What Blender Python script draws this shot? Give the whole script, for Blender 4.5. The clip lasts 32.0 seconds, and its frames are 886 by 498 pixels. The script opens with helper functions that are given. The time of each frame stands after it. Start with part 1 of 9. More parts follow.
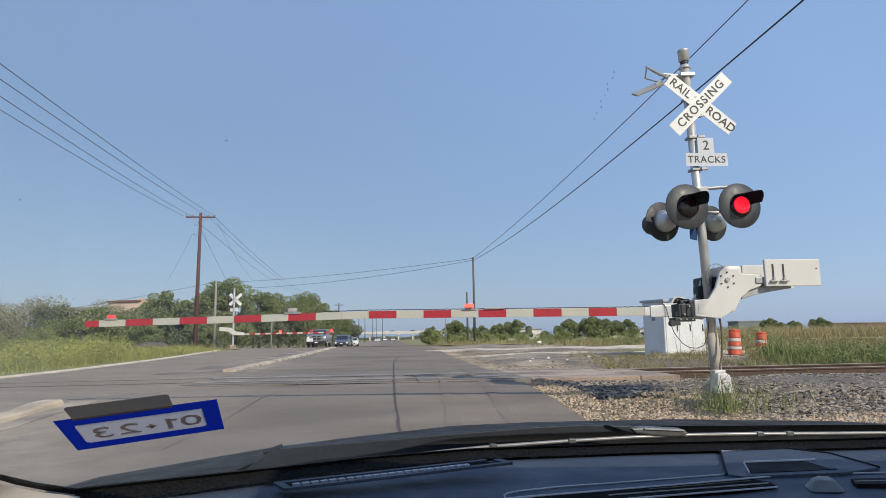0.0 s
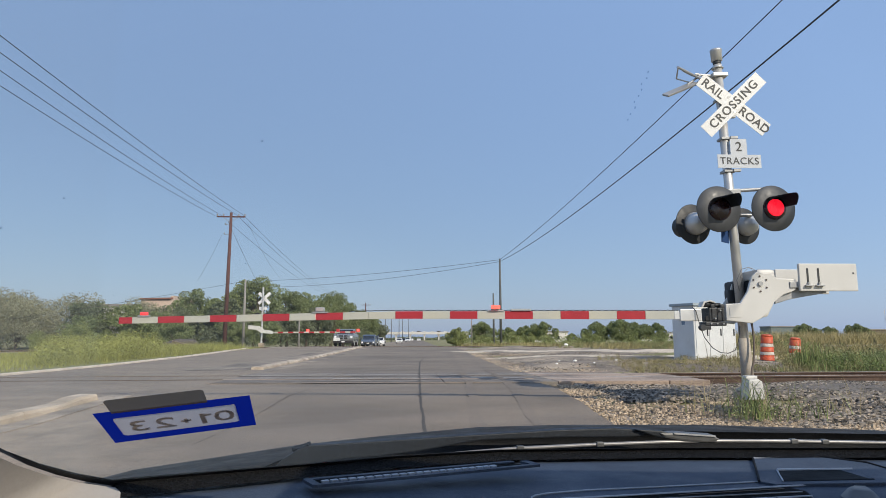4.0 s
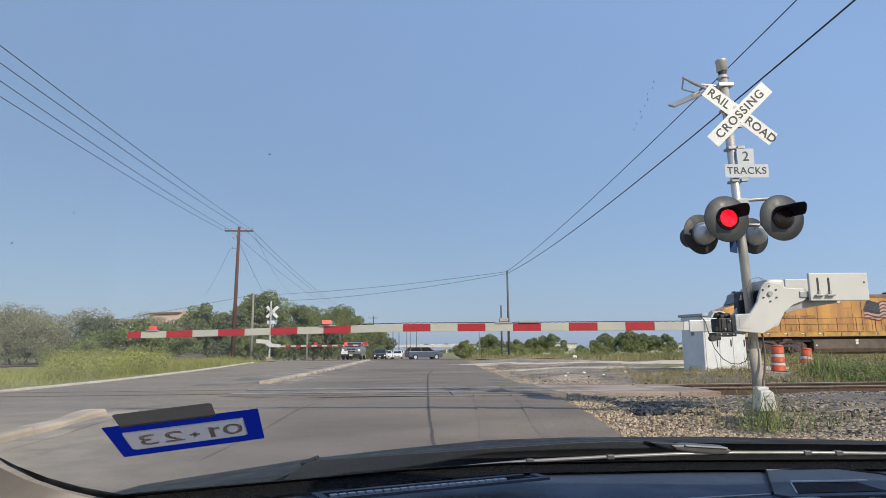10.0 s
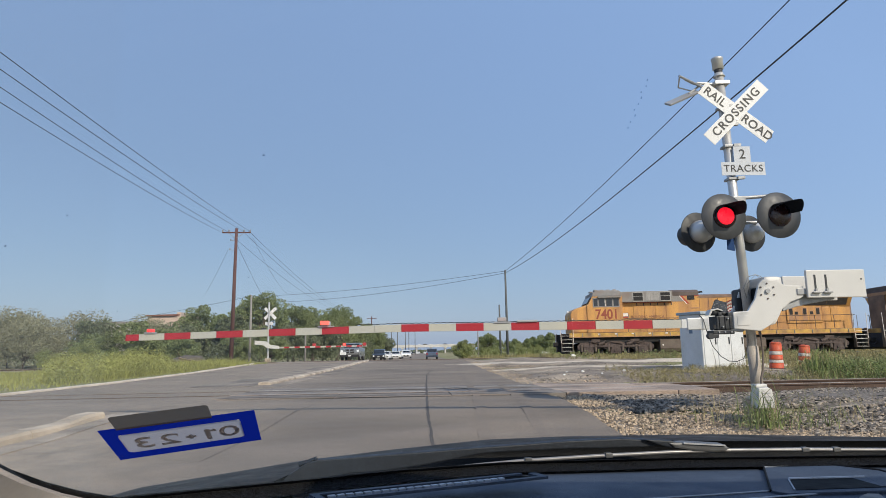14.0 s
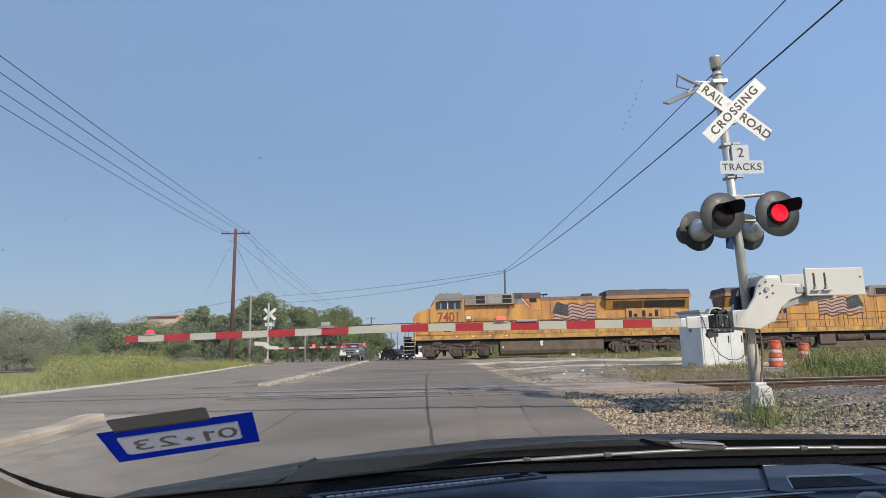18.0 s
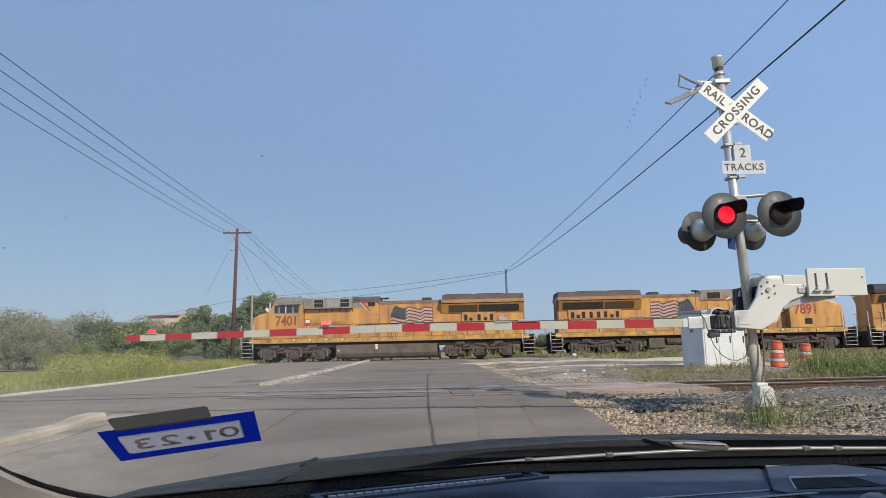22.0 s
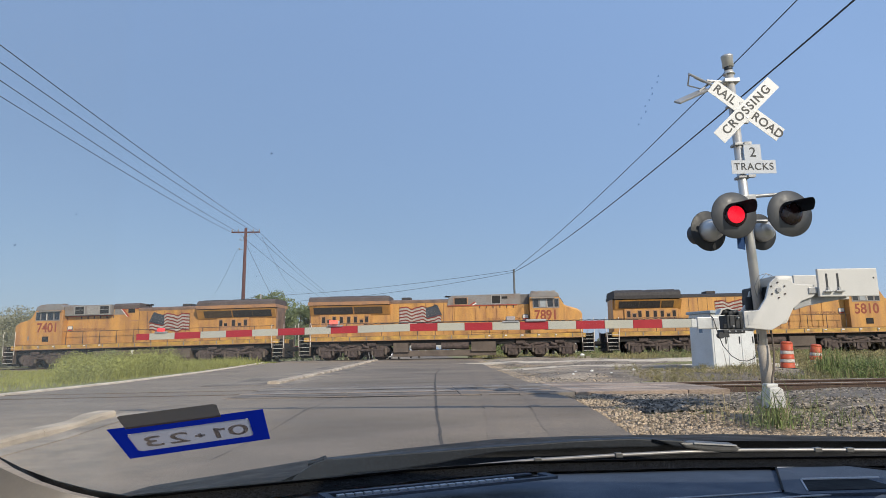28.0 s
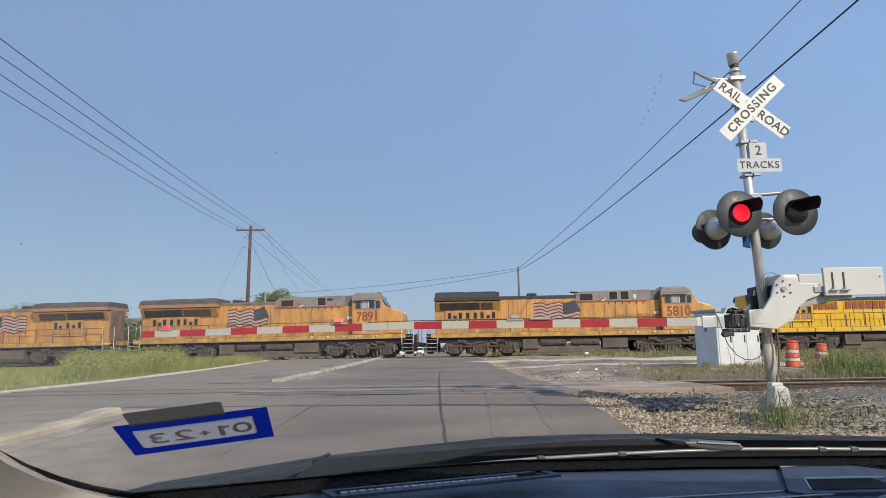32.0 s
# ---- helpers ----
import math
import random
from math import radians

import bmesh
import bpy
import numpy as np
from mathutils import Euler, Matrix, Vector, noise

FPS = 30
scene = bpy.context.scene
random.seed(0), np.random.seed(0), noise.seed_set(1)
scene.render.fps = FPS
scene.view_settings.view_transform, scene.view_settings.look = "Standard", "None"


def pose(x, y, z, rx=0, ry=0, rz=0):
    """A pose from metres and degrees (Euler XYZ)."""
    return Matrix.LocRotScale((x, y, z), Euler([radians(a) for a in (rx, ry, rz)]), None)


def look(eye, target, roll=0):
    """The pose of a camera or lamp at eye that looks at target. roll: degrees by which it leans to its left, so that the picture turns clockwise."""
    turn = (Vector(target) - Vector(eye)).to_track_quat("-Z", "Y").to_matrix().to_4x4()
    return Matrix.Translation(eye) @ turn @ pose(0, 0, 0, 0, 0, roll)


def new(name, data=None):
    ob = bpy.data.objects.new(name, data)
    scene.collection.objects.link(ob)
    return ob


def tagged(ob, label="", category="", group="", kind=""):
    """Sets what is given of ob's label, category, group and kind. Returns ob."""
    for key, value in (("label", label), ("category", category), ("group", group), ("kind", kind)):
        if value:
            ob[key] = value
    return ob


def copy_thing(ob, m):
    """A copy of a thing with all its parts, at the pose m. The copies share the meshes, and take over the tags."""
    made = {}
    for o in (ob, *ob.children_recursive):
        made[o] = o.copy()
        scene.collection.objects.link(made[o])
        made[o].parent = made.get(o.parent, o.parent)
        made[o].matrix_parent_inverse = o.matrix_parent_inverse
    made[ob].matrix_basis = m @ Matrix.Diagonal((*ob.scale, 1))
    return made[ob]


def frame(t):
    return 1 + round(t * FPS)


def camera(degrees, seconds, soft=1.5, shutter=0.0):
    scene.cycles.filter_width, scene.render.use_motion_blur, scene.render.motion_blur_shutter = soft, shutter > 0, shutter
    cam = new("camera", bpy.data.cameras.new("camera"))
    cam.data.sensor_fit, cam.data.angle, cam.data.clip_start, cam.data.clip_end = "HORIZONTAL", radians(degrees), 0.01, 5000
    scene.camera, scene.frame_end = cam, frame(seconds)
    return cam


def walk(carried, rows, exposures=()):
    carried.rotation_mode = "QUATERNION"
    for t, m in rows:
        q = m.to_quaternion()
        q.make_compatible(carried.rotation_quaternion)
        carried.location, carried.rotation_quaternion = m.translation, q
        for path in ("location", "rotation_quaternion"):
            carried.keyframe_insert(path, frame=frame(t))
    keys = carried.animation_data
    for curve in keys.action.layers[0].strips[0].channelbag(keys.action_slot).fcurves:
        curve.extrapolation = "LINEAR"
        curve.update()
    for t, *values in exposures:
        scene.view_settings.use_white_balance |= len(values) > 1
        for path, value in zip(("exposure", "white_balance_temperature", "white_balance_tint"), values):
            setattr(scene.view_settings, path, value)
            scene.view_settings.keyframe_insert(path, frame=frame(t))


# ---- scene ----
cam = camera(70, 32.0, soft=0.5)
walk(cam, [
    (0, pose(0.0032, 0.0004, 1.2514, 97.960, 0.941, -4.625)), (0.5, pose(0.0024, 0.0003, 1.2507, 98.054, 0.818, -3.987)),
    (1, pose(0.0034, -0.0019, 1.2509, 98.040, 0.541, -3.440)), (1.5, pose(0.0023, 0.0004, 1.2504, 98.053, 0.365, -3.126)),
    (2, pose(0.0032, -0.0011, 1.2508, 98.031, 0.388, -2.902)), (2.5, pose(0.0044, -0.0038, 1.2512, 98.021, 0.406, -2.699)),
    (3, pose(0.0041, -0.0044, 1.2511, 98.033, 0.386, -2.537)), (3.5, pose(0.0021, -0.0007, 1.2510, 97.981, 0.259, -2.423)),
    (5.5, pose(-0.0009, -0.0014, 1.2501, 98.663, 0.003, -1.990)), (6, pose(-0.0009, -0.0010, 1.2501, 98.730, 0.123, -1.957)),
    (6.5, pose(-0.0003, -0.0018, 1.2501, 98.823, 0.295, -1.911)), (7, pose(0.0003, -0.0026, 1.2500, 98.927, 0.463, -1.850)),
    (7.5, pose(0.0000, -0.0014, 1.2498, 99.016, 0.544, -1.796)), (8, pose(-0.0003, -0.0006, 1.2497, 99.093, 0.555, -1.754)),
    (8.5, pose(-0.0003, -0.0005, 1.2498, 99.155, 0.554, -1.715)), (9, pose(0.0000, -0.0004, 1.2499, 99.193, 0.558, -1.665)),
    (9.5, pose(0.0003, -0.0007, 1.2499, 99.208, 0.544, -1.614)), (10, pose(0.0002, -0.0006, 1.2501, 99.194, 0.505, -1.589)),
    (10.5, pose(0.0001, -0.0005, 1.2500, 99.187, 0.491, -1.603)), (11, pose(0.0001, -0.0004, 1.2499, 99.195, 0.511, -1.647)),
    (11.5, pose(0.0000, 0.0002, 1.2499, 99.189, 0.535, -1.689)), (12, pose(-0.0001, 0.0008, 1.2499, 99.174, 0.584, -1.707)),
    (12.5, pose(0.0006, 0.0001, 1.2500, 99.169, 0.677, -1.703)), (13, pose(0.0020, -0.0013, 1.2502, 99.182, 0.795, -1.697)),
    (13.5, pose(0.0023, -0.0012, 1.2501, 99.196, 0.898, -1.701)), (14, pose(0.0020, -0.0003, 1.2500, 99.191, 0.979, -1.709)),
    (14.5, pose(0.0019, 0.0007, 1.2502, 99.161, 1.058, -1.715)), (16.5, pose(0.0041, -0.0017, 1.2502, 99.158, 1.353, -1.702)),
    (17, pose(0.0040, -0.0022, 1.2506, 99.163, 1.311, -1.723)), (17.5, pose(0.0040, -0.0026, 1.2508, 99.168, 1.296, -1.735)),
    (18, pose(0.0038, -0.0021, 1.2508, 99.182, 1.271, -1.731)), (18.5, pose(0.0032, -0.0013, 1.2506, 99.195, 1.232, -1.718)),
    (19, pose(0.0028, -0.0011, 1.2504, 99.190, 1.207, -1.700)), (19.5, pose(0.0026, -0.0006, 1.2503, 99.182, 1.200, -1.693)),
    (20, pose(0.0027, -0.0007, 1.2503, 99.184, 1.197, -1.688)), (20.5, pose(0.0033, -0.0022, 1.2504, 99.188, 1.187, -1.678)),
    (21, pose(0.0036, -0.0024, 1.2506, 99.178, 1.172, -1.671)), (21.5, pose(0.0031, -0.0008, 1.2506, 99.164, 1.163, -1.658)),
    (22, pose(0.0029, 0.0001, 1.2504, 99.165, 1.158, -1.620)), (22.5, pose(0.0030, 0.0001, 1.2504, 99.157, 1.135, -1.571)),
    (23, pose(0.0027, 0.0006, 1.2503, 99.150, 1.104, -1.526)), (23.5, pose(0.0026, 0.0009, 1.2502, 99.153, 1.086, -1.468)),
    (24, pose(0.0027, 0.0006, 1.2501, 99.154, 1.073, -1.401)), (24.5, pose(0.0030, 0.0000, 1.2503, 99.157, 1.045, -1.325)),
    (25, pose(0.0031, -0.0003, 1.2504, 99.163, 1.005, -1.233)), (25.5, pose(0.0030, 0.0004, 1.2504, 99.171, 0.989, -1.142)),
    (27.5, pose(0.0019, 0.0025, 1.2497, 99.154, 0.993, -0.985)), (28, pose(0.0019, 0.0025, 1.2498, 99.142, 0.953, -0.935)),
    (28.5, pose(0.0022, 0.0019, 1.2501, 99.108, 0.931, -0.904)), (29, pose(0.0025, 0.0013, 1.2501, 99.086, 0.933, -0.871)),
    (29.5, pose(0.0026, 0.0012, 1.2501, 99.067, 0.934, -0.834)), (30, pose(0.0026, 0.0012, 1.2503, 99.031, 0.919, -0.792)),
    (30.5, pose(0.0024, 0.0017, 1.2504, 99.013, 0.901, -0.739)), (31, pose(0.0023, 0.0021, 1.2500, 99.014, 0.887, -0.666)),
    (31.5, pose(0.0025, 0.0018, 1.2499, 99.004, 0.863, -0.595)), (32, pose(0.0028, 0.0009, 1.2501, 98.978, 0.817, -0.556)),
])

# ---------------------------------------------------------------- light
SUN_AZ, SUN_EL = 149.0, 35.0
world = bpy.data.worlds.new("sky")
scene.world = world
world.use_nodes = True
wn = world.node_tree.nodes
sky = wn.new("ShaderNodeTexSky")
sky.sky_type, sky.sun_disc = "NISHITA", False
sky.sun_elevation, sky.sun_rotation = radians(SUN_EL), radians(SUN_AZ)
sky.air_density, sky.dust_density, sky.ozone_density = 1.0, 1.0, 2.2
haze = wn.new("ShaderNodeVectorMath")
haze.operation = "MULTIPLY_ADD"
haze.inputs[1].default_value, haze.inputs[2].default_value = (0.47, 0.42, 0.30), (1.73, 2.71, 4.93)
world.node_tree.links.new(sky.outputs[0], haze.inputs[0])
# brighter haze towards the sun
SUN_DIR = Vector((math.sin(radians(SUN_AZ)) * math.cos(radians(SUN_EL)), math.cos(radians(SUN_AZ)) * math.cos(radians(SUN_EL)), math.sin(radians(SUN_EL))))
way, dot, glare, lit_sky = wn.new("ShaderNodeTexCoord"), wn.new("ShaderNodeVectorMath"), wn.new("ShaderNodeMapRange"), wn.new("ShaderNodeVectorMath")
dot.operation, lit_sky.operation = "DOT_PRODUCT", "SCALE"
dot.inputs[1].default_value = SUN_DIR
for key, value in (("From Min", -0.62), ("From Max", -0.1), ("To Min", 0.92), ("To Max", 1.20)):
    glare.inputs[key].default_value = value
world.node_tree.links.new(way.outputs["Generated"], dot.inputs[0])
world.node_tree.links.new(dot.outputs["Value"], glare.inputs[0])
world.node_tree.links.new(haze.outputs[0], lit_sky.inputs[0])
world.node_tree.links.new(glare.outputs[0], lit_sky.inputs["Scale"])
world.node_tree.links.new(lit_sky.outputs[0], wn["Background"].inputs["Color"])
wn["Background"].inputs["Strength"].default_value = 0.105
sun = new("sun", bpy.data.lights.new("sun", "SUN"))
sun.data.energy, sun.data.angle, sun.data.color = 3.85, radians(0.55), (1.0, 0.905, 0.75)
sun.matrix_world = look(SUN_DIR * 60, (0, 0, 0))
scene.view_settings.exposure = 0.0


# ---------------------------------------------------------------- materials
def mat(name, col, rough=0.6, metal=0.0, var=0.15, scale=6.0, grain=0.12, gscale=70.0, bump=0.15, dirt=None, dirt_amt=0.5, dscale=1.5, spec=0.5, coat=0.0, island=0.0, object_var=0.0, stretch=(1, 1, 1)):
    m = bpy.data.materials.new(name)
    m.use_nodes = True
    n, l = m.node_tree.nodes, m.node_tree.links
    p = n["Principled BSDF"]
    p.inputs["Roughness"].default_value, p.inputs["Metallic"].default_value = rough, metal
    p.inputs["Specular IOR Level"].default_value, p.inputs["Coat Weight"].default_value = spec, coat
    tc, mp = n.new("ShaderNodeTexCoord"), n.new("ShaderNodeMapping")
    mp.inputs["Scale"].default_value = stretch
    l.new(tc.outputs["Object"], mp.inputs["Vector"])

    def noise_at(s, detail=4.0):
        k = n.new("ShaderNodeTexNoise")
        k.inputs["Scale"].default_value, k.inputs["Detail"].default_value = s, detail
        l.new(mp.outputs[0], k.inputs["Vector"])
        return k.outputs["Fac"]

    def scaled(fac, lo, hi):
        r = n.new("ShaderNodeMapRange")
        r.inputs["From Min"].default_value, r.inputs["From Max"].default_value = 0.3, 0.7
        r.inputs["To Min"].default_value, r.inputs["To Max"].default_value = lo, hi
        l.new(fac, r.inputs["Value"])
        return r.outputs[0]

    def times(a, b):
        k = n.new("ShaderNodeMath")
        k.operation = "MULTIPLY"
        l.new(a, k.inputs[0]), l.new(b, k.inputs[1])
        return k.outputs[0]

    value = times(scaled(noise_at(scale), 1 - var, 1 + var), scaled(noise_at(gscale, 2.0), 1 - grain, 1 + grain))
    if island:
        g = n.new("ShaderNodeNewGeometry")
        r = n.new("ShaderNodeMapRange")
        r.inputs["To Min"].default_value, r.inputs["To Max"].default_value = 1 - island, 1 + island
        l.new(g.outputs["Random Per Island"], r.inputs["Value"])
        value = times(value, r.outputs[0])
    if object_var:
        g = n.new("ShaderNodeObjectInfo")
        r = n.new("ShaderNodeMapRange")
        r.inputs["To Min"].default_value, r.inputs["To Max"].default_value = 1 - object_var, 1 + object_var
        l.new(g.outputs["Random"], r.inputs["Value"])
        value = times(value, r.outputs[0])
    base = None
    if dirt:
        mx = n.new("ShaderNodeMix")
        mx.data_type = "RGBA"
        mx.inputs[6].default_value, mx.inputs[7].default_value = (*col, 1), (*dirt, 1)
        l.new(scaled(noise_at(dscale, 6.0), -0.3, 2 * dirt_amt), mx.inputs[0])
        base = mx.outputs[2]
    hs = n.new("ShaderNodeVectorMath")
    hs.operation = "SCALE"
    if base:
        l.new(base, hs.inputs[0])
    else:
        hs.inputs[0].default_value = col
    l.new(value, hs.inputs["Scale"])
    l.new(hs.outputs[0], p.inputs["Base Color"])
    l.new(scaled(noise_at(scale * 2.3), max(0.03, rough - 0.1), min(1, rough + 0.1)), p.inputs["Roughness"])
    if bump:
        b = n.new("ShaderNodeBump")
        b.inputs["Strength"].default_value, b.inputs["Distance"].default_value = bump, 0.02
        l.new(noise_at(gscale, 3.0), b.inputs["Height"])
        l.new(b.outputs[0], p.inputs["Normal"])
    return m


def glow(name, col, strength):
    m = mat(name, col, 0.3, var=0.05)
    p = m.node_tree.nodes["Principled BSDF"]
    p.inputs["Emission Color"].default_value, p.inputs["Emission Strength"].default_value = (*col, 1), strength
    return m


def clear(name, tint, gloss):
    m = bpy.data.materials.new(name)
    m.use_nodes = True
    n, l = m.node_tree.nodes, m.node_tree.links
    n.remove(n["Principled BSDF"])
    t, g, x = n.new("ShaderNodeBsdfTransparent"), n.new("ShaderNodeBsdfGlossy"), n.new("ShaderNodeMixShader")
    t.inputs[0].default_value, g.inputs["Roughness"].default_value = (*tint, 1), 0.02
    x.inputs[0].default_value = gloss
    l.new(t.outputs[0], x.inputs[1]), l.new(g.outputs[0], x.inputs[2]), l.new(x.outputs[0], n["Material Output"].inputs[0])
    return m


ASPHALT = mat("asphalt", (0.166, 0.134, 0.103), 0.85, var=0.2, scale=0.9, grain=0.34, gscale=90, bump=0.4, dirt=(0.226, 0.181, 0.136), dirt_amt=0.65, dscale=0.3, stretch=(0.45, 1, 1))


def sand_haze_tint(m, col):
    """Sand by the near median kerb in uneven drifts, doubling as painted glass haze."""
    n, l = m.node_tree.nodes, m.node_tree.links
    base = n["Principled BSDF"].inputs["Base Color"]
    src = base.links[0].from_socket
    tc, sep, k, mix = n.new("ShaderNodeTexCoord"), n.new("ShaderNodeSeparateXYZ"), n.new("ShaderNodeTexNoise"), n.new("ShaderNodeMix")
    l.new(tc.outputs["Object"], sep.inputs[0]), l.new(tc.outputs["Object"], k.inputs["Vector"])
    k.inputs["Scale"].default_value, k.inputs["Detail"].default_value = 2.6, 12.0
    k.inputs["Roughness"].default_value = 0.72
    fac = None
    for s, f0, f1, lo, hi in ((sep.outputs[0], -2.0, -4.6, 0.0, 1.0), (sep.outputs[1], 11.5, 7.5, 0.4, 1.0), (k.outputs["Fac"], 0.34, 0.66, 0.3, 1.0)):
        r = n.new("ShaderNodeMapRange")
        for key, v in (("From Min", f0), ("From Max", f1), ("To Min", lo), ("To Max", hi)):
            r.inputs[key].default_value = v
        l.new(s, r.inputs[0])
        if fac is None:
            fac = r.outputs[0]
        else:
            mu = n.new("ShaderNodeMath")
            mu.operation = "MULTIPLY"
            l.new(fac, mu.inputs[0]), l.new(r.outputs[0], mu.inputs[1])
            fac = mu.outputs[0]
    mix.data_type = "RGBA"
    l.new(fac, mix.inputs[0]), l.new(src, mix.inputs[6])
    mix.inputs[7].default_value = (*col, 1)
    l.new(mix.outputs[2], base)


sand_haze_tint(ASPHALT, (0.42, 0.335, 0.24))

FAINT = mat("faded_seam", (0.157, 0.127, 0.099), 0.85, var=0.2, scale=0.9, grain=0.3, gscale=90, bump=0.3, dirt=(0.215, 0.172, 0.131), dirt_amt=0.6, dscale=0.3, stretch=(0.45, 1, 1))
SEALANT = mat("worn_tar", (0.078, 0.066, 0.056), 0.85, var=0.2, bump=0.1)
CONCRETE = mat("concrete", (0.55, 0.45, 0.34), 0.9, var=0.25, scale=4, grain=0.25, bump=0.5, dirt=(0.27, 0.21, 0.15), dirt_amt=0.75, dscale=2.2)
PANEL = mat("crossing_panel", (0.40, 0.298, 0.225), 0.9, var=0.25, scale=2, grain=0.25, gscale=40, bump=0.3, dirt=(0.21, 0.166, 0.13), dirt_amt=0.5, object_var=0.22, stretch=(0.3, 1, 1))
ROADPANEL = mat("road_panel", (0.2164, 0.1849, 0.1568), 0.9, var=0.15, scale=2, bump=0.3, dirt=(0.1638, 0.1404, 0.117), dirt_amt=0.5, object_var=0.12)
SLEEVE = mat("dull_sleeve", (0.42, 0.37, 0.31), 0.75, 0.15, var=0.2, scale=6, bump=0.1, dirt=(0.28, 0.23, 0.18), dirt_amt=0.5)
RUST = mat("rusty_steel", (0.095, 0.06, 0.043), 0.8, 0.2, var=0.25, scale=5, bump=0.3)
BEDDARK = mat("dark_ballast", (0.1541, 0.1293, 0.1044), 0.95, var=0.25, scale=2, grain=0.55, gscale=24, bump=0.9)
LEAF_L = mat("leaf_light", (0.215, 0.24, 0.085), 0.7, var=0.2, scale=0.35, island=0.28, bump=0)
RAILTOP = mat("worn_rail", (0.58, 0.52, 0.46), 0.36, 0.6, var=0.15, dirt=(0.17, 0.12, 0.09), dirt_amt=0.4)
TIE = mat("old_tie", (0.10, 0.08, 0.065), 0.95, var=0.3, scale=4, bump=0.5)
SOIL = mat("dry_soil", (0.2925, 0.2398, 0.1346), 0.95, var=0.25, scale=0.5, grain=0.35, gscale=25, bump=0.6, dirt=(0.1989, 0.193, 0.0702), dirt_amt=0.8, dscale=0.12)
GRAVEL = mat("gravel", (0.3744, 0.2984, 0.2164), 0.95, var=0.3, scale=1.2, grain=0.55, gscale=26, bump=0.9, dirt=(0.1989, 0.1638, 0.1287), dirt_amt=0.8, dscale=0.4)
PALEGRAVEL = mat("pale_gravel", (0.5499, 0.468, 0.3627), 0.95, var=0.2, scale=1.5, grain=0.35, gscale=28, bump=0.7)
BALLAST = mat("ballast", (0.21, 0.176, 0.140), 0.9, var=0.2, grain=0.3, gscale=30, bump=0.5, island=0.9)
STONE = mat("pale_stone", (0.375, 0.288, 0.198), 0.9, var=0.15, gscale=30, bump=0.4, island=0.65)
WHITE_ROCK = mat("white_rock", (0.75, 0.73, 0.68), 0.9, bump=0.4)
GRASS_Y = mat("grass_yellow_green", (0.265, 0.27, 0.075), 0.8, var=0.25, scale=0.4, island=0.4, bump=0)
GRASS_D = mat("grass_dry", (0.30, 0.245, 0.125), 0.85, var=0.25, scale=0.5, island=0.4, bump=0)
GRASS_G = mat("weed_green", (0.19, 0.21, 0.085), 0.75, var=0.3, scale=0.6, island=0.55, bump=0)
LEAF = mat("leaf_green", (0.172, 0.204, 0.082), 0.7, var=0.2, scale=0.35, island=0.28, bump=0)
LEAF_D = mat("leaf_dark", (0.134, 0.152, 0.082), 0.7, var=0.2, scale=0.35, island=0.28, bump=0)
LEAF_G = mat("leaf_grey", (0.27, 0.262, 0.162), 0.8, var=0.2, scale=0.5, island=0.25, bump=0)
BARK = mat("bark", (0.11, 0.085, 0.065), 0.95, var=0.3, bump=0.6)
POLEWOOD = mat("creosote_wood", (0.108, 0.050, 0.044), 0.9, var=0.25, scale=3, bump=0.4, stretch=(1, 1, 0.1))
POLEDARK = mat("dark_pole", (0.10, 0.105, 0.105), 0.9, var=0.2, bump=0.3, stretch=(1, 1, 0.1))
POLEGREY = mat("weathered_pole", (0.26, 0.24, 0.215), 0.9, var=0.2, bump=0.3, stretch=(1, 1, 0.1))
WIRE = mat("wire", (0.03, 0.03, 0.035), 0.6, bump=0)
ALU = mat("aluminium", (0.60, 0.59, 0.57), 0.45, 0.55, var=0.10, scale=5, grain=0.04, bump=0.02, dirt=(0.36, 0.34, 0.31), dirt_amt=0.35)
CASTING = mat("painted_casting", (0.5808, 0.5632, 0.528), 0.5, var=0.06, scale=3, grain=0.03, bump=0.02, dirt=(0.4576, 0.4224, 0.3696), dirt_amt=0.25)
# Darker copy of the casting paint for shaded faces; grey parts share it.
CASTGREYSHADE = mat("grey_shaded_casting", (0.34, 0.34, 0.34), 0.5, 0.3, var=0.12, bump=0.08)
SIGNWHITE = mat("sign_sheeting", (0.704, 0.6952, 0.6776), 0.4, var=0.04, bump=0.02, dirt=(0.5456, 0.528, 0.4928), dirt_amt=0.3)
SIGNBLACK = mat("sign_black", (0.02, 0.02, 0.02), 0.5, bump=0)
BLACK = mat("black_paint", (0.028, 0.029, 0.031), 0.55, var=0.2, bump=0.05)
LENS = mat("dark_lens", (0.022, 0.008, 0.009), 0.25, var=0.1, bump=0)
LIT = glow("lit_red", (1.0, 0.012, 0.035), 0.9)
LIT_SMALL = glow("lit_red_small", (1.0, 0.07, 0.05), 2.6)
ARMLENS = mat("pale_arm_lens", (0.42, 0.36, 0.34), 0.4, var=0.1, bump=0)
TIPLIT = glow("lit_tip_lamp", (0.9, 0.05, 0.05), 0.7)
LENSRED = mat("red_lens", (0.50, 0.05, 0.05), 0.35, bump=0)
ARMRED = mat("red_sheeting", (0.37, 0.018, 0.026), 0.45, var=0.08, grain=0.03, bump=0.01)
ARMWHITE = mat("white_sheeting", (0.4312, 0.4224, 0.3652), 0.5, var=0.07, scale=2, grain=0.03, bump=0.01, dirt=(0.528, 0.4752, 0.3344), dirt_amt=0.3, dscale=0.9)
DISC = mat("worn_black_paint", (0.054, 0.056, 0.060), 0.5, var=0.2, bump=0.04)
STREAK = clear("dried_streak", (0.74, 0.80, 0.86), 0.0)
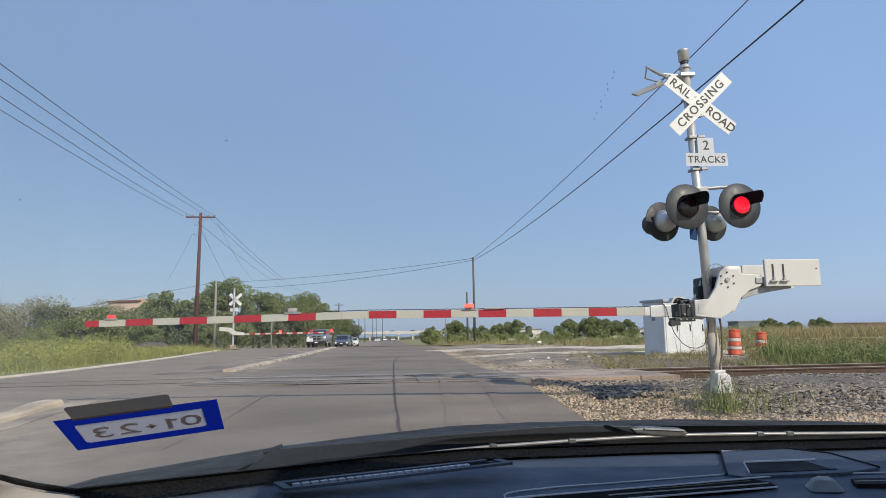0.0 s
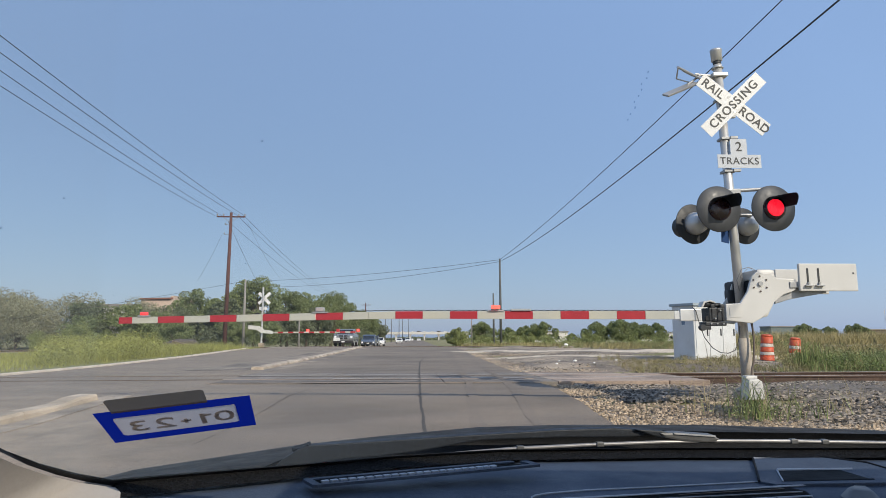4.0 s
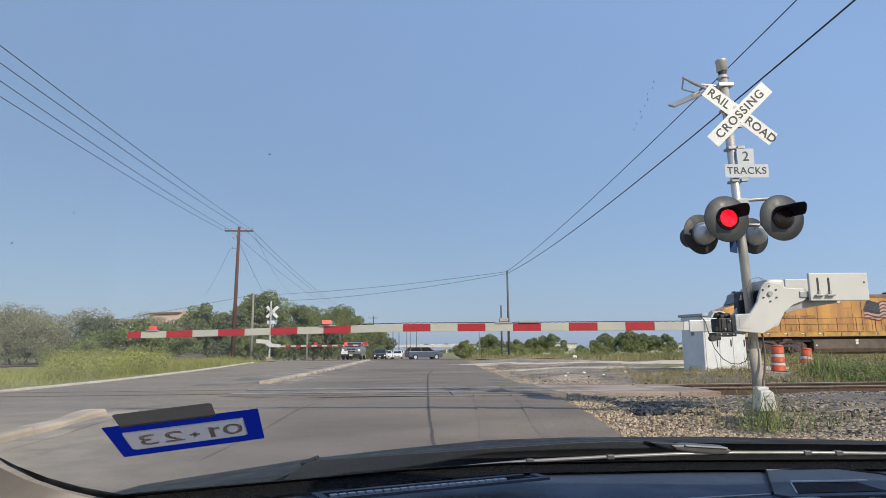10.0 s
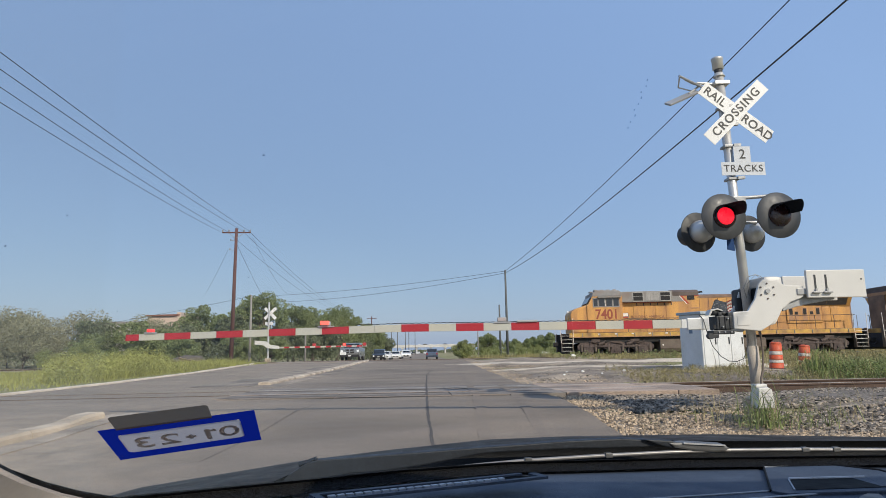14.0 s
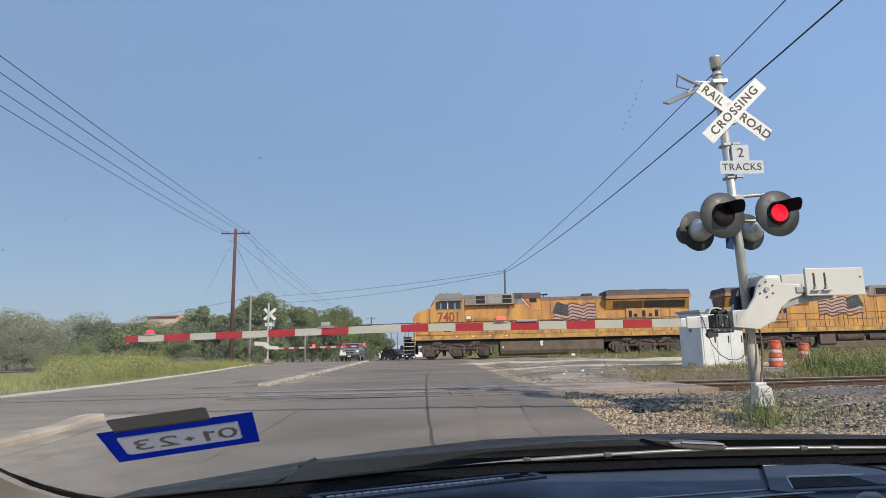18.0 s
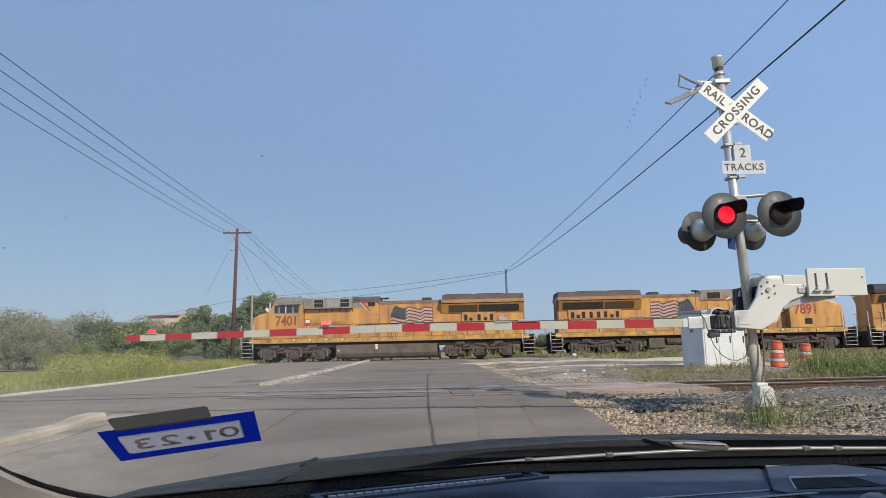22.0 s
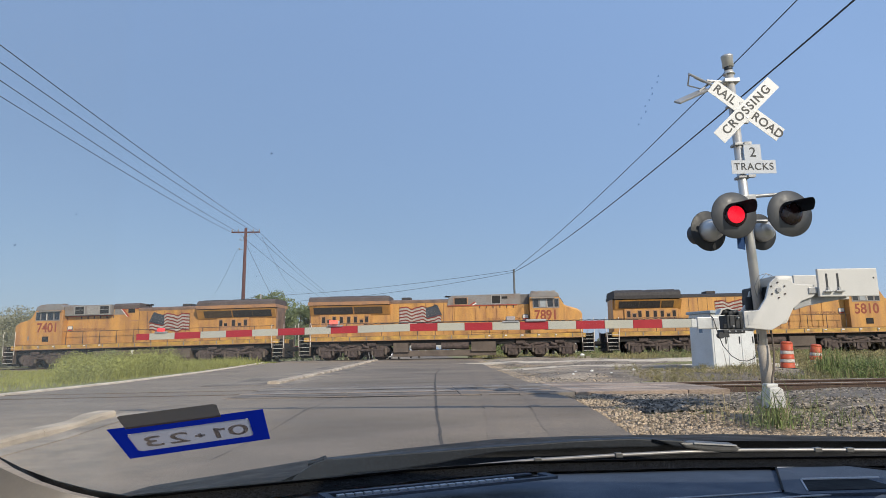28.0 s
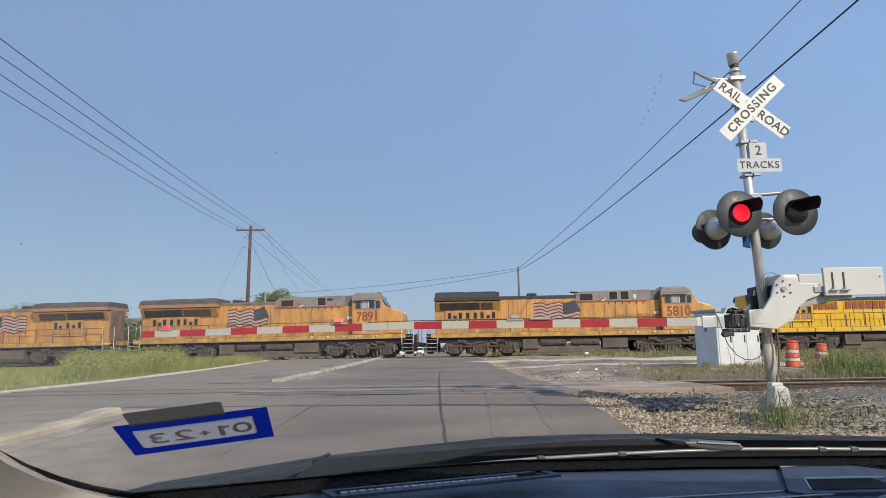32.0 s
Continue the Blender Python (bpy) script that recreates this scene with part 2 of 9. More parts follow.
BLUESIGN = mat("faded_blue_sign", (0.02, 0.05, 0.14), 0.75, spec=0.15)
NOTICE = mat("faded_notice", (0.16, 0.22, 0.29), 0.6)
SIGNDULL = mat("dulled_sheeting", (0.50, 0.52, 0.55), 0.5, var=0.05, bump=0.02, dirt=(0.42, 0.44, 0.46), dirt_amt=0.3)
CABINET = mat("cabinet_paint", (0.6336, 0.6424, 0.6336), 0.5, var=0.06, bump=0.03, dirt=(0.484, 0.4752, 0.44), dirt_amt=0.3)
CABINETB = mat("cabinet_side", (0.33, 0.38, 0.41), 0.5, var=0.08, bump=0.03)
ORANGE = mat("drum_orange", (0.60, 0.080, 0.022), 0.55, var=0.12, bump=0.05, dirt=(0.38, 0.09, 0.045), dirt_amt=0.5, dscale=5)
YELLOW = mat("loco_yellow", (0.59, 0.298, 0.078), 0.45, var=0.12, scale=1.2, grain=0.06, gscale=30, bump=0.04, dirt=(0.37, 0.18, 0.075), dirt_amt=0.5, dscale=1.9, stretch=(1, 1, 0.22))
YELLOW_B = mat("loco_yellow_fresh", (0.72, 0.42, 0.02), 0.4, var=0.06, scale=1.2, bump=0.03)
LGREY = mat("loco_grey", (0.264, 0.2508, 0.2376), 0.55, var=0.18, scale=1.5, bump=0.06, dirt=(0.1672, 0.1232, 0.0968), dirt_amt=0.45)
# Brown brightened to paint sunlight on the roof lip; other trim shares it.
LLIP = mat("loco_roof_lip", (0.50, 0.255, 0.115), 0.6, var=0.2, scale=1.5, bump=0.06, dirt=(0.2464, 0.1408, 0.088), dirt_amt=0.5)
LTOP = mat("loco_roof_top", (0.105, 0.078, 0.068), 0.7, var=0.2, scale=1.2, bump=0.08)
LROOF = mat("loco_roof", (0.2376, 0.1452, 0.0968), 0.7, var=0.22, scale=1.2, bump=0.08, dirt=(0.132, 0.088, 0.066), dirt_amt=0.5)
LROOFD = mat("loco_roof_dark", (0.045, 0.04, 0.04), 0.7, var=0.25, bump=0.08)
UNDER = mat("underframe", (0.096, 0.070, 0.060), 0.85, var=0.5, scale=5, bump=0.2, dirt=(0.08, 0.058, 0.05), dirt_amt=0.6, dscale=2.5)
LSCREEN = mat("loco_brown_screen", (0.105, 0.072, 0.045), 0.7, var=0.25, bump=0.08)
UNDERDARK = mat("underframe_dark", (0.022, 0.020, 0.019), 0.85, var=0.3, bump=0.1)
TANK = mat("tank_grime", (0.135, 0.103, 0.080), 0.75, var=0.2, scale=1.3, bump=0.1, dirt=(0.1056, 0.0792, 0.0616), dirt_amt=0.5)
# Darker grey that paints in the shade of the recess behind the cab.
LBULK = mat("loco_bulkhead_shade", (0.13, 0.115, 0.105), 0.6, var=0.2, scale=1.5, bump=0.05)
# Pale pane colour painted in for sky seen through the cab.
PALEPANE = mat("cab_pane_sky_paint", (0.34, 0.36, 0.37), 0.2, var=0.2, scale=2, bump=0)
LNUM = mat("loco_number_red", (0.27, 0.06, 0.03), 0.5, var=0.15, bump=0)
LRED = mat("loco_red", (0.40, 0.06, 0.025), 0.5, var=0.1, bump=0)
LBLUE = mat("flag_blue", (0.105, 0.12, 0.145), 0.55, var=0.4, scale=9, bump=0)
LWHITE = mat("flag_white", (0.74, 0.68, 0.61), 0.55, var=0.1, bump=0)
LSILL = mat("loco_sill", (0.5808, 0.3344, 0.0616), 0.55, var=0.2, scale=2, bump=0.05, dirt=(0.264, 0.1496, 0.0616), dirt_amt=0.55, dscale=1.3)
LSTRIPE = mat("flag_red", (0.37, 0.07, 0.05), 0.55, var=0.12, bump=0)
DARKGLASS = mat("dark_glass", (0.018, 0.02, 0.024), 0.08, var=0.05, bump=0, spec=0.8)
CARSILVER = mat("silver_paint", (0.22, 0.22, 0.215), 0.3, 0.4, var=0.04, bump=0, coat=0.6)
CARBLACK = mat("black_car_paint", (0.018, 0.019, 0.022), 0.2, var=0.04, bump=0, coat=0.8)
CARWHITE = mat("white_car_paint", (0.78, 0.78, 0.77), 0.3, var=0.03, bump=0, coat=0.6)
CARBLUE = mat("blue_car_paint", (0.075, 0.098, 0.145), 0.35, 0.2, var=0.04, bump=0, coat=0.5)
RUBBER = mat("rubber", (0.022, 0.022, 0.023), 0.8, var=0.15, bump=0.1)
CHROME = mat("chrome", (0.7, 0.7, 0.7), 0.15, 1.0, var=0.05, bump=0)
HEADLAMP = mat("headlamp", (0.75, 0.75, 0.75), 0.15, var=0.05, bump=0)
TAILLAMP = mat("tail_lamp", (0.35, 0.02, 0.02), 0.2, var=0.05, bump=0)
SALMON = mat("salmon_render", (0.58, 0.44, 0.35), 0.85, var=0.1, bump=0.1)
ROOFRED = mat("roof_edge", (0.22, 0.10, 0.07), 0.7)
BRIDGE = mat("bridge_concrete", (0.55, 0.53, 0.50), 0.85, var=0.08, scale=0.2, bump=0)
DASH = mat("dash_vinyl", (0.041, 0.055, 0.081), 0.55, var=0.08, scale=8, grain=0.15, gscale=420, bump=0.2, spec=0.3)
WIPERDUSTY = mat("dusty_wiper_arm", (0.010, 0.013, 0.018), 0.6, var=0.12, scale=30, grain=0.2, gscale=260, bump=0.05, dirt=(0.028, 0.034, 0.044), dirt_amt=0.2, dscale=150)
DRUMWHITE = mat("dirty_drum_white", (0.58, 0.53, 0.48), 0.55, var=0.12, scale=5, bump=0.04, dirt=(0.36, 0.28, 0.22), dirt_amt=0.5, dscale=5)
WEED_B = mat("weed_bright", (0.17, 0.215, 0.065), 0.7, var=0.3, scale=0.8, island=0.5, bump=0)
KERBPALE = mat("pale_kerb", (0.64, 0.535, 0.41), 0.9, var=0.15, scale=4, grain=0.2, bump=0.35, dirt=(0.30, 0.235, 0.175), dirt_amt=0.6, dscale=1.6)
KERBVERGE = mat("pale_verge_kerb", (0.66, 0.57, 0.46), 0.9, var=0.12, scale=4, grain=0.15, bump=0.3, dirt=(0.46, 0.38, 0.29), dirt_amt=0.4, dscale=1.2)
MEDIAN = mat("weathered_median", (0.60, 0.49, 0.36), 0.9, var=0.12, scale=2.5, grain=0.10, gscale=40, bump=0.25, dirt=(0.33, 0.27, 0.20), dirt_amt=0.7, dscale=1.1)
MEDIANSAND = mat("median_sand", (0.38, 0.315, 0.24), 0.95, var=0.2, scale=1.2, grain=0.2, gscale=60, bump=0.3, dirt=(0.21, 0.175, 0.14), dirt_amt=0.5)
SAND = mat("washed_sand", (0.33, 0.268, 0.204), 0.95, var=0.25, scale=1.5, grain=0.3, gscale=60, bump=0.4, dirt=(0.17, 0.143, 0.115), dirt_amt=0.7, dscale=0.6)
WEED_O = mat("weed_olive", (0.25, 0.215, 0.095), 0.8, var=0.3, scale=0.4, island=0.5, bump=0)
SHED = mat("shed_sheet", (0.15, 0.18, 0.175), 0.7, var=0.1, scale=1, bump=0.05)
FIELD = mat("field_grass", (0.37, 0.31, 0.15), 0.85, var=0.15, scale=0.12, island=0.12, bump=0)
SLOGAN = mat("slogan_brown", (0.26, 0.115, 0.055), 0.55, bump=0)
LFRAME = mat("grille_frame", (0.3168, 0.2948, 0.2728), 0.55, var=0.15, scale=2, bump=0.04)
KNUCKLE = mat("wiper_joint", (0.12, 0.118, 0.115), 0.45, 0.3, var=0.15, bump=0.03)
# Near-black that paints shade into vent, slots and seams drawn flat.
DASHSHADE = mat("dash_shade", (0.004, 0.004, 0.0045), 0.8, bump=0.1, spec=0.2)
DASHCHROME = mat("vent_trim", (0.34, 0.36, 0.40), 0.45, 0.0, bump=0)
FRIT = mat("frit_black", (0.012, 0.012, 0.012), 0.6, bump=0)
FOAM = mat("cowl_foam", (0.006, 0.0062, 0.007), 0.95, grain=0.7, gscale=260, bump=1.0, dirt=(0.017, 0.0165, 0.017), dirt_amt=0.35, dscale=180)
PILLAR = mat("pillar_trim", (0.37, 0.335, 0.295), 0.8, var=0.02, grain=0.02, gscale=300, bump=0.02)
# The brown speckle is painted in for reflections; real gloss is kept low.
HOOD = mat("hood_paint", (0.014, 0.014, 0.0145), 0.55, var=0.2, scale=5, grain=0.3, gscale=160, bump=0.03, spec=0.07, dirt=(0.05, 0.042, 0.033), dirt_amt=0.5, dscale=60)
COWL = mat("cowl_plastic", (0.014, 0.0145, 0.016), 0.65, var=0.15, grain=0.2, gscale=300, bump=0.1, spec=0.25)
WIPERM = mat("wiper_metal", (0.26, 0.25, 0.245), 0.4, 0.3, var=0.1, bump=0.03)
SPECK = clear("dried_speck", (0.5, 0.56, 0.62), 0.0)
FLECK = clear("bright_fleck", (0.9, 0.9, 0.9), 0.6)
LINER = mat("headliner", (0.58, 0.55, 0.50), 0.95, bump=0.1)
def papery(name, col):
    """Thin printed film that lets daylight through."""
    m = bpy.data.materials.new(name)
    m.use_nodes = True
    n, l = m.node_tree.nodes, m.node_tree.links
    n.remove(n["Principled BSDF"])
    d, t, x, k = n.new("ShaderNodeBsdfDiffuse"), n.new("ShaderNodeBsdfTranslucent"), n.new("ShaderNodeMixShader"), n.new("ShaderNodeTexNoise")
    k.inputs["Scale"].default_value = 120
    r = n.new("ShaderNodeMix")
    r.data_type = "RGBA"
    r.inputs[6].default_value, r.inputs[7].default_value = (*[c * 0.88 for c in col], 1), (*[min(1, c * 1.1) for c in col], 1)
    l.new(k.outputs["Fac"], r.inputs[0])
    l.new(r.outputs[2], d.inputs[0]), l.new(r.outputs[2], t.inputs[0])
    x.inputs[0].default_value = 0.6
    l.new(d.outputs[0], x.inputs[1]), l.new(t.outputs[0], x.inputs[2]), l.new(x.outputs[0], n["Material Output"].inputs[0])
    return m


STKBLUE = papery("sticker_blue", (0.009, 0.028, 0.33))
STKGREY = papery("sticker_paper", (0.66, 0.575, 0.525))
STKINK = papery("sticker_ink", (0.61, 0.545, 0.50))
STKBACK = papery("old_sticker", (0.17, 0.14, 0.11))
def film(name, col, amount):
    """A dusty film on glass that also carries painted glare haze."""
    m = clear(name, (1, 1, 1), amount)
    n, l = m.node_tree.nodes, m.node_tree.links
    d = n.new("ShaderNodeBsdfTranslucent")
    d.inputs[0].default_value = (*col, 1)
    x = n["Mix Shader"]
    for k in list(x.inputs[2].links):
        l.remove(k)
    l.new(d.outputs[0], x.inputs[2])
    # stronger towards the view's left edge, where glare is painted, in uneven wipes
    tc, sep, fade, k, mul = n.new("ShaderNodeTexCoord"), n.new("ShaderNodeSeparateXYZ"), n.new("ShaderNodeMapRange"), n.new("ShaderNodeTexNoise"), n.new("ShaderNodeMath")
    fade.inputs["From Min"].default_value, fade.inputs["From Max"].default_value = 0.06, -0.36
    fade.inputs["To Min"].default_value, fade.inputs["To Max"].default_value = 0.0, amount * 1.6
    k.inputs["Scale"].default_value = 5.0
    mul.operation = "MULTIPLY"
    l.new(tc.outputs["Object"], sep.inputs[0]), l.new(sep.outputs[0], fade.inputs[0]), l.new(tc.outputs["Object"], k.inputs["Vector"])
    l.new(fade.outputs[0], mul.inputs[0]), l.new(k.outputs["Fac"], mul.inputs[1])
    low, mul2 = n.new("ShaderNodeMapRange"), n.new("ShaderNodeMath")
    low.inputs["From Min"].default_value, low.inputs["From Max"].default_value = 1.14, 1.30
    low.inputs["To Min"].default_value, low.inputs["To Max"].default_value = 1.15, 1.0
    mul2.operation = "MULTIPLY"
    # a denser band whose edge follows a camera sight line
    ratio, edge, mul3 = n.new("ShaderNodeMath"), n.new("ShaderNodeMapRange"), n.new("ShaderNodeMath")
    ratio.operation, mul3.operation, edge.interpolation_type = "DIVIDE", "MULTIPLY", "SMOOTHSTEP"
    for key, value in (("From Min", -0.475), ("From Max", -0.505), ("To Min", 0.72), ("To Max", 1.22)):
        edge.inputs[key].default_value = value
    l.new(sep.outputs[0], ratio.inputs[0]), l.new(sep.outputs[1], ratio.inputs[1]), l.new(ratio.outputs[0], edge.inputs[0])
    l.new(sep.outputs[2], low.inputs[0]), l.new(mul.outputs[0], mul2.inputs[0]), l.new(low.outputs[0], mul2.inputs[1])
    l.new(mul2.outputs[0], mul3.inputs[0]), l.new(edge.outputs[0], mul3.inputs[1]), l.new(mul3.outputs[0], x.inputs[0])
    return m


DUSTGLARE = film("dust_glare_film", (0.98, 0.82, 0.60), 0.165)
GLASS = clear("windshield_glass", (0.965, 0.975, 0.975), 0.025)


# ---------------------------------------------------------------- mesh tools
def link(name, bm, material, parent=None, label="", smooth=False):
    me = bpy.data.meshes.new(name)
    bm.normal_update()
    if smooth:
        for f in bm.faces:
            f.smooth = True
    bm.to_mesh(me)
    bm.free()
    me.materials.append(material)
    ob = new(name, me)
    ob.parent = parent
    if label:
        ob["label"] = label
    return ob


def part(name, bm, material, parent, label="", smooth=False):
    return link(name, bm, material, parent, label, smooth)


def root(name, label, category, m=None, group="", kind=""):
    ob = tagged(new(name), label, category, group, kind)
    ob.matrix_world = m if m is not None else Matrix.Identity(4)
    return ob


def B():
    return bmesh.new()


def box(bm, x0, x1, y0, y1, z0, z1, bevel=0.0, m=None):
    r = bmesh.ops.create_cube(bm, size=1.0)
    vs = r["verts"]
    for v in vs:
        v.co = Vector(((x0 + x1) / 2 + v.co.x * (x1 - x0), (y0 + y1) / 2 + v.co.y * (y1 - y0), (z0 + z1) / 2 + v.co.z * (z1 - z0)))
        if m is not None:
            v.co = m @ v.co
    if bevel:
        es = list({e for v in vs for e in v.link_edges})
        bmesh.ops.bevel(bm, geom=es, offset=bevel, segments=2, affect="EDGES", profile=0.6)
    return bm


def tube(bm, p0, p1, r0, r1=None, n=12, caps=True):
    p0, p1 = Vector(p0), Vector(p1)
    d = p1 - p0
    r = bmesh.ops.create_cone(bm, cap_ends=caps, segments=n, radius1=r0, radius2=r0 if r1 is None else r1, depth=d.length)
    q = d.to_track_quat("Z", "Y").to_matrix().to_4x4()
    bmesh.ops.transform(bm, matrix=Matrix.Translation((p0 + p1) / 2) @ q, verts=r["verts"])
    return bm


def prism(bm, pts, a, b, axis="y", bevel=0.0):
    """Extrude an outline (two coordinates a point) along axis from a to b."""
    def at(p, t):
        return {"y": (p[0], t, p[1]), "x": (t, p[0], p[1]), "z": (p[0], p[1], t)}[axis]
    v0, v1 = [bm.verts.new(at(p, a)) for p in pts], [bm.verts.new(at(p, b)) for p in pts]
    k = len(pts)
    fs = [bm.faces.new(v0), bm.faces.new(v1[::-1])]
    for i in range(k):
        fs.append(bm.faces.new((v0[i], v1[i], v1[(i + 1) % k], v0[(i + 1) % k])))
    bmesh.ops.recalc_face_normals(bm, faces=fs)
    if bevel:
        es = list({e for f in fs[:2] for e in f.edges})
        bmesh.ops.bevel(bm, geom=es, offset=bevel, segments=2, affect="EDGES", profile=0.6)
    return bm


def sweep(bm, pts, r, n=6):
    """A round cable along points."""
    pts = [Vector(p) for p in pts]
    rings = []
    for i, p in enumerate(pts):
        d = (pts[min(i + 1, len(pts) - 1)] - pts[max(i - 1, 0)]).normalized()
        q = d.to_track_quat("Z", "Y")
        rings.append([bm.verts.new(p + q @ Vector((r * math.cos(6.2832 * k / n), r * math.sin(6.2832 * k / n), 0))) for k in range(n)])
    for a, b in zip(rings, rings[1:]):
        for k in range(n):
            bm.faces.new((a[k], a[(k + 1) % n], b[(k + 1) % n], b[k]))
    bm.faces.new(rings[0][::-1]), bm.faces.new(rings[-1])
    return bm


def lathe(bm, prof, n=20, m=None):
    """Revolve (radius, height) points round z."""
    rings = []
    for r, z in prof:
        rings.append([bm.verts.new((r * math.cos(6.2832 * k / n), r * math.sin(6.2832 * k / n), z)) for k in range(n)])
    for a, b in zip(rings, rings[1:]):
        for k in range(n):
            bm.faces.new((a[k], a[(k + 1) % n], b[(k + 1) % n], b[k]))
    if prof[0][0] > 0.001:
        bm.faces.new(rings[0][::-1])
    if prof[-1][0] > 0.001:
        bm.faces.new(rings[-1])
    if m is not None:
        bmesh.ops.transform(bm, matrix=m, verts=[v for ring in rings for v in ring])
    return bm


def lettering(name, text, size, material, parent, m, label="", bold=0.0, squeeze=1.0, space=1.0):
    cu = bpy.data.curves.new(name, "FONT")
    cu.body, cu.size, cu.align_x, cu.align_y, cu.extrude, cu.offset = text, size, "CENTER", "CENTER", 0.002, bold
    cu.space_character = space
    tmp = new(name, cu)
    me = bpy.data.meshes.new_from_object(tmp)
    bpy.data.objects.remove(tmp)
    me.transform(Matrix.Diagonal((squeeze, 1, 1, 1)))
    me.materials.clear()
    me.materials.append(material)
    ob = new(name, me)
    ob.parent = parent
    ob.matrix_basis = m
    if label:
        ob["label"] = label
    return ob


def quads(name, v, material, k=4):
    """A mesh from an array of faces, n x k x 3."""
    n = len(v)
    me = bpy.data.meshes.new(name)
    me.vertices.add(n * k), me.loops.add(n * k), me.polygons.add(n)
    me.vertices.foreach_set("co", np.ascontiguousarray(v, dtype=np.float32).ravel())
    me.loops.foreach_set("vertex_index", np.arange(n * k, dtype=np.int32))
    me.polygons.foreach_set("loop_start", np.arange(0, n * k, k, dtype=np.int32))
    me.update(calc_edges=True)
    me.materials.append(material)
    return me


# ---------------------------------------------------------------- lie of the land
ROAD_Y = [-400, 4.5, 9, 10.8, 13, 17.5, 30, 44, 50, 62, 92, 140, 6000]
ROAD_Z = [0, 0, 0.19, 0.32, 0.338, 0.35, 0.45, 0.63, 0.68, 0.52, 0.08, -0.05, -0.05]
PROFILE_Y = [-400, 5, 9, 13, 17.5, 30, 44, 50, 62, 92, 140, 6000]
PROFILE_Z = [0, 0, 0.12, 0.33, 0.35, 0.45, 0.63, 0.68, 0.52, 0.08, -0.05, -0.05]


def road_z(y):
    return np.interp(y, ROAD_Y, ROAD_Z)


TRACK_A = math.atan(0.03)
TRACK_B = radians(-4.3)
B_Y = 48.15


def track_drop(u):
    """The far track falls gently beyond the road, set to fit the camera's view."""
    return 0.0105 * max(0.0, -u - 8.0)


def track_y(x):
    return 15.65 + 0.03 * x


def land_z(x, y):
    z = np.interp(y, PROFILE_Y, PROFILE_Z)
    off = np.clip((np.abs(x + 4.3) - 7.3) / 1.5, 0, 1)
    rough = 0.05 * np.sin(0.9 * x + 0.4 * y) * np.sin(0.7 * y - 0.3 * x) + 0.03 * np.sin(2.1 * x + 1.7 * y)
    near_a = np.clip(1 - np.abs(y - track_y(x)) / 4.0, 0, 1)
    z = z - 0.34 * np.clip((-x - 13.5) / 9.0, 0, 1) * np.clip((64 - y) / 10, 0, 1) * np.clip((y - 6) / 8, 0, 1)
    return z - 0.06 - 0.30 * near_a * off + off * rough * np.clip(y / 12, 0, 1) + off * 0.05


def strip(name, x0, x1, y0, y1, material, lift, step=1.0, parent=None, wob=0.0, taper=None, sink=0.3):
    """A ribbon of road surface that follows the land, with thickness."""
    bm = B()
    ys = np.arange(y0, y1 + step * 0.5, step)
    rows = []
    for i, y in enumerate(ys):
        s = (y - y0) / (y1 - y0)
        a = (x0 if taper is None else x0 + (taper[0] - x0) * s) + wob * noise.noise((y * 0.8, x0, 0))
        b = (x1 if taper is None else x1 + (taper[1] - x1) * s) + wob * noise.noise((y * 0.8, x1, 5))
        z = float(road_z(y)) + lift
        rows.append([bm.verts.new(c) for c in ((a, y, z - sink), (a, y, z), (b, y, z), (b, y, z - sink))])
    for p, q in zip(rows, rows[1:]):
        for k in range(3):
            bm.faces.new((p[k], p[k + 1], q[k + 1], q[k]))
    bm.faces.new(rows[0]), bm.faces.new(rows[-1][::-1])
    bmesh.ops.recalc_face_normals(bm, faces=bm.faces)
    return link(name, bm, material, parent)


# ---------------------------------------------------------------- ground, roads, tracks
def ground():
    xs = np.concatenate([-np.geomspace(3000, 45, 16), np.arange(-40, 41, 1.25), np.geomspace(45, 3000, 16)])
    ys = np.concatenate([[-400, -150, -60, -25], np.arange(-10, 62, 1.25), np.geomspace(64, 5000, 26)])
    gx, gy = np.meshgrid(xs, ys)
    gz = land_z(gx, gy)
    gz = np.where((np.abs(gx) > 60) | (gy > 70), np.minimum(gz, road_z(gy) - 0.08), gz)
    nx = len(xs)
    faces = [(j * nx + i, j * nx + i + 1, (j + 1) * nx + i + 1, (j + 1) * nx + i) for j in range(len(ys) - 1) for i in range(nx - 1)]
    me = bpy.data.meshes.new("ground")
    me.from_pydata(np.stack([gx, gy, gz], -1).reshape(-1, 3).tolist(), [], faces)
    me.materials.append(SOIL)
    for p in me.polygons:
        p.use_smooth = True
    tagged(new("ground", me), "dry grassy roadside soil that runs to the horizon", "ground", kind="structure")


ground()
road = tagged(strip("road", -5.2, 2.2, -60, 44.5, ASPHALT, 0.0, taper=(-3.9, 2.75), wob=0.1), "worn grey two-lane asphalt road with tar seams", "road", kind="structure")
tagged(strip("road", -11.5, -5.2, -60, 44.5, ASPHALT, -0.006, taper=(-11.1, -3.9)), "worn grey asphalt roadway on the far side of the median", "road", kind="structure")
tagged(strip("road", -10.8, 3.6, 44.52, 900, ASPHALT, -0.003, step=4.0), "grey asphalt road that runs on beyond the tracks", "road", kind="structure")

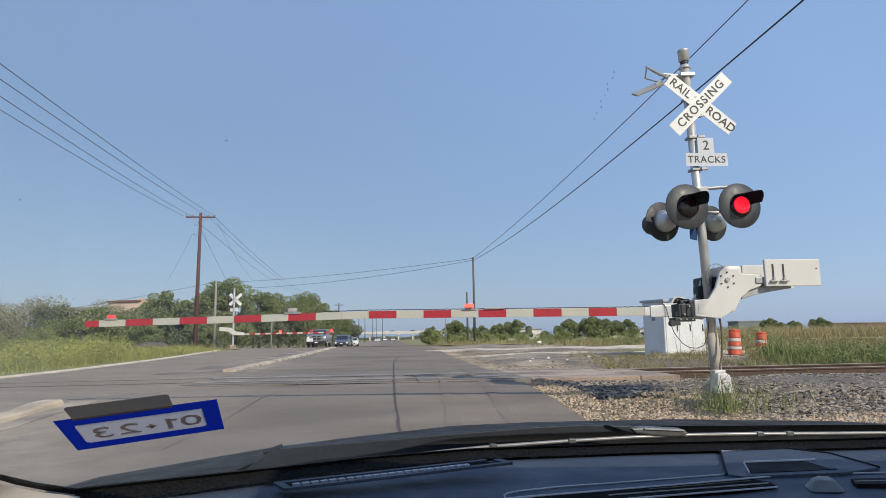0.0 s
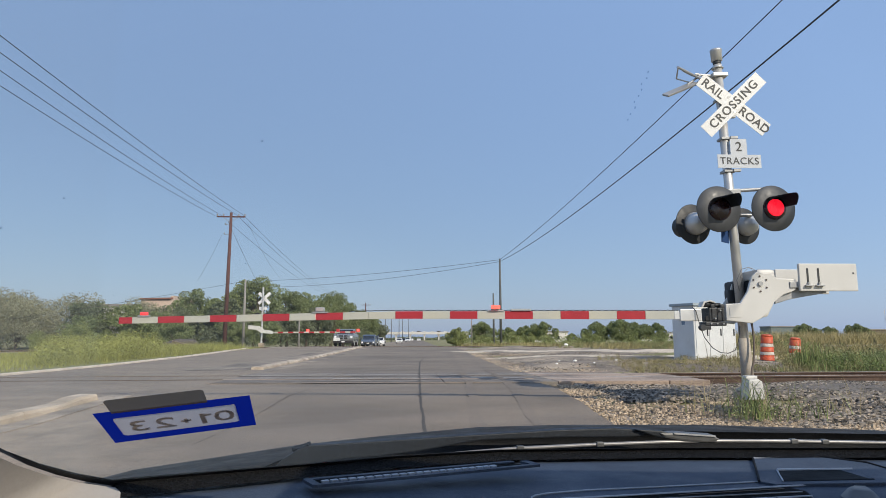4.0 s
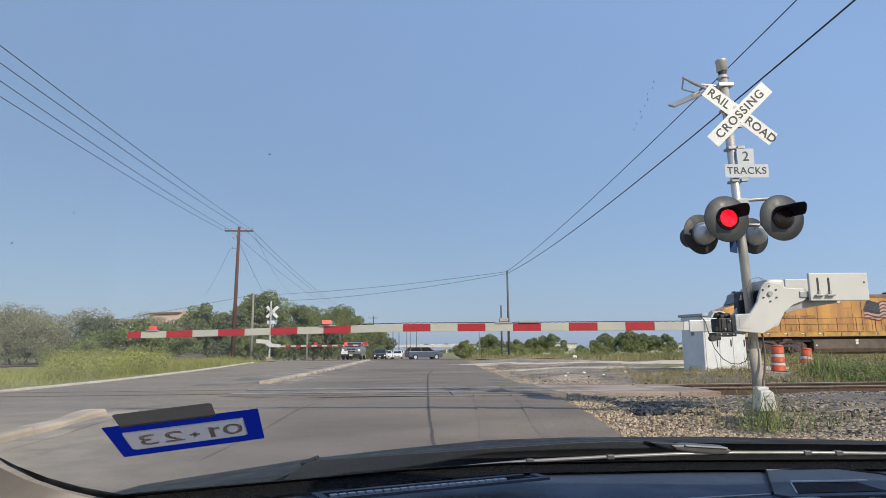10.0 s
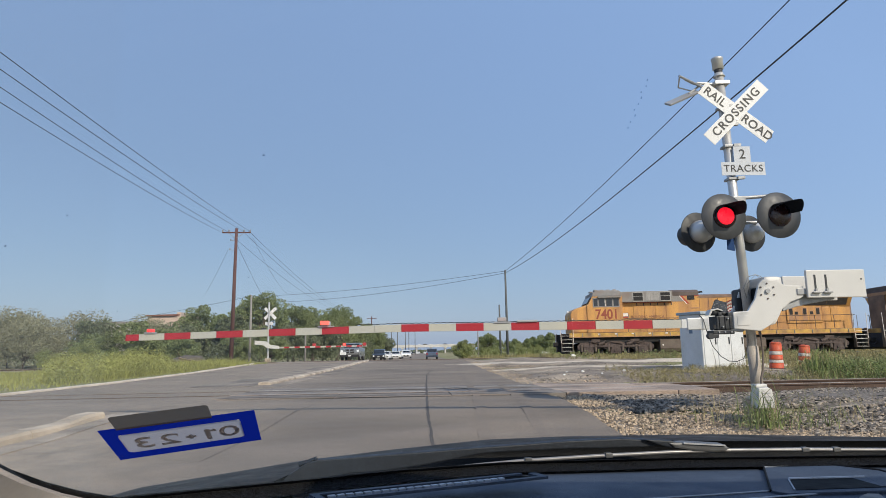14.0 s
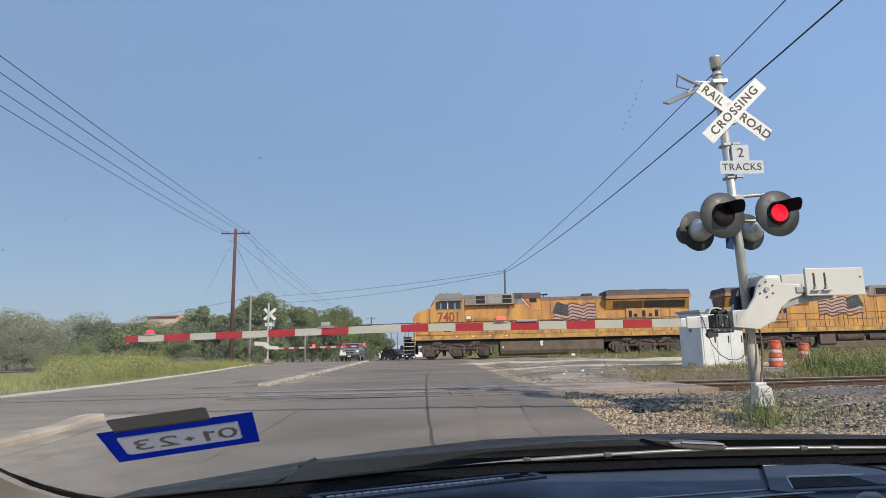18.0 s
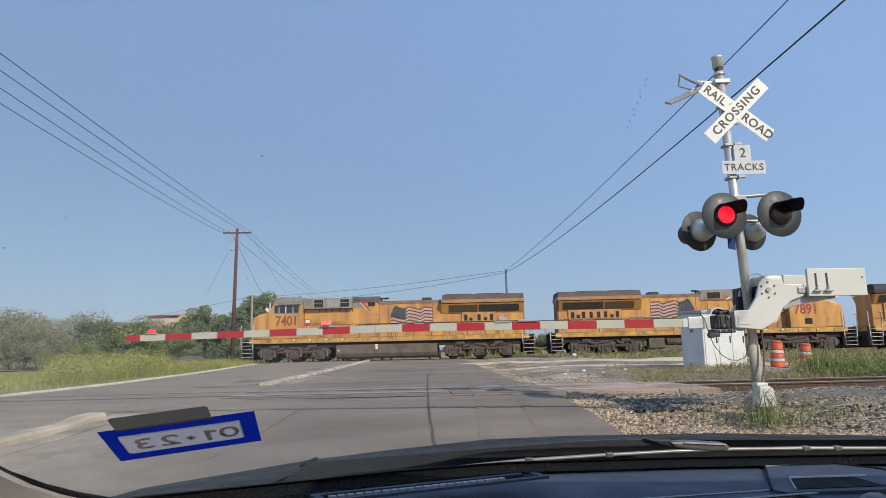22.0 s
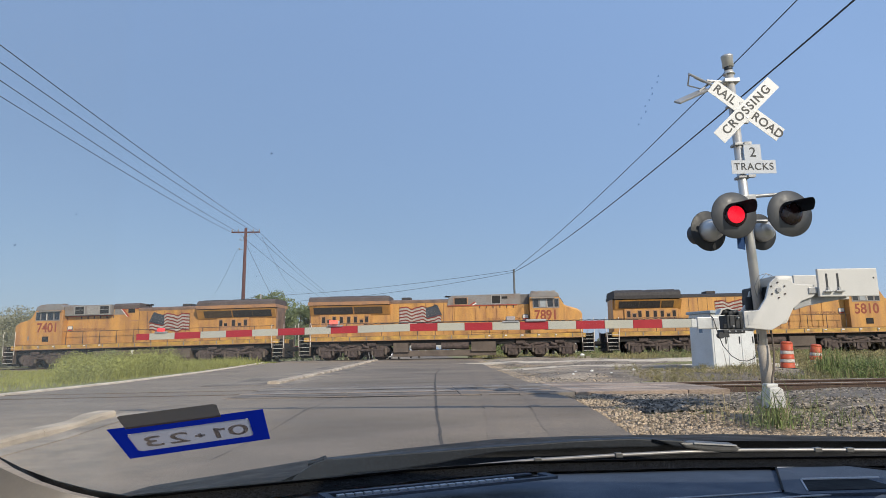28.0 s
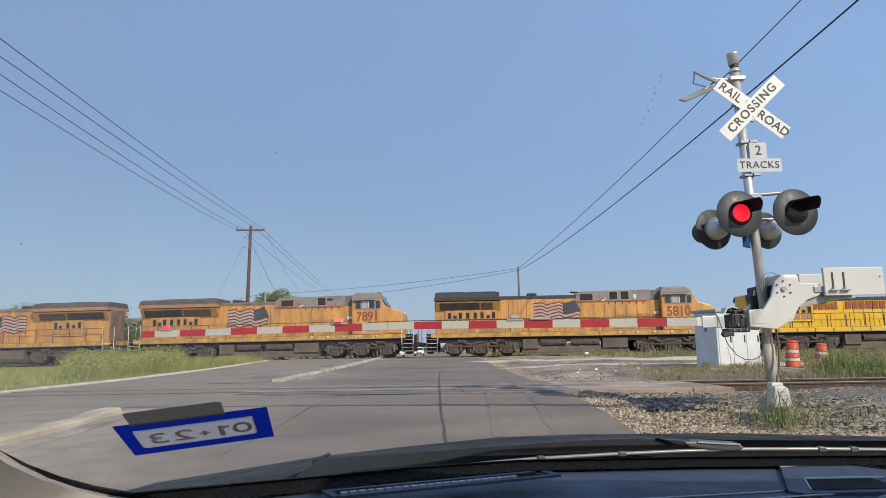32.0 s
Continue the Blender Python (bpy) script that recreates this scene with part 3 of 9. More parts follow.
# tar seams and tyre marks
def seam(pts, w, material, label):
    """A tar-filled crack along a bent line of (x, y) points, uneven in width."""
    bm = B()
    ys = np.arange(pts[0][1], pts[-1][1], 0.2)
    rows = []
    for y in ys:
        x = float(np.interp(y, [p[1] for p in pts], [p[0] for p in pts])) + 0.02 * noise.noise((y * 1.4, pts[0][0], 3)) + 0.012 * noise.noise((y * 5.0, pts[0][0], 8))
        k = w * (1 + 0.55 * noise.noise((y * 3.1, pts[0][0], 1)))
        z = float(road_z(y)) + 0.004 if y < 13.2 or y > 17.4 else 0.3635
        rows.append([bm.verts.new((x - k, y, z)), bm.verts.new((x + k, y, z))])
    for p, q in zip(rows, rows[1:]):
        bm.faces.new((p[0], p[1], q[1], q[0]))
    return tagged(link("road_seam", bm, material), label, "road seam", kind="structure")


seam(((0.12, 6.5), (0.05, 10.8), (0.06, 18.0), (0.10, 24.0), (0.34, 28.6)), 0.02, SEALANT, "dark tar-filled seam along the asphalt lane")
seam(((0.74, 7.6), (1.08, 13.5), (1.42, 25.0), (1.85, 38.0)), 0.09, FAINT, "faint worn seam along the asphalt lane")
seam(((1.5, 7.6), (1.9, 14.0), (2.05, 20.0), (2.25, 27.5), (2.65, 36.0)), 0.075, FAINT, "dark worn seam near the asphalt edge")
seam(((-2.42, 7.2), (-2.2, 9.6), (-2.0, 12.4)), 0.006, SEALANT, "thin dark crack slanting across the lane")

tagged(strip("gravel_edge", 2.2, 3.0, 5.5, 13.2, GRAVEL, -0.045, step=0.5, wob=0.12, sink=0.2), "crumbling gravel edge below the asphalt", "gravel", kind="structure")
tagged(strip("gravel_edge", 2.3, 4.6, 17.4, 44.0, GRAVEL, -0.035, step=1.0, wob=0.2, sink=0.2), "tan gravel edge along the asphalt beyond the near track", "gravel", kind="structure")


def kerb(name, x0, x1, y0, y1, w, h, label, material=CONCRETE, bend=None, chip=0.14):
    """A raised concrete kerb in cast lengths, with rounded shoulders."""
    r = root(name, label, "kerb", kind="structure")
    y = y0
    while y < y1 - 0.05:
        e = min(y + 1.8, y1)
        bm = B()
        rows = []
        for k in range(5):
            yy = y + 0.006 + (e - y - 0.012) * k / 4
            s = (yy - y0) / (y1 - y0)
            x, z = x0 + (x1 - x0) * s, float(road_z(yy))
            if bend:
                x = float(np.interp(yy, [b[1] for b in bend], [b[0] for b in bend]))
            n0 = chip * h * noise.noise((yy * 2.3, x0, 2))
            x += 0.12 * h * noise.noise((yy * 1.9, x0, 7))
            hh = h + n0
            rows.append([bm.verts.new((x + a * w, yy, z + b)) for a, b in ((-0.5, -0.1), (-0.5, hh * 0.7), (-0.4, hh), (0.4, hh * 0.97), (0.5, hh * 0.62), (0.56, -0.1))])
        for p, q in zip(rows, rows[1:]):
            for k in range(5):
                bm.faces.new((p[k], p[k + 1], q[k + 1], q[k]))
        bm.faces.new(rows[0]), bm.faces.new(rows[-1][::-1])
        bmesh.ops.recalc_face_normals(bm, faces=bm.faces)
        part("kerb_stone", bm, material, r)
        y = e
    return r


kerb("median", -5.96, -5.22, 3.5, 10.5, 0.30, 0.10, "pale concrete median kerb, chipped and rounded", MEDIAN, chip=0.5)
tagged(strip("sand_strip", -5.85, -5.2, 3.5, 10.9, MEDIANSAND, 0.008, step=0.3, wob=0.16, taper=(-5.15, -4.78), sink=0.03), "pale sand banked against the near median", "sand", kind="structure")
kerb("median", -4.72, -4.10, 19.2, 46.0, 0.36, 0.075, "pale concrete median kerb beyond the near track", KERBPALE)
kerb("kerb", -10.6, -11.5, -4.0, 44.0, 0.20, 0.05, "low pale concrete kerb along the weedy verge", KERBVERGE, ((-10.6, -4.0), (-10.6, 17.0), (-10.36, 21.5), (-10.55, 27.0), (-10.88, 34.5), (-11.4, 42.0), (-11.55, 44.0)))
tagged(strip("verge", -12.6, -9.9, -4.0, 44.0, SOIL, 0.012, step=1.0, wob=0.1, taper=(-12.9, -11.55), sink=0.1), "grassy soil edge behind the kerb", "verge", kind="structure")
tagged(strip("sand_strip", -4.50, -4.00, 18.0, 45.5, SAND, 0.004, step=0.5, wob=0.14, taper=(-3.86, -3.3), sink=0.004), "pale sand washed along the median kerb", "sand", kind="structure")
tagged(strip("sand_strip", -6.6, -4.95, 18.6, 45.5, SAND, 0.003, step=0.5, wob=0.3, taper=(-5.4, -4.3), sink=0.004), "thin sandy dirt on the roadway beside the median", "sand", kind="structure")


def rails_of(name, place, x0, x1, label, ties, head):
    """A railway track: two rails with web and foot, sleepers, and its bed."""
    r = root(name, label, "railway track", place, kind="structure")
    for s in (-0.7525, 0.7525):
        bm = B()
        prism(bm, [(s - 0.07, -0.17), (s + 0.07, -0.17), (s + 0.07, -0.157), (s + 0.012, -0.14), (s + 0.012, -0.05), (s + 0.036, -0.038), (s + 0.036, -0.004), (s - 0.036, -0.004), (s - 0.036, -0.038), (s - 0.012, -0.05), (s - 0.012, -0.14), (s - 0.07, -0.157)], x0, x1, "x")
        rail = part("rail", bm, RUST, r, "rusty steel rail")
        bm = B()
        box(bm, x0, x1, s - 0.03, s + 0.03, -0.004, 0.003)
        part("rail_head", bm, head, rail, "worn bright running surface")
    bm = B()
    box(bm, -0.115, 0.115, -1.3, 1.3, -0.36, -0.172, 0.01)
    me = None
    x = ties[0]
    while x < ties[1]:
        if me is None:
            t = part("sleeper", bm, TIE, r)
            me = t.data
        else:
            t = new("sleeper", me)
            t.parent = r
        t.location = (x, random.uniform(-0.04, 0.04), random.uniform(-0.012, 0))
        x += 0.53
    return r


near_track = rails_of("track_near", Matrix.Translation((0, 15.65, 0.352)) @ pose(0, 0, 0, 0, 0, math.degrees(TRACK_A)), -4.4, 90, "rusty railway track crossing the road", (5.7, 26.0), RAILTOP)
rails_of("track_near", Matrix.Translation((0, 15.65, 0.349)) @ pose(0, 0, 0, 0, 0, math.degrees(TRACK_A)), -70, -4.41, "grimy rails sunk in the asphalt beyond the median", (-40.0, -12.0), FAINT)
far_track = rails_of("track_far", Matrix.Translation((0, B_Y, 0.69)) @ pose(0, 0, 0, 0, 0, math.degrees(TRACK_B)), -9.0, 160, "railway track that carries the train", (5.0, 40.0), RAILTOP)
far_track_low = rails_of("track_far", Matrix.Translation((0, B_Y, 0.69)) @ pose(0, 0, 0, 0, 0, math.degrees(TRACK_B)) @ Matrix.Translation((-9.0, 0, -0.0105)) @ pose(0, 0, 0, 0, math.degrees(-0.0105), 0), -130, 0, "railway track falling away behind the weedy verge", (-60.0, -3.5), RAILTOP)


def bed(name, m, x0, x1, half, top, foot, material, label, low=-0.75):
    bm = B()
    rows = []
    for i in range(81):
        x = x0 + (x1 - x0) * i / 80
        rows.append([bm.verts.new((x, y, z + 0.03 * noise.noise((x * 1.3, y, 1)))) for y, z in ((-half - foot, low), (-half, top), (half, top), (half + foot, -0.75))])
    for p, q in zip(rows, rows[1:]):
        for k in range(3):
            bm.faces.new((p[k], q[k], q[k + 1], p[k + 1]))
    ob = link(name, bm, material)
    ob.matrix_world = m
    return tagged(ob, label, "ballast bed", kind="structure")


bed("ballast_bed", near_track.matrix_world, 3.6, 90, 1.75, -0.22, 2.8, BEDDARK, "stony ballast bed under the near track", -0.36)
bed("ballast_bed", near_track.matrix_world, -70, -11.9, 1.75, -0.22, 1.7, GRAVEL, "stony ballast bed under the near track by the verge")
bed("ballast_bed", far_track.matrix_world, 4.0, 160, 1.75, -0.22, 1.4, GRAVEL, "stony ballast bed under the far track")
bed("ballast_bed", far_track_low.matrix_world, -130, -2.6, 1.75, -0.22, 1.4, GRAVEL, "stony ballast bed under the far track by the verge")


def crossing_panels():
    r = root("crossing_panels", "tan weathered crossing panels laid between the rails", "crossing panel", near_track.matrix_world, kind="structure")
    for y0, y1, x_end in ((-2.3, -1.58, 6.2), (-1.57, -0.845, 6.3), (-0.655, 0.0, 6.3), (0.012, 0.655, 6.25), (0.845, 1.6, 5.6)):
        x = -4.3
        while x < x_end - 0.3:
            e = min(x + 2.4, x_end)
            bm = B()
            box(bm, x + 0.012, e - 0.012, y0, y1, -0.2, 0.004 + random.uniform(-0.006, 0.006), 0.012)
            part("panel", bm, PANEL if x > 1.0 else ROADPANEL, r)
            x = e


crossing_panels()
# Pale strips paint in a glint; all four lines are placed from the view.
for y, w, m, label in ((13.28, 0.04, PANEL, "pale strip painted for the glint across the crossing"), (13.62, 0.02, SEALANT, "dark joint across the crossing"), (14.42, 0.06, PANEL, "pale strip painted for the glint across the crossing"), (15.62, 0.03, SEALANT, "dark joint across the crossing")):
    line = link("crossing_joint", box(B(), -4.3, 2.6, -w, w, 0.0, 0.004), m)
    line.matrix_world = Matrix.Translation((0, y, 0.362)) @ pose(0, 0, 0, 0, 0, -0.6)
    tagged(line, label, "road seam", kind="structure")


def patch(name, cx, cy, rx, ry, lift, material, label, seed, turn=0.0):
    """A low spread of loose material with an uneven outline."""
    bm = B()
    rings = []
    for k in range(7):
        f = k / 6
        ring = []
        for i in range(40):
            a = 6.2832 * i / 40
            w = 1 + 0.28 * noise.noise((2.2 * math.cos(a), 2.2 * math.sin(a), seed))
            u, v = rx * f * w * math.cos(a), ry * f * w * math.sin(a)
            x, y = cx + u * math.cos(turn) - v * math.sin(turn), cy + u * math.sin(turn) + v * math.cos(turn)
            z = float(land_z(np.array(x), np.array(y)))
            ring.append(bm.verts.new((x, y, z + lift * (1 - f ** 3) + (0.02 if f < 0.9 else -0.06) + 0.02 * noise.noise((x * 2, y * 2, seed)))))
        rings.append(ring)
    for a, b in zip(rings, rings[1:]):
        for i in range(40):
            bm.faces.new((a[i], b[i], b[(i + 1) % 40], a[(i + 1) % 40]))
    bmesh.ops.remove_doubles(bm, verts=bm.verts, dist=0.0005)
    return tagged(link(name, bm, material, smooth=True), label, "gravel", kind="structure")


patch("gravel_shoulder", 7.0, 8.6, 5.0, 2.1, 0.04, GRAVEL, "pale stony gravel shoulder before the near track", 1)
patch("ballast_spread", 8.3, 12.3, 5.6, 1.9, 0.045, BEDDARK, "dark spread ballast at the foot of the near track", 8)
patch("ballast_spread", 9.3, 8.4, 4.3, 2.0, 0.05, BEDDARK, "dark spread ballast on the shoulder", 9)
patch("gravel_shoulder", 8.2, 24.5, 6.0, 7.2, 0.05, GRAVEL, "tan gravel shoulder between the two tracks", 2)
patch("gravel_shoulder", 8.5, 38.0, 6.4, 8.5, 0.05, GRAVEL, "tan gravel apron beside the road near the far track", 3)
patch("gravel_lane", 10.5, 27.2, 8.5, 0.8, 0.07, PALEGRAVEL, "pale gravel strip across the shoulder", 4, -0.03)
patch("gravel_lane", 9.2, 35.2, 9.8, 1.7, 0.07, PALEGRAVEL, "pale gravel service lane along the far track", 6, -0.04)
patch("gravel_lane", -14.2, 15.6, 3.6, 2.0, 0.05, GRAVEL, "gravel by the near track on the weedy verge", 5)


def stones(name, spots, sizes, material, label, category, seed):
    """Loose angular stones, joined as one stuff."""
    rng = np.random.default_rng(seed)
    ico = np.array([(0.5, -0.45, 0.55), (0.45, 0.5, 0.5), (-0.5, 0.45, 0.6), (-0.45, -0.5, 0.45), (0.9, -0.6, -0.3), (0.7, 0.8, -0.3), (-0.85, 0.6, -0.3), (-0.7, -0.8, -0.3)])
    tri = np.array([(0, 1, 2), (0, 2, 3), (0, 4, 5), (0, 5, 1), (1, 5, 6), (1, 6, 2), (2, 6, 7), (2, 7, 3), (3, 7, 4), (3, 4, 0)])
    n = len(spots)
    sc = rng.uniform(sizes[0], sizes[1], (n, 1, 1)) * rng.uniform(0.6, 1.3, (n, 1, 3))
    v = ico[None] * (1 + rng.uniform(-0.3, 0.3, (n, 8, 3))) * sc
    a = rng.uniform(0, 6.28, n)
    c, s = np.cos(a), np.sin(a)
    x, y = v[..., 0] * c[:, None] - v[..., 1] * s[:, None], v[..., 0] * s[:, None] + v[..., 1] * c[:, None]
    v = np.stack([x, y, v[..., 2]], -1) + spots[:, None, :]
    me = bpy.data.meshes.new(name)
    me.from_pydata(v.reshape(-1, 3).tolist(), [], (tri[None] + 8 * np.arange(n)[:, None, None]).reshape(-1, 3).tolist())
    me.materials.append(material)
    return tagged(new(name, me), label, category, kind="stuff")


def spots_in(rng, n, x0, x1, y0, y1, up=0.0):
    x, y = rng.uniform(x0, x1, n), rng.uniform(y0, y1, n)
    z = land_z(x, y) + up
    return np.stack([x, y, z], -1)


def along_track(rng, n, x0, x1, y0, y1, m, half=1.75, foot=2.8):
    x, y = rng.uniform(x0, x1, n), rng.uniform(y0, y1, n)
    z = np.where(np.abs(y) < half, -0.21, -0.21 - (np.abs(y) - half) / foot * 0.14)
    p = np.stack([x, y, z], -1)
    mm = np.array(m)
    p = p @ mm[:3, :3].T + mm[:3, 3]
    p[:, 2] = np.maximum(p[:, 2], land_z(p[:, 0], p[:, 1]) + 0.035)
    return p


rng = np.random.default_rng(4)
stones("ballast", along_track(rng, 25000, 3.2, 14, -5.2, -0.85, near_track.matrix_world), (0.02, 0.054), BALLAST, "grey and brown ballast stones along the near rail", "ballast", 5)
stones("ballast", along_track(rng, 1800, 5.9, 22, -0.7, 2.6, near_track.matrix_world), (0.025, 0.06), BALLAST, "grey ballast stones between and behind the rails", "ballast", 6)
stones("ballast", along_track(np.random.default_rng(14), 15000, 5.2, 14, -2.9, -0.86, near_track.matrix_world), (0.026, 0.06), BALLAST, "grey ballast stones heaped beside the near rail", "ballast", 15)
pale = spots_in(rng, 13000, 2.6, 9.5, 7.0, 10.3, 0.06)
rng2 = np.random.default_rng(77)
pale = pale[pale[:, 0] + rng2.normal(0, 0.35, len(pale)) < 5.35 + 3.5 * ((rng2.uniform(0, 1, len(pale)) < 0.15) | (pale[:, 1] + rng2.normal(0, 0.3, len(pale)) < 8.5))]
stones("ballast", spots_in(rng2, 5200, 5.0, 10.5, 8.2, 10.2, 0.055), (0.018, 0.052), BALLAST, "grey ballast stones spread over the shoulder", "ballast", 12)
stones("loose_gravel", pale, (0.008, 0.03), STONE, "pale loose gravel on the shoulder", "gravel", 7)
stones("loose_gravel", spots_in(rng, 4600, 3.2, 12, 17.6, 33, 0.05), (0.01, 0.03), BALLAST, "loose gravel between the tracks", "gravel", 8)
ex, ey = rng.uniform(2.45, 3.3, 2600), rng.uniform(6.5, 13.2, 2600)
stones("loose_gravel", np.stack([ex, ey, road_z(ey) - 0.045 + 0.012], -1), (0.008, 0.03), STONE, "broken stones along the crumbling asphalt edge", "gravel", 9)
fx, fy = rng.uniform(2.7, 5.5, 3500), rng.uniform(17.6, 40, 3500)
stones("loose_gravel", np.stack([fx, fy, np.maximum(road_z(fy) - 0.03, land_z(fx, fy) + 0.03)], -1), (0.008, 0.028), STONE, "tan stones along the road edge beyond the near track", "gravel", 10)
for x, y, s in ((4.9, 22.0, 0.05), (5.5, 22.2, 0.065), (6.9, 22.0, 0.06), (4.5, 20.6, 0.04), (7.5, 23.4, 0.045), (10.3, 44.0, 0.16), (5.9, 21.2, 0.04)):
    bm = B()
    bmesh.ops.create_icosphere(bm, subdivisions=2, radius=s)
    for v in bm.verts:
        v.co *= 1 + 0.35 * noise.noise(v.co * 9 + Vector((x, y, 0)))
        v.co.z *= 0.7
    ob = link("rock", bm, WHITE_ROCK)
    ob.location = (x, y, float(land_z(np.array(x), np.array(y))) + s * 0.5 + 0.05)
    tagged(ob, "white limestone rock on the gravel", "rock", "white rocks")


def mound():
    """A low heap of dumped earth with an old board lying against it."""
    bm = B()
    bmesh.ops.create_icosphere(bm, subdivisions=4, radius=1.0)
    for v in bm.verts:
        k = 1 + 0.22 * noise.noise(v.co * 1.8) + 0.08 * noise.noise(v.co * 5.0)
        v.co = Vector((v.co.x * 1.9 * k, v.co.y * 1.2 * k, v.co.z * 0.85 * k))
    ob = link("earth_mound", bm, BALLAST, smooth=True)
    ob.scale = (0.85, 0.85, 0.85)
    ob.location = (-19.2, 53.0, 0.55)
    tagged(ob, "low heap of pale dumped earth by the verge", "mound")
    bm = B()
    box(bm, -0.9, 0.9, -0.02, 0.02, -0.12, 0.12, 0.005, Matrix.Translation((-18.6, 51.7, 0.85)) @ pose(0, 0, 0, 38, 14, 8))
    tagged(link("board", bm, PANEL), "weathered board leaning on the earth heap", "board")


mound()


def thin(p, far=0.555, keep=0.0):
    """Keeps tall growth between two camera sight lines, to fit the view."""
    p = p[-p[:, 0] < far * p[:, 1] + 0.8 * np.sin(p[:, 1] * 0.9) + keep]
    return p[(p[:, 1] < 31) | (p[:, 0] < -0.40 * p[:, 1] + 0.4 * np.sin(p[:, 1] * 2.1))]


def blades(name, spots, h, w, material, label, category, seed, lean=0.35):
    """Upright grass blades, each bent once, joined as one stuff."""
    rng = np.random.default_rng(seed)
    n = len(spots)
    hh = rng.uniform(h[0], h[1], n) * rng.uniform(0.6, 1.0, n)
    a, b = rng.uniform(0, 6.28, n), rng.uniform(0, 6.28, n)
    side = np.stack([np.cos(a), np.sin(a), np.zeros(n)], -1) * (w * rng.uniform(0.6, 1.5, n))[:, None]
    bend = np.stack([np.cos(b), np.sin(b), np.zeros(n)], -1) * (hh * lean * rng.uniform(0.2, 1.3, n))[:, None]
    up = np.stack([np.zeros(n), np.zeros(n), hh], -1)
    mid = spots + bend * 0.3 + up * 0.55
    top = spots + bend + up
    f1 = np.stack([spots - side, spots + side, mid + side * 0.8, mid - side * 0.8], 1)
    f2 = np.stack([mid - side * 0.8, mid + side * 0.8, top + side * 0.12, top - side * 0.12], 1)
    return tagged(new(name, quads(name, np.concatenate([f1, f2]), material)), label, category, kind="stuff")


def patchy(rng, n, x0, x1, y0, y1, cut=0.0, f=0.5):
    """Uneven growth, cleared along the camera's sight line to the first traffic drum."""
    p = spots_in(rng, n, x0, x1, y0, y1)
    keep = np.sin(p[:, 0] * f * 1.7 + 1.3) * np.sin(p[:, 1] * f + 0.5) + 0.5 * np.sin(p[:, 0] * f * 4.1 + p[:, 1] * f * 3.3) + rng.normal(0, 0.35, n) > cut
    bare = (np.abs(p[:, 0] / p[:, 1] - 0.557) < 0.024) & (p[:, 1] > 19.0) & (p[:, 1] < 24.5)
    return p[keep & ~bare]


blades("tall_grass", thin(spots_in(rng, 62000, -26, -11.5, 18.5, 46)), (0.25, 0.75), 0.006, GRASS_Y, "tall yellow-green grass on the verge", "grass", 21, 0.75)
blades("tall_grass", thin(patchy(rng, 12000, -28, -12.5, 22, 45, 0.25), 0.5), (0.5, 1.3), 0.006, GRASS_Y, "taller clumps of yellow-green weeds on the verge", "grass", 22, 0.8)
blades("short_grass", spots_in(rng, 52000, -36, -11.0, 12.5, 46), (0.06, 0.24), 0.012, GRASS_Y, "short grass by the kerb", "grass", 23)
def leafy(name, spots, size, leaf, per, material, label, seed):
    """Low broad-leaved weeds: clumps of small leaves, joined as one stuff."""
    rng = np.random.default_rng(seed)
    n = len(spots) * per
    c = np.repeat(spots, per, 0)
    s = np.repeat(rng.uniform(size[0], size[1], len(spots)), per)
    d = rng.normal(0, 1, (n, 3)) * np.array([0.34, 0.34, 0.0])
    up = rng.uniform(0.02, 1.0, n) ** 0.75
    pos = c + d * (s * (1.15 - 0.75 * up))[:, None] + np.stack([np.zeros(n), np.zeros(n), up * s], -1)
    a, b = rng.normal(0, 1, (n, 3)), rng.normal(0, 1, (n, 3))
    a /= np.linalg.norm(a, axis=1)[:, None]
    b -= a * (a * b).sum(1)[:, None]
    b /= np.linalg.norm(b, axis=1)[:, None]
    k = leaf * rng.uniform(0.5, 1.5, n)[:, None]
    return tagged(new(name, quads(name, np.stack([pos - a * k, pos + b * k * 0.45, pos + a * k, pos - b * k * 0.45], 1), material)), label, "weeds", kind="stuff")


def sector(p, k, c):
    """Keeps what lies outwards of the line x = k * y + c."""
    return p[p[:, 0] > k * p[:, 1] + c]


low = spots_in(rng, 16000, -18, -11.2, 31, 45)
low = low[(low[:, 0] > -0.42 * low[:, 1]) & (low[:, 0] < -11.3 - 0.05 * (low[:, 1] - 31) + 0.2 * np.sin(low[:, 1] * 3))]
blades("tall_grass", low, (0.2, 0.62), 0.007, GRASS_Y, "knee-high grass at the end of the verge", "grass", 68, 0.7)
back = patchy(rng, 900, -27, -13, 32, 47, -0.2, 0.45)
back = back[(back[:, 0] / back[:, 1] > -0.57) & (back[:, 0] / back[:, 1] < -0.40)]
leafy("broad_weeds", back, (0.5, 1.35), 0.045, 70, GRASS_Y, "tall yellow-green weeds before the bushes", 66)
blades("tall_grass", np.repeat(back, 14, 0) + np.random.default_rng(67).normal(0, 0.3, (len(back) * 14, 3)) * np.array([1, 1, 0]), (0.5, 1.3), 0.008, GRASS_Y, "tall feathery grass before the bushes", "grass", 67, 0.6)
blades("dry_grass", patchy(rng, 20000, 6.2, 24, 17.8, 22.5, -0.4), (0.08, 0.34), 0.0045, GRASS_D, "dry straw-coloured grass behind the near track", "grass", 24, 0.9)
blades("green_weeds", patchy(rng, 9000, 6.2, 24, 17.8, 23.0, 0.35), (0.08, 0.35), 0.009, GRASS_G, "low green weeds behind the near track", "weeds", 32, 0.5)
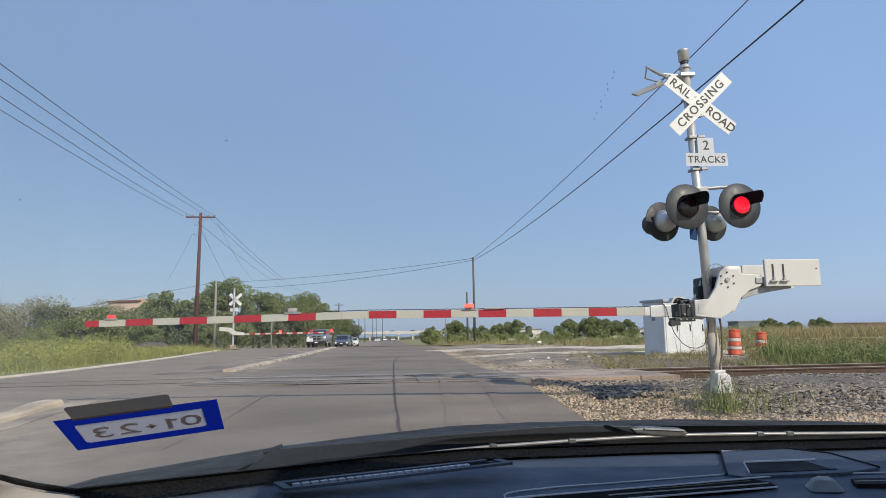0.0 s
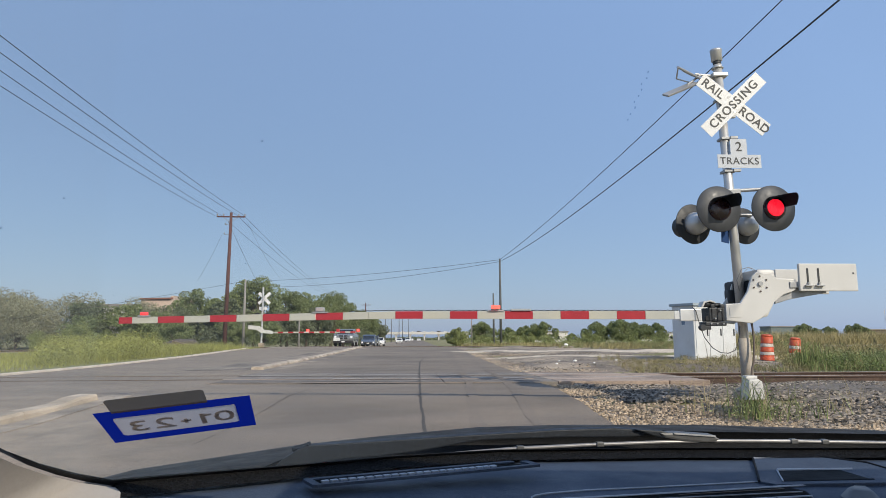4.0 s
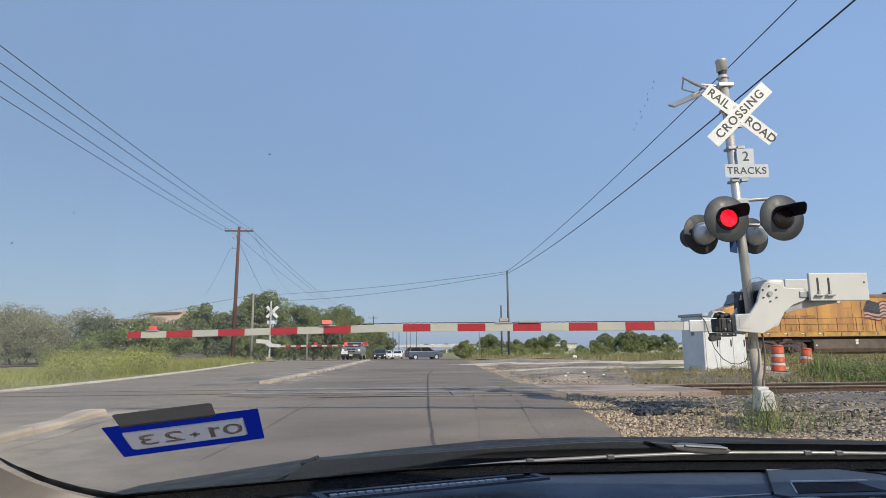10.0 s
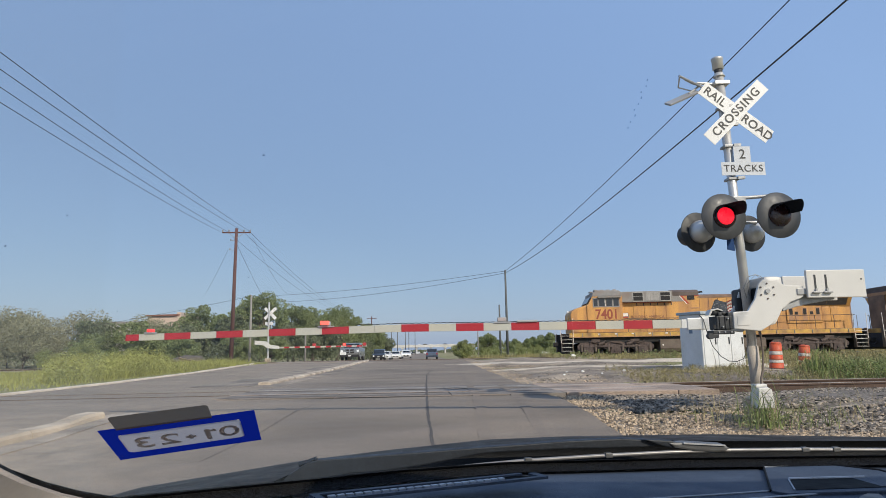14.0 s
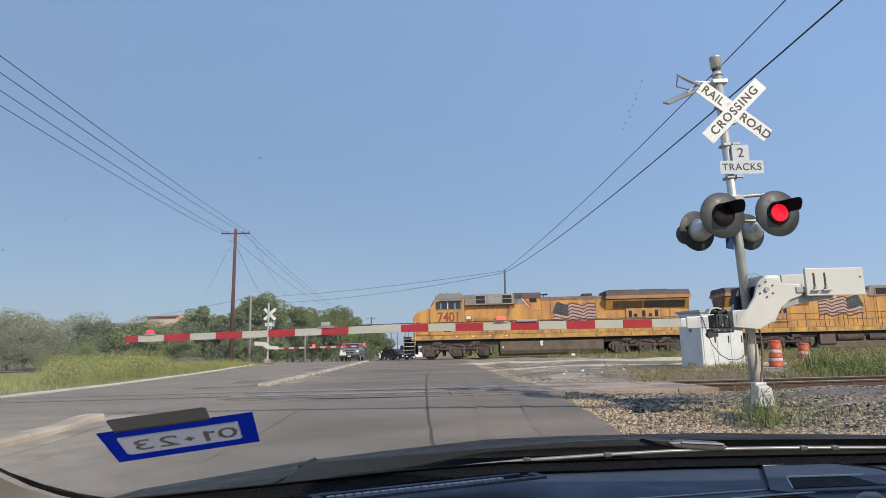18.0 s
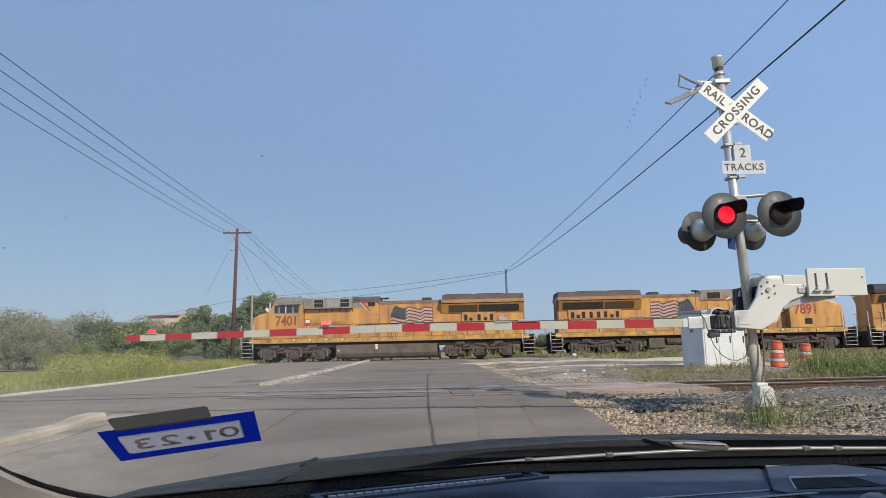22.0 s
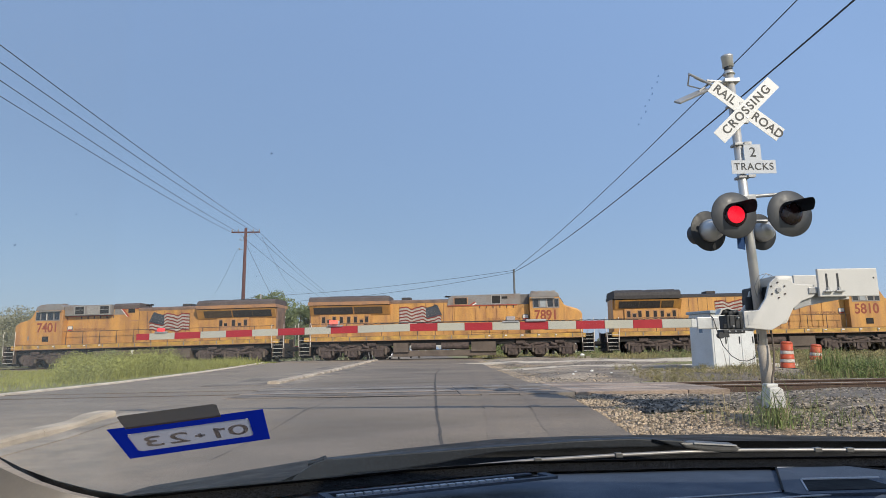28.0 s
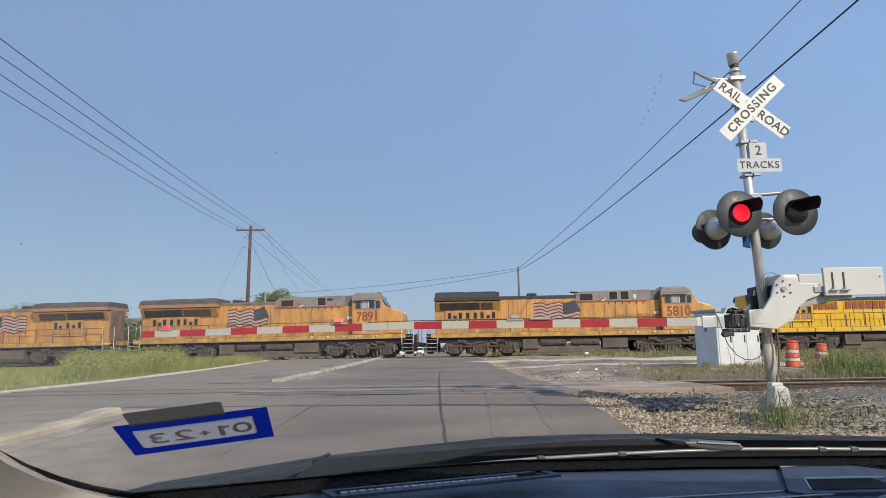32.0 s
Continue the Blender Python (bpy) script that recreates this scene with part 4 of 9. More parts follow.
blades("green_weeds", sector(patchy(rng, 12000, 11.0, 34, 18.4, 24, -0.25, 0.6), 0.50, 2.6), (0.1, 0.36), 0.007, GRASS_G, "green weeds around the traffic drums", "weeds", 25, 0.5)
blades("dry_stalks", sector(patchy(rng, 7000, 10.5, 40, 18.2, 34, 0.0, 0.8), 0.45, 1.0), (0.2, 0.62), 0.005, GRASS_D, "dry brown seed stalks among the weeds", "weeds", 34, 0.35)
blades("dry_grass", sector(patchy(rng, 22000, 9, 60, 24, 45, 0.0), 0.50, 1.5), (0.1, 0.4), 0.009, GRASS_D, "dry tall grass in the field", "grass", 26)
blades("green_weeds", patchy(rng, 11000, 8.5, 27, 38, 46.0, -0.1, 0.4), (0.1, 0.45), 0.014, WEED_O, "low olive weeds along the far track", "weeds", 27, 0.5)
blades("green_weeds", patchy(rng, 16000, 4.5, 40, 52, 78, -0.3, 0.3), (0.1, 0.5), 0.016, WEED_O, "olive brown weeds beyond the far track", "weeds", 28, 0.5)
blades("green_weeds", patchy(rng, 12000, 5.5, 75, 60, 90, 0.2, 0.3), (0.2, 0.6), 0.02, GRASS_D, "taller green weeds beyond the far track", "weeds", 33, 0.5)
blades("dry_grass", patchy(rng, 12000, 30, 160, 50, 130, 0.0, 0.1), (0.3, 1.0), 0.04, GRASS_D, "dry field grass in the distance", "grass", 29)
fx, fy = rng.uniform(0.5, 1.1, 110000), rng.uniform(62, 105, 110000)
blades("field_grass", np.stack([fx * fy, fy, land_z(fx * fy, fy)], -1), (0.7, 1.9), 0.014, FIELD, "olive brown standing grass across the field", "grass", 65, 0.6)
blades("mast_weeds", np.concatenate([np.stack([rng.normal(4.60, 0.20, 70), rng.normal(8.75, 0.2, 70), np.full(70, 0.16)], -1), np.stack([rng.normal(5.2, 0.5, 40), rng.normal(8.9, 0.3, 40), np.full(40, 0.18)], -1)]), (0.2, 0.6), 0.0045, GRASS_G, "green weeds at the foot of the signal mast", "weeds", 30, 0.9)
blades("dry_stalks", np.stack([rng.uniform(3.9, 7.5, 90), rng.uniform(8.6, 11.5, 90), np.full(90, 0.20)], -1), (0.2, 0.6), 0.003, GRASS_D, "thin dry stalks on the gravel", "weeds", 31, 0.4)
leafy("broad_weeds", sector(patchy(rng, 620, 11.5, 30, 18.4, 22.5, -0.2, 1.1), 0.50, 3.0), (0.12, 0.38), 0.026, 50, WEED_O, "bushy olive weeds around the traffic drums", 41)
leafy("broad_weeds", sector(patchy(rng, 170, 14, 34, 19.0, 21.5, 0.2, 0.7), 0.55, 3.4), (0.2, 0.42), 0.03, 60, WEED_O, "taller olive weeds by the near track", 48)
leafy("broad_weeds", patchy(rng, 1500, 15, 60, 23, 44, 0.2, 0.5), (0.12, 0.4), 0.03, 30, GRASS_D, "dry brush in the field between the tracks", 49)
leafy("broad_weeds", patchy(rng, 1500, 6.4, 22, 18.2, 22.8, -0.35, 1.0), (0.08, 0.3), 0.018, 44, WEED_O, "dry low weeds behind the near track", 42)
leafy("broad_weeds", thin(patchy(rng, 3600, -27, -11.8, 19.5, 46, -0.3, 0.8)), (0.3, 0.95), 0.04, 50, GRASS_Y, "leafy yellow-green weeds on the verge", 43)
leafy("broad_weeds", thin(patchy(rng, 300, -26, -13.5, 30, 46, 0.1, 0.5), 0.5), (0.6, 1.35), 0.045, 70, LEAF, "dark green leafy weeds on the verge", 44)
leafy("broad_weeds", patchy(rng, 520, 5, 38, 55, 92, -0.1, 0.35), (0.5, 1.4), 0.07, 40, LEAF_L, "scrubby weeds beyond the far track", 45)
leafy("broad_weeds", patchy(rng, 330, 9, 27, 37, 46, 0.0, 0.5), (0.2, 0.6), 0.04, 36, GRASS_G, "scrubby weeds before the far track", 46)
leafy("broad_weeds", np.stack([rng.normal(4.55, 0.2, 16), rng.normal(8.8, 0.2, 16), np.full(16, 0.15)], -1), (0.12, 0.3), 0.02, 30, GRASS_G, "small leafy weeds at the mast foot", 47)
leafy("broad_weeds", sector(patchy(rng, 320, 10.8, 16, 17.7, 20.5, -0.2, 1.6), 0.40, 4.1), (0.22, 0.52), 0.024, 70, WEED_B, "bright green bushy weeds beside the near track", 50)
blades("green_weeds", sector(patchy(rng, 3600, 10.8, 17, 17.7, 21, -0.3, 1.2), 0.40, 4.1), (0.2, 0.58), 0.006, WEED_B, "long green weed stems beside the near track", "weeds", 51, 0.45)
leafy("broad_weeds", sector(patchy(rng, 1500, 13, 40, 22, 36, -0.5, 0.5), 0.52, 1.2), (0.15, 0.42), 0.032, 60, WEED_O, "olive brown brush in the field between the tracks", 52)
leafy("broad_weeds", sector(patchy(rng, 420, 14, 40, 20, 32, 0.1, 0.4), 0.56, 1.6), (0.2, 0.42), 0.034, 60, WEED_O, "low olive brush in the field between the tracks", 53)
blades("dry_stalks", sector(patchy(rng, 7000, 12, 40, 20, 34, -0.2, 0.7), 0.50, 1.0), (0.2, 0.52), 0.008, WEED_O, "brown stalks in the field between the tracks", "weeds", 54, 0.4)
blades("dry_stalks", np.stack([rng.normal(11.0, 0.35, 26), rng.normal(21.5, 0.15, 26), np.full(26, 0.36)], -1), (0.5, 1.15), 0.006, BARK, "dead dark stalks in front of the cabinet", "weeds", 55, 0.4)


def arching(name, cx, cy, z, n, spread, h, w, reach, material, label, seed):
    """A tuft of long grass blades that rise and arch over, in four joints each."""
    rng = np.random.default_rng(seed)
    a, f = rng.uniform(0, 6.28, n), rng.uniform(0, 6.28, n)
    p = np.stack([cx + rng.normal(0, spread, n), cy + rng.normal(0, spread, n), np.full(n, z)], -1)
    hh, out = rng.uniform(h[0], h[1], n), rng.uniform(reach[0], reach[1], n)
    d = np.stack([np.cos(a), np.sin(a), np.zeros(n)], -1)
    side = np.stack([-np.sin(f), np.cos(f), np.zeros(n)], -1) * w
    quad = []
    for k in range(4):
        q = []
        for t in (k / 4, (k + 1) / 4):
            c = p + d * (out * t * t)[:, None] + np.stack([np.zeros(n), np.zeros(n), hh * (1.5 * t - 0.62 * t ** 3)], -1)
            q.append((c, side * (1 - 0.85 * t)))
        quad.append(np.stack([q[0][0] - q[0][1], q[0][0] + q[0][1], q[1][0] + q[1][1], q[1][0] - q[1][1]], 1))
    return tagged(new(name, quads(name, np.concatenate(quad), material)), label, "weeds", kind="stuff")


arching("mast_weeds", 4.66, 8.72, 0.15, 46, 0.13, (0.3, 0.75), 0.007, (0.15, 0.7), WEED_B, "long arching green blades at the mast foot", 71)
arching("mast_weeds", 5.35, 8.75, 0.15, 18, 0.18, (0.2, 0.45), 0.006, (0.15, 0.5), WEED_B, "small arching tuft on the gravel", 72)
arching("tall_weeds", 12.15, 19.4, 0.30, 150, 0.28, (0.55, 1.05), 0.009, (0.1, 0.5), WEED_B, "tall bright green weeds beside the traffic drums", 74)
arching("tall_weeds", 13.1, 19.7, 0.30, 110, 0.35, (0.35, 0.75), 0.009, (0.1, 0.5), WEED_B, "bright green weeds beside the traffic drums", 75)
arching("tall_weeds", 14.8, 19.6, 0.30, 130, 0.6, (0.3, 0.7), 0.008, (0.1, 0.5), GRASS_G, "feathery green weeds along the near track", 76)
arching("tall_weeds", 12.6, 18.9, 0.28, 60, 0.5, (0.4, 0.85), 0.005, (0.1, 0.4), GRASS_D, "dry feathery stems among the green weeds", 77)
arching("mast_weeds", 4.15, 9.1, 0.2, 12, 0.2, (0.2, 0.5), 0.005, (0.15, 0.45), GRASS_D, "dry arching blades on the gravel", 73)
leafy("broad_weeds", sector(patchy(rng, 90, 13.6, 24, 18.4, 21.5, -0.2, 1.1), 0.56, 2.0), (0.3, 0.62), 0.035, 90, GRASS_G, "tall bushy green weeds beside the traffic drums", 62)
blades("green_weeds", sector(patchy(rng, 3200, 13.2, 24, 18.4, 22.5, -0.2, 1.2), 0.545, 1.6), (0.3, 0.75), 0.008, GRASS_G, "tall feathery weeds beside the traffic drums", "weeds", 63, 0.4)
blades("dry_stalks", sector(patchy(rng, 2600, 12.8, 30, 20, 30, -0.1, 1.5), 0.53, 1.2), (0.2, 0.5), 0.006, WEED_O, "tall brown stalks among the weeds", "weeds", 64, 0.35)

# ---------------------------------------------------------------- crossing signal
def crossing_signal_near():
    """Mast in its own upright frame; it leans a little towards the road."""
    lean = Matrix.Translation((4.90, 9.35, 0.30)) @ pose(0, 0, 0, 0, -1.75, 0)
    r = root("crossing_signal", "aluminium railroad crossing signal with crossbuck and flashing red lights", "crossing signal", lean)
    bm = B()
    tube(bm, (0, 0, 0.30), (0, 0, 5.24), 0.068, n=20)
    part("mast", bm, ALU, r, "brushed aluminium mast", True)
    bm = B()
    lathe(bm, [(0.09, 5.18), (0.078, 5.20), (0.05, 5.25), (0.05, 5.28), (0.066, 5.30), (0.085, 5.31), (0.085, 5.45), (0.092, 5.46), (0.092, 5.49), (0.080, 5.50), (0.0005, 5.505)], 20)
    bell = part("bell", bm, ALU, r, "round aluminium bell on the mast top", True)
    bm = B()
    tube(bm, (0, 0, 5.225), (0, 0, 5.302), 0.053, 0.067, 18)
    part("bell_neck", bm, BLACK, bell, "dark bell neck", True)
    bm = B()
    tube(bm, (0, 0, 0.18), (0, 0, 0.95), 0.088, 0.08, 20)
    lathe(bm, [(0.17, 0.17), (0.17, 0.21), (0.12, 0.23), (0.09, 0.30)], 20)
    part("base_sleeve", bm, SLEEVE, r, "scuffed mast base sleeve", True)
    bm = B()
    box(bm, -0.17, 0.17, -0.17, 0.17, -0.25, 0.17, 0.02)
    part("foundation", bm, CONCRETE, r, "concrete mast foundation")
    bm = B()
    prism(bm, [(-0.225, 0.09), (0.025, 0.09), (0.0, 0.34), (-0.05, 0.375), (-0.19, 0.37)], -0.40, -0.18, "y", 0.02)
    jb = part("junction_box", bm, CASTING, r, "white cast junction box at the mast foot")
    bm = B()
    for k in range(4):
        box(bm, -0.155, -0.035, -0.407, -0.401, 0.14 + k * 0.05, 0.15 + k * 0.05)
    part("cast_ribs", bm, CASTGREYSHADE, jb)
    bm = B()
    box(bm, -0.20, -0.03, -0.34, -0.2, 0.37, 0.42, 0.02)
    part("box_cap", bm, CASTING, jb)
    bm = B()
    sweep(bm, [(0.06, -0.14, 1.22), (0.065, -0.15, 1.12), (0.065, -0.16, 0.92), (0.045, -0.17, 0.75), (0.01, -0.19, 0.6), (-0.04, -0.22, 0.5), (-0.08, -0.26, 0.40)], 0.015, 8)
    part("conduit", bm, TANK, r, "grey flexible conduit down the mast", True)
    # crossbuck: two blades, turned towards the oncoming lane
    face = Matrix.Translation((0.14, -0.11, 4.545))
    for ang, yy, txts in ((41.1, 0.006, (("RAIL", -0.40), ("ROAD", 0.40))), (-42.3, -0.010, (("CROSSING", 0.0),))):
        m = face @ pose(0, 0, 0, 0, ang, 0)
        bm = B()
        box(bm, -0.645, 0.645, yy - 0.003, yy + 0.003, -0.118, 0.118)
        bmesh.ops.transform(bm, matrix=m, verts=bm.verts)
        blade = part("crossbuck_blade", bm, SIGNWHITE, r, "white reflective crossbuck blade")
        for txt, off in txts:
            lettering("lettering", txt, 0.19, SIGNBLACK, blade, m @ Matrix.Translation((off, yy - 0.006, 0)) @ pose(0, 0, 0, 90, 0, 0), bold=0.0025, space=1.2 if len(txt) > 4 else 1.04)
    for zz in (4.42, 4.60):
        bm = B()
        tube(bm, (0.14, -0.130, zz), (0.14, -0.118, zz), 0.016, n=8)
        part("bolt", bm, ALU, r)
    for zz in (4.36, 4.66, 4.02, 3.50):
        bm = B()
        box(bm, -0.085, 0.10, -0.085, 0.085, zz - 0.02, zz + 0.02, 0.008)
        box(bm, 0.05, 0.16, -0.11, -0.05, zz - 0.02, zz + 0.02)
        part("sign_clamp", bm, CASTGREYSHADE, r, "dark sign clamp")
    # tracks sign
    tm = Matrix.Translation((0.145, -0.11, 3.64)) @ pose(0, 0, 0, 0, 1.75, 0)
    bm = B()
    prism(bm, [(-0.34, -0.11), (0.34, -0.11), (0.34, 0.10), (0.13, 0.10), (0.13, 0.35), (-0.13, 0.35), (-0.13, 0.10), (-0.34, 0.10)], -0.003, 0.003, "y")
    bmesh.ops.transform(bm, matrix=tm, verts=bm.verts)
    plate = part("tracks_sign", bm, SIGNDULL, r, "white inverted-T sign for two tracks")
    lettering("lettering", "2", 0.21, SIGNBLACK, plate, tm @ Matrix.Translation((0, -0.006, 0.22)) @ pose(0, 0, 0, 90, 0, 0), bold=0.001)
    lettering("lettering", "TRACKS", 0.155, SIGNBLACK, plate, tm @ Matrix.Translation((0, -0.006, -0.005)) @ pose(0, 0, 0, 90, 0, 0), bold=0.0, space=1.1)
    # bracket arms of the flasher on top, pointing to the side road
    bm = B()
    box(bm, -0.12, 0.12, -0.09, 0.09, 5.03, 5.09, 0.01)
    tube(bm, (-0.1, 0, 5.06), (-0.36, 0.02, 5.10), 0.022)
    part("light_bracket", bm, ALU, r, "aluminium clamp of the side lights")
    for x, z, t, w in ((-0.46, 5.13, -30, 0.20), (-0.62, 4.86, 22, 0.27)):
        m = Matrix.Translation((x, 0.02, z)) @ pose(0, 0, 0, 32, -t, 0)
        bm = B()
        box(bm, -w, w, -0.085, 0.085, -0.018, 0.018, 0.012, m)
        arm = part("side_light", bm, CASTGREYSHADE, r, "flat grey lamp head on a thin arm")
        bm = B()
        box(bm, -w * 0.45, w * 0.35, -0.06, 0.06, -0.026, -0.017, 0.004, m)
        part("side_lens", bm, SIGNWHITE, arm, "pale lens")
        if t > 0:
            continue
        bm = B()
        tube(bm, m @ Vector((-w, -0.08, 0)), m @ Vector((-w * 0.6, -0.02, -0.16)), 0.012, n=6)
        tube(bm, m @ Vector((-w * 0.6, -0.02, -0.16)), m @ Vector((w, 0.0, -0.10)), 0.012, n=6)
        part("side_stay", bm, ALU, arm)
    bm = B()
    tube(bm, (-0.30, 0, 5.0), (-0.02, 0, 4.92), 0.016)
    tube(bm, (-0.50, 0.02, 4.93), (-0.28, 0, 5.08), 0.016)
    part("light_brace", bm, ALU, r)
    # flasher cross arm
    bm = B()
    tube(bm, (-0.36, -0.10, 3.16), (0.62, -0.14, 3.19), 0.028)
    box(bm, -0.10, 0.10, -0.16, 0.10, 3.02, 3.20, 0.02)
    tube(bm, (-0.5, 0.22, 2.85), (0.42, 0.22, 2.85), 0.028)
    part("cross_arm", bm, CASTGREYSHADE, r, "cast cross arm of the flashers")
    lamps = []
    for i, (x, y, z, turn) in enumerate(((-0.32, -0.26, 2.87, 4), (0.515, -0.26, 2.86, 4))):
        place = Matrix.Translation((x, y, z)) @ pose(0, 0, 0, 0, 0, turn)
        m = place @ Matrix.Scale(1.15, 4)
        bm = B()
        lathe(bm, [(0.0005, 0.012), (0.14, 0.014), (0.30, 0.0), (0.305, -0.008), (0.30, -0.012), (0.0005, 0.002)], 36, m @ pose(0, 0, 0, 90, 0, 0))
        disc = part("flasher_disc", bm, DISC, r, "round black flasher background", True)
        bm = B()
        lathe(bm, [(0.15, 0.0), (0.16, -0.06), (0.13, -0.18), (0.06, -0.24), (0.0005, -0.245)], 20, m @ pose(0, 0, 0, 90, 0, 0))
        part("housing", bm, CASTGREYSHADE, disc, "grey lamp housing", True)
        bm = B()
        lathe(bm, [(0.155, 0.016), (0.15, 0.03), (0.10, 0.045), (0.0005, 0.052)], 28, m @ pose(0, 0, 0, 90, 0, 0))
        part("lens", bm, LENS, disc, "dark red lens", True)
        # visor: the upper part of a tube, longer at the top and cut away towards the lane
        bm = B()
        ring0, ring1 = [], []
        for k in range(19):
            a = radians(5 + 170 * k / 18)
            long = 0.40 * max(0.12, 0.55 + 0.45 * math.sin(a)) * (1 - 0.85 * min(1.0, max(0.0, (a - 1.25) / 1.3)))
            ring0.append(bm.verts.new((0.155 * math.cos(a), -0.012, 0.155 * math.sin(a))))
            ring1.append(bm.verts.new((0.145 * math.cos(a), -0.012 - long, 0.145 * math.sin(a) - 0.02)))
        for k in range(18):
            bm.faces.new((ring0[k], ring0[k + 1], ring1[k + 1], ring1[k]))
        bmesh.ops.solidify(bm, geom=bm.faces[:], thickness=0.004)
        bmesh.ops.transform(bm, matrix=m, verts=bm.verts)
        part("visor", bm, BLACK, disc, "black lamp visor", True)
        bm = B()
        lathe(bm, [(0.132, 0.0), (0.129, 0.012), (0.08, 0.022), (0.0005, 0.026)], 24, pose(0, 0, 0, 90, 0, 0))
        lit = part("lamp_element", bm, LIT, disc, "bright red flashing lamp")
        lamps.append((lit, place))
    for x, y, z, k in ((-0.44, 0.40, 2.76, 1.04), (0.40, 0.42, 2.71, 0.95)):
        m = Matrix.Translation((x, y, z)) @ pose(0, 0, 0, 0, 0, 194) @ Matrix.Scale(k, 4)
        bm = B()
        lathe(bm, [(0.0005, 0.012), (0.25, 0.014), (0.305, 0.0), (0.31, -0.008), (0.30, -0.014), (0.0005, -0.004)], 32, m @ pose(0, 0, 0, 90, 0, 0))
        disc = part("flasher_disc", bm, BLACK, r, "black flasher background seen from behind", True)
        bm = B()
        lathe(bm, [(0.17, -0.015), (0.175, -0.07), (0.15, -0.17), (0.09, -0.23), (0.0005, -0.245)], 22, m @ pose(0, 0, 0, 90, 0, 0))
        part("housing", bm, ALU, disc, "round silver lamp housing", True)
        bm = B()
        lathe(bm, [(0.165, 0.014), (0.155, 0.30), (0.15, 0.302), (0.16, 0.014)], 20, m @ pose(0, 0, 0, 90, 0, 0))
        part("visor", bm, BLACK, disc, "black lamp visor", True)
    bm = B()
    box(bm, -0.085, 0.085, -0.005, 0.005, -0.14, 0.14, 0.003, Matrix.Translation((-0.145, -0.02, 2.53)) @ pose(0, 0, 0, 0, 6, 28))
    part("notice_plate", bm, BLUESIGN, r, "small blue notice plate")
    return r, lamps


near_signal, near_lamps = crossing_signal_near()


def gate_near():
    """Gate mechanism, counterweights and the lowered arm."""
    r = root("crossing_gate", "grey crossing gate with a lowered red and white striped arm", "crossing gate", Matrix.Translation((4.90, 9.35, 0.0)))
    # side casting, plate with a bend
    out = [(-0.46, 1.50), (-0.08, 1.46), (0.05, 1.53), (0.18, 1.62), (0.26, 1.76), (0.40, 1.87), (0.55, 1.92), (0.60, 1.95), (0.60, 2.10), (0.33, 2.11), (0.24, 2.18), (0.02, 2.20), (-0.05, 2.13), (-0.12, 1.92), (-0.24, 1.75), (-0.46, 1.735)]
    bm = B()
    prism(bm, out, -0.38, -0.33, "y", 0.012)
    side = part("gate_casting", bm, CASTING, r, "light grey cast gate support arm")
    bm = B()
    prism(bm, out, 0.16, 0.20, "y", 0.012)
    part("gate_casting", bm, CASTING, r, "light grey cast gate support arm")
    bm = B()
    tube(bm, (0.065, -0.38, 2.03), (0.065, -0.41, 2.03), 0.034, n=12)
    part("hub", bm, CASTGREYSHADE, side, "steel hub")
    for k in range(6):
        a = k * 1.0472 + 0.5236
        bm = B()
        tube(bm, (0.065 + 0.11 * math.cos(a), -0.38, 2.03 + 0.11 * math.sin(a)), (0.065 + 0.11 * math.cos(a), -0.395, 2.03 + 0.11 * math.sin(a)), 0.012, n=8)
        part("hub_bolt", bm, UNDER, side)
    bm = B()
    box(bm, -0.41, -0.24, -0.386, -0.380, 1.54, 1.68, 0.003)
    part("maker_plate", bm, CASTING, side, "plain grey maker plate")
    # machine body
    bm = B()
    box(bm, -0.07, 0.30, 0.10, 0.44, 1.72, 2.12, 0.04)
    box(bm, 0.06, 0.30, -0.32, 0.10, 1.72, 2.16, 0.05)
    box(bm, -0.16, -0.06, 0.12, 0.26, 1.78, 1.98, 0.02)
    part("gate_machine", bm, BLACK, r, "dark gate motor housing")
    bm = B()
    box(bm, 0.06, 0.34, -0.325, 0.30, 2.05, 2.25, 0.05)
    part("machine_cover", bm, CASTING, r, "grey machine cover")
    # counterweight plates
    bm = B()
    box(bm, 0.62, 1.48, -0.45, -0.40, 1.92, 2.32, 0.012)
    cw = part("counterweight", bm, CASTING, r, "light grey rectangular counterweight plate")
    for x in (0.74, 0.90):
        bm = B()
        box(bm, x - 0.013, x + 0.013, -0.456, -0.449, 2.04, 2.25)
        part("slot", bm, BLACK, cw, "dark bolt slot")
        bm = B()
        box(bm, x - 0.06, x + 0.06, -0.50, -0.45, 1.985, 2.005, 0.004)
        box(bm, x - 0.012, x + 0.012, -0.48, -0.45, 1.99, 2.05)
        part("weight_bolt", bm, CASTGREYSHADE, cw)
    bm = B()
    tube(bm, (1.42, -0.452, 2.18), (1.42, -0.447, 2.18), 0.014, n=8)
    part("hole", bm, BLACK, cw)
    bm = B()
    box(bm, 0.62, 1.45, 0.16, 0.21, 1.92, 2.30, 0.012)
    part("counterweight", bm, CASTING, r, "light grey counterweight plate behind")
    bm = B()
    prism(bm, [(0.30, 1.90), (0.55, 2.0), (1.08, 2.0), (1.08, 1.90), (0.70, 1.84), (0.5, 1.80), (0.30, 1.74)], -0.33, -0.30, "y", 0.01)
    box(bm, 0.5, 0.7, -0.40, 0.16, 1.97, 2.06, 0.01)
    part("weight_arm", bm, CASTGREYSHADE, r, "grey counterweight arm")
    bm = B()
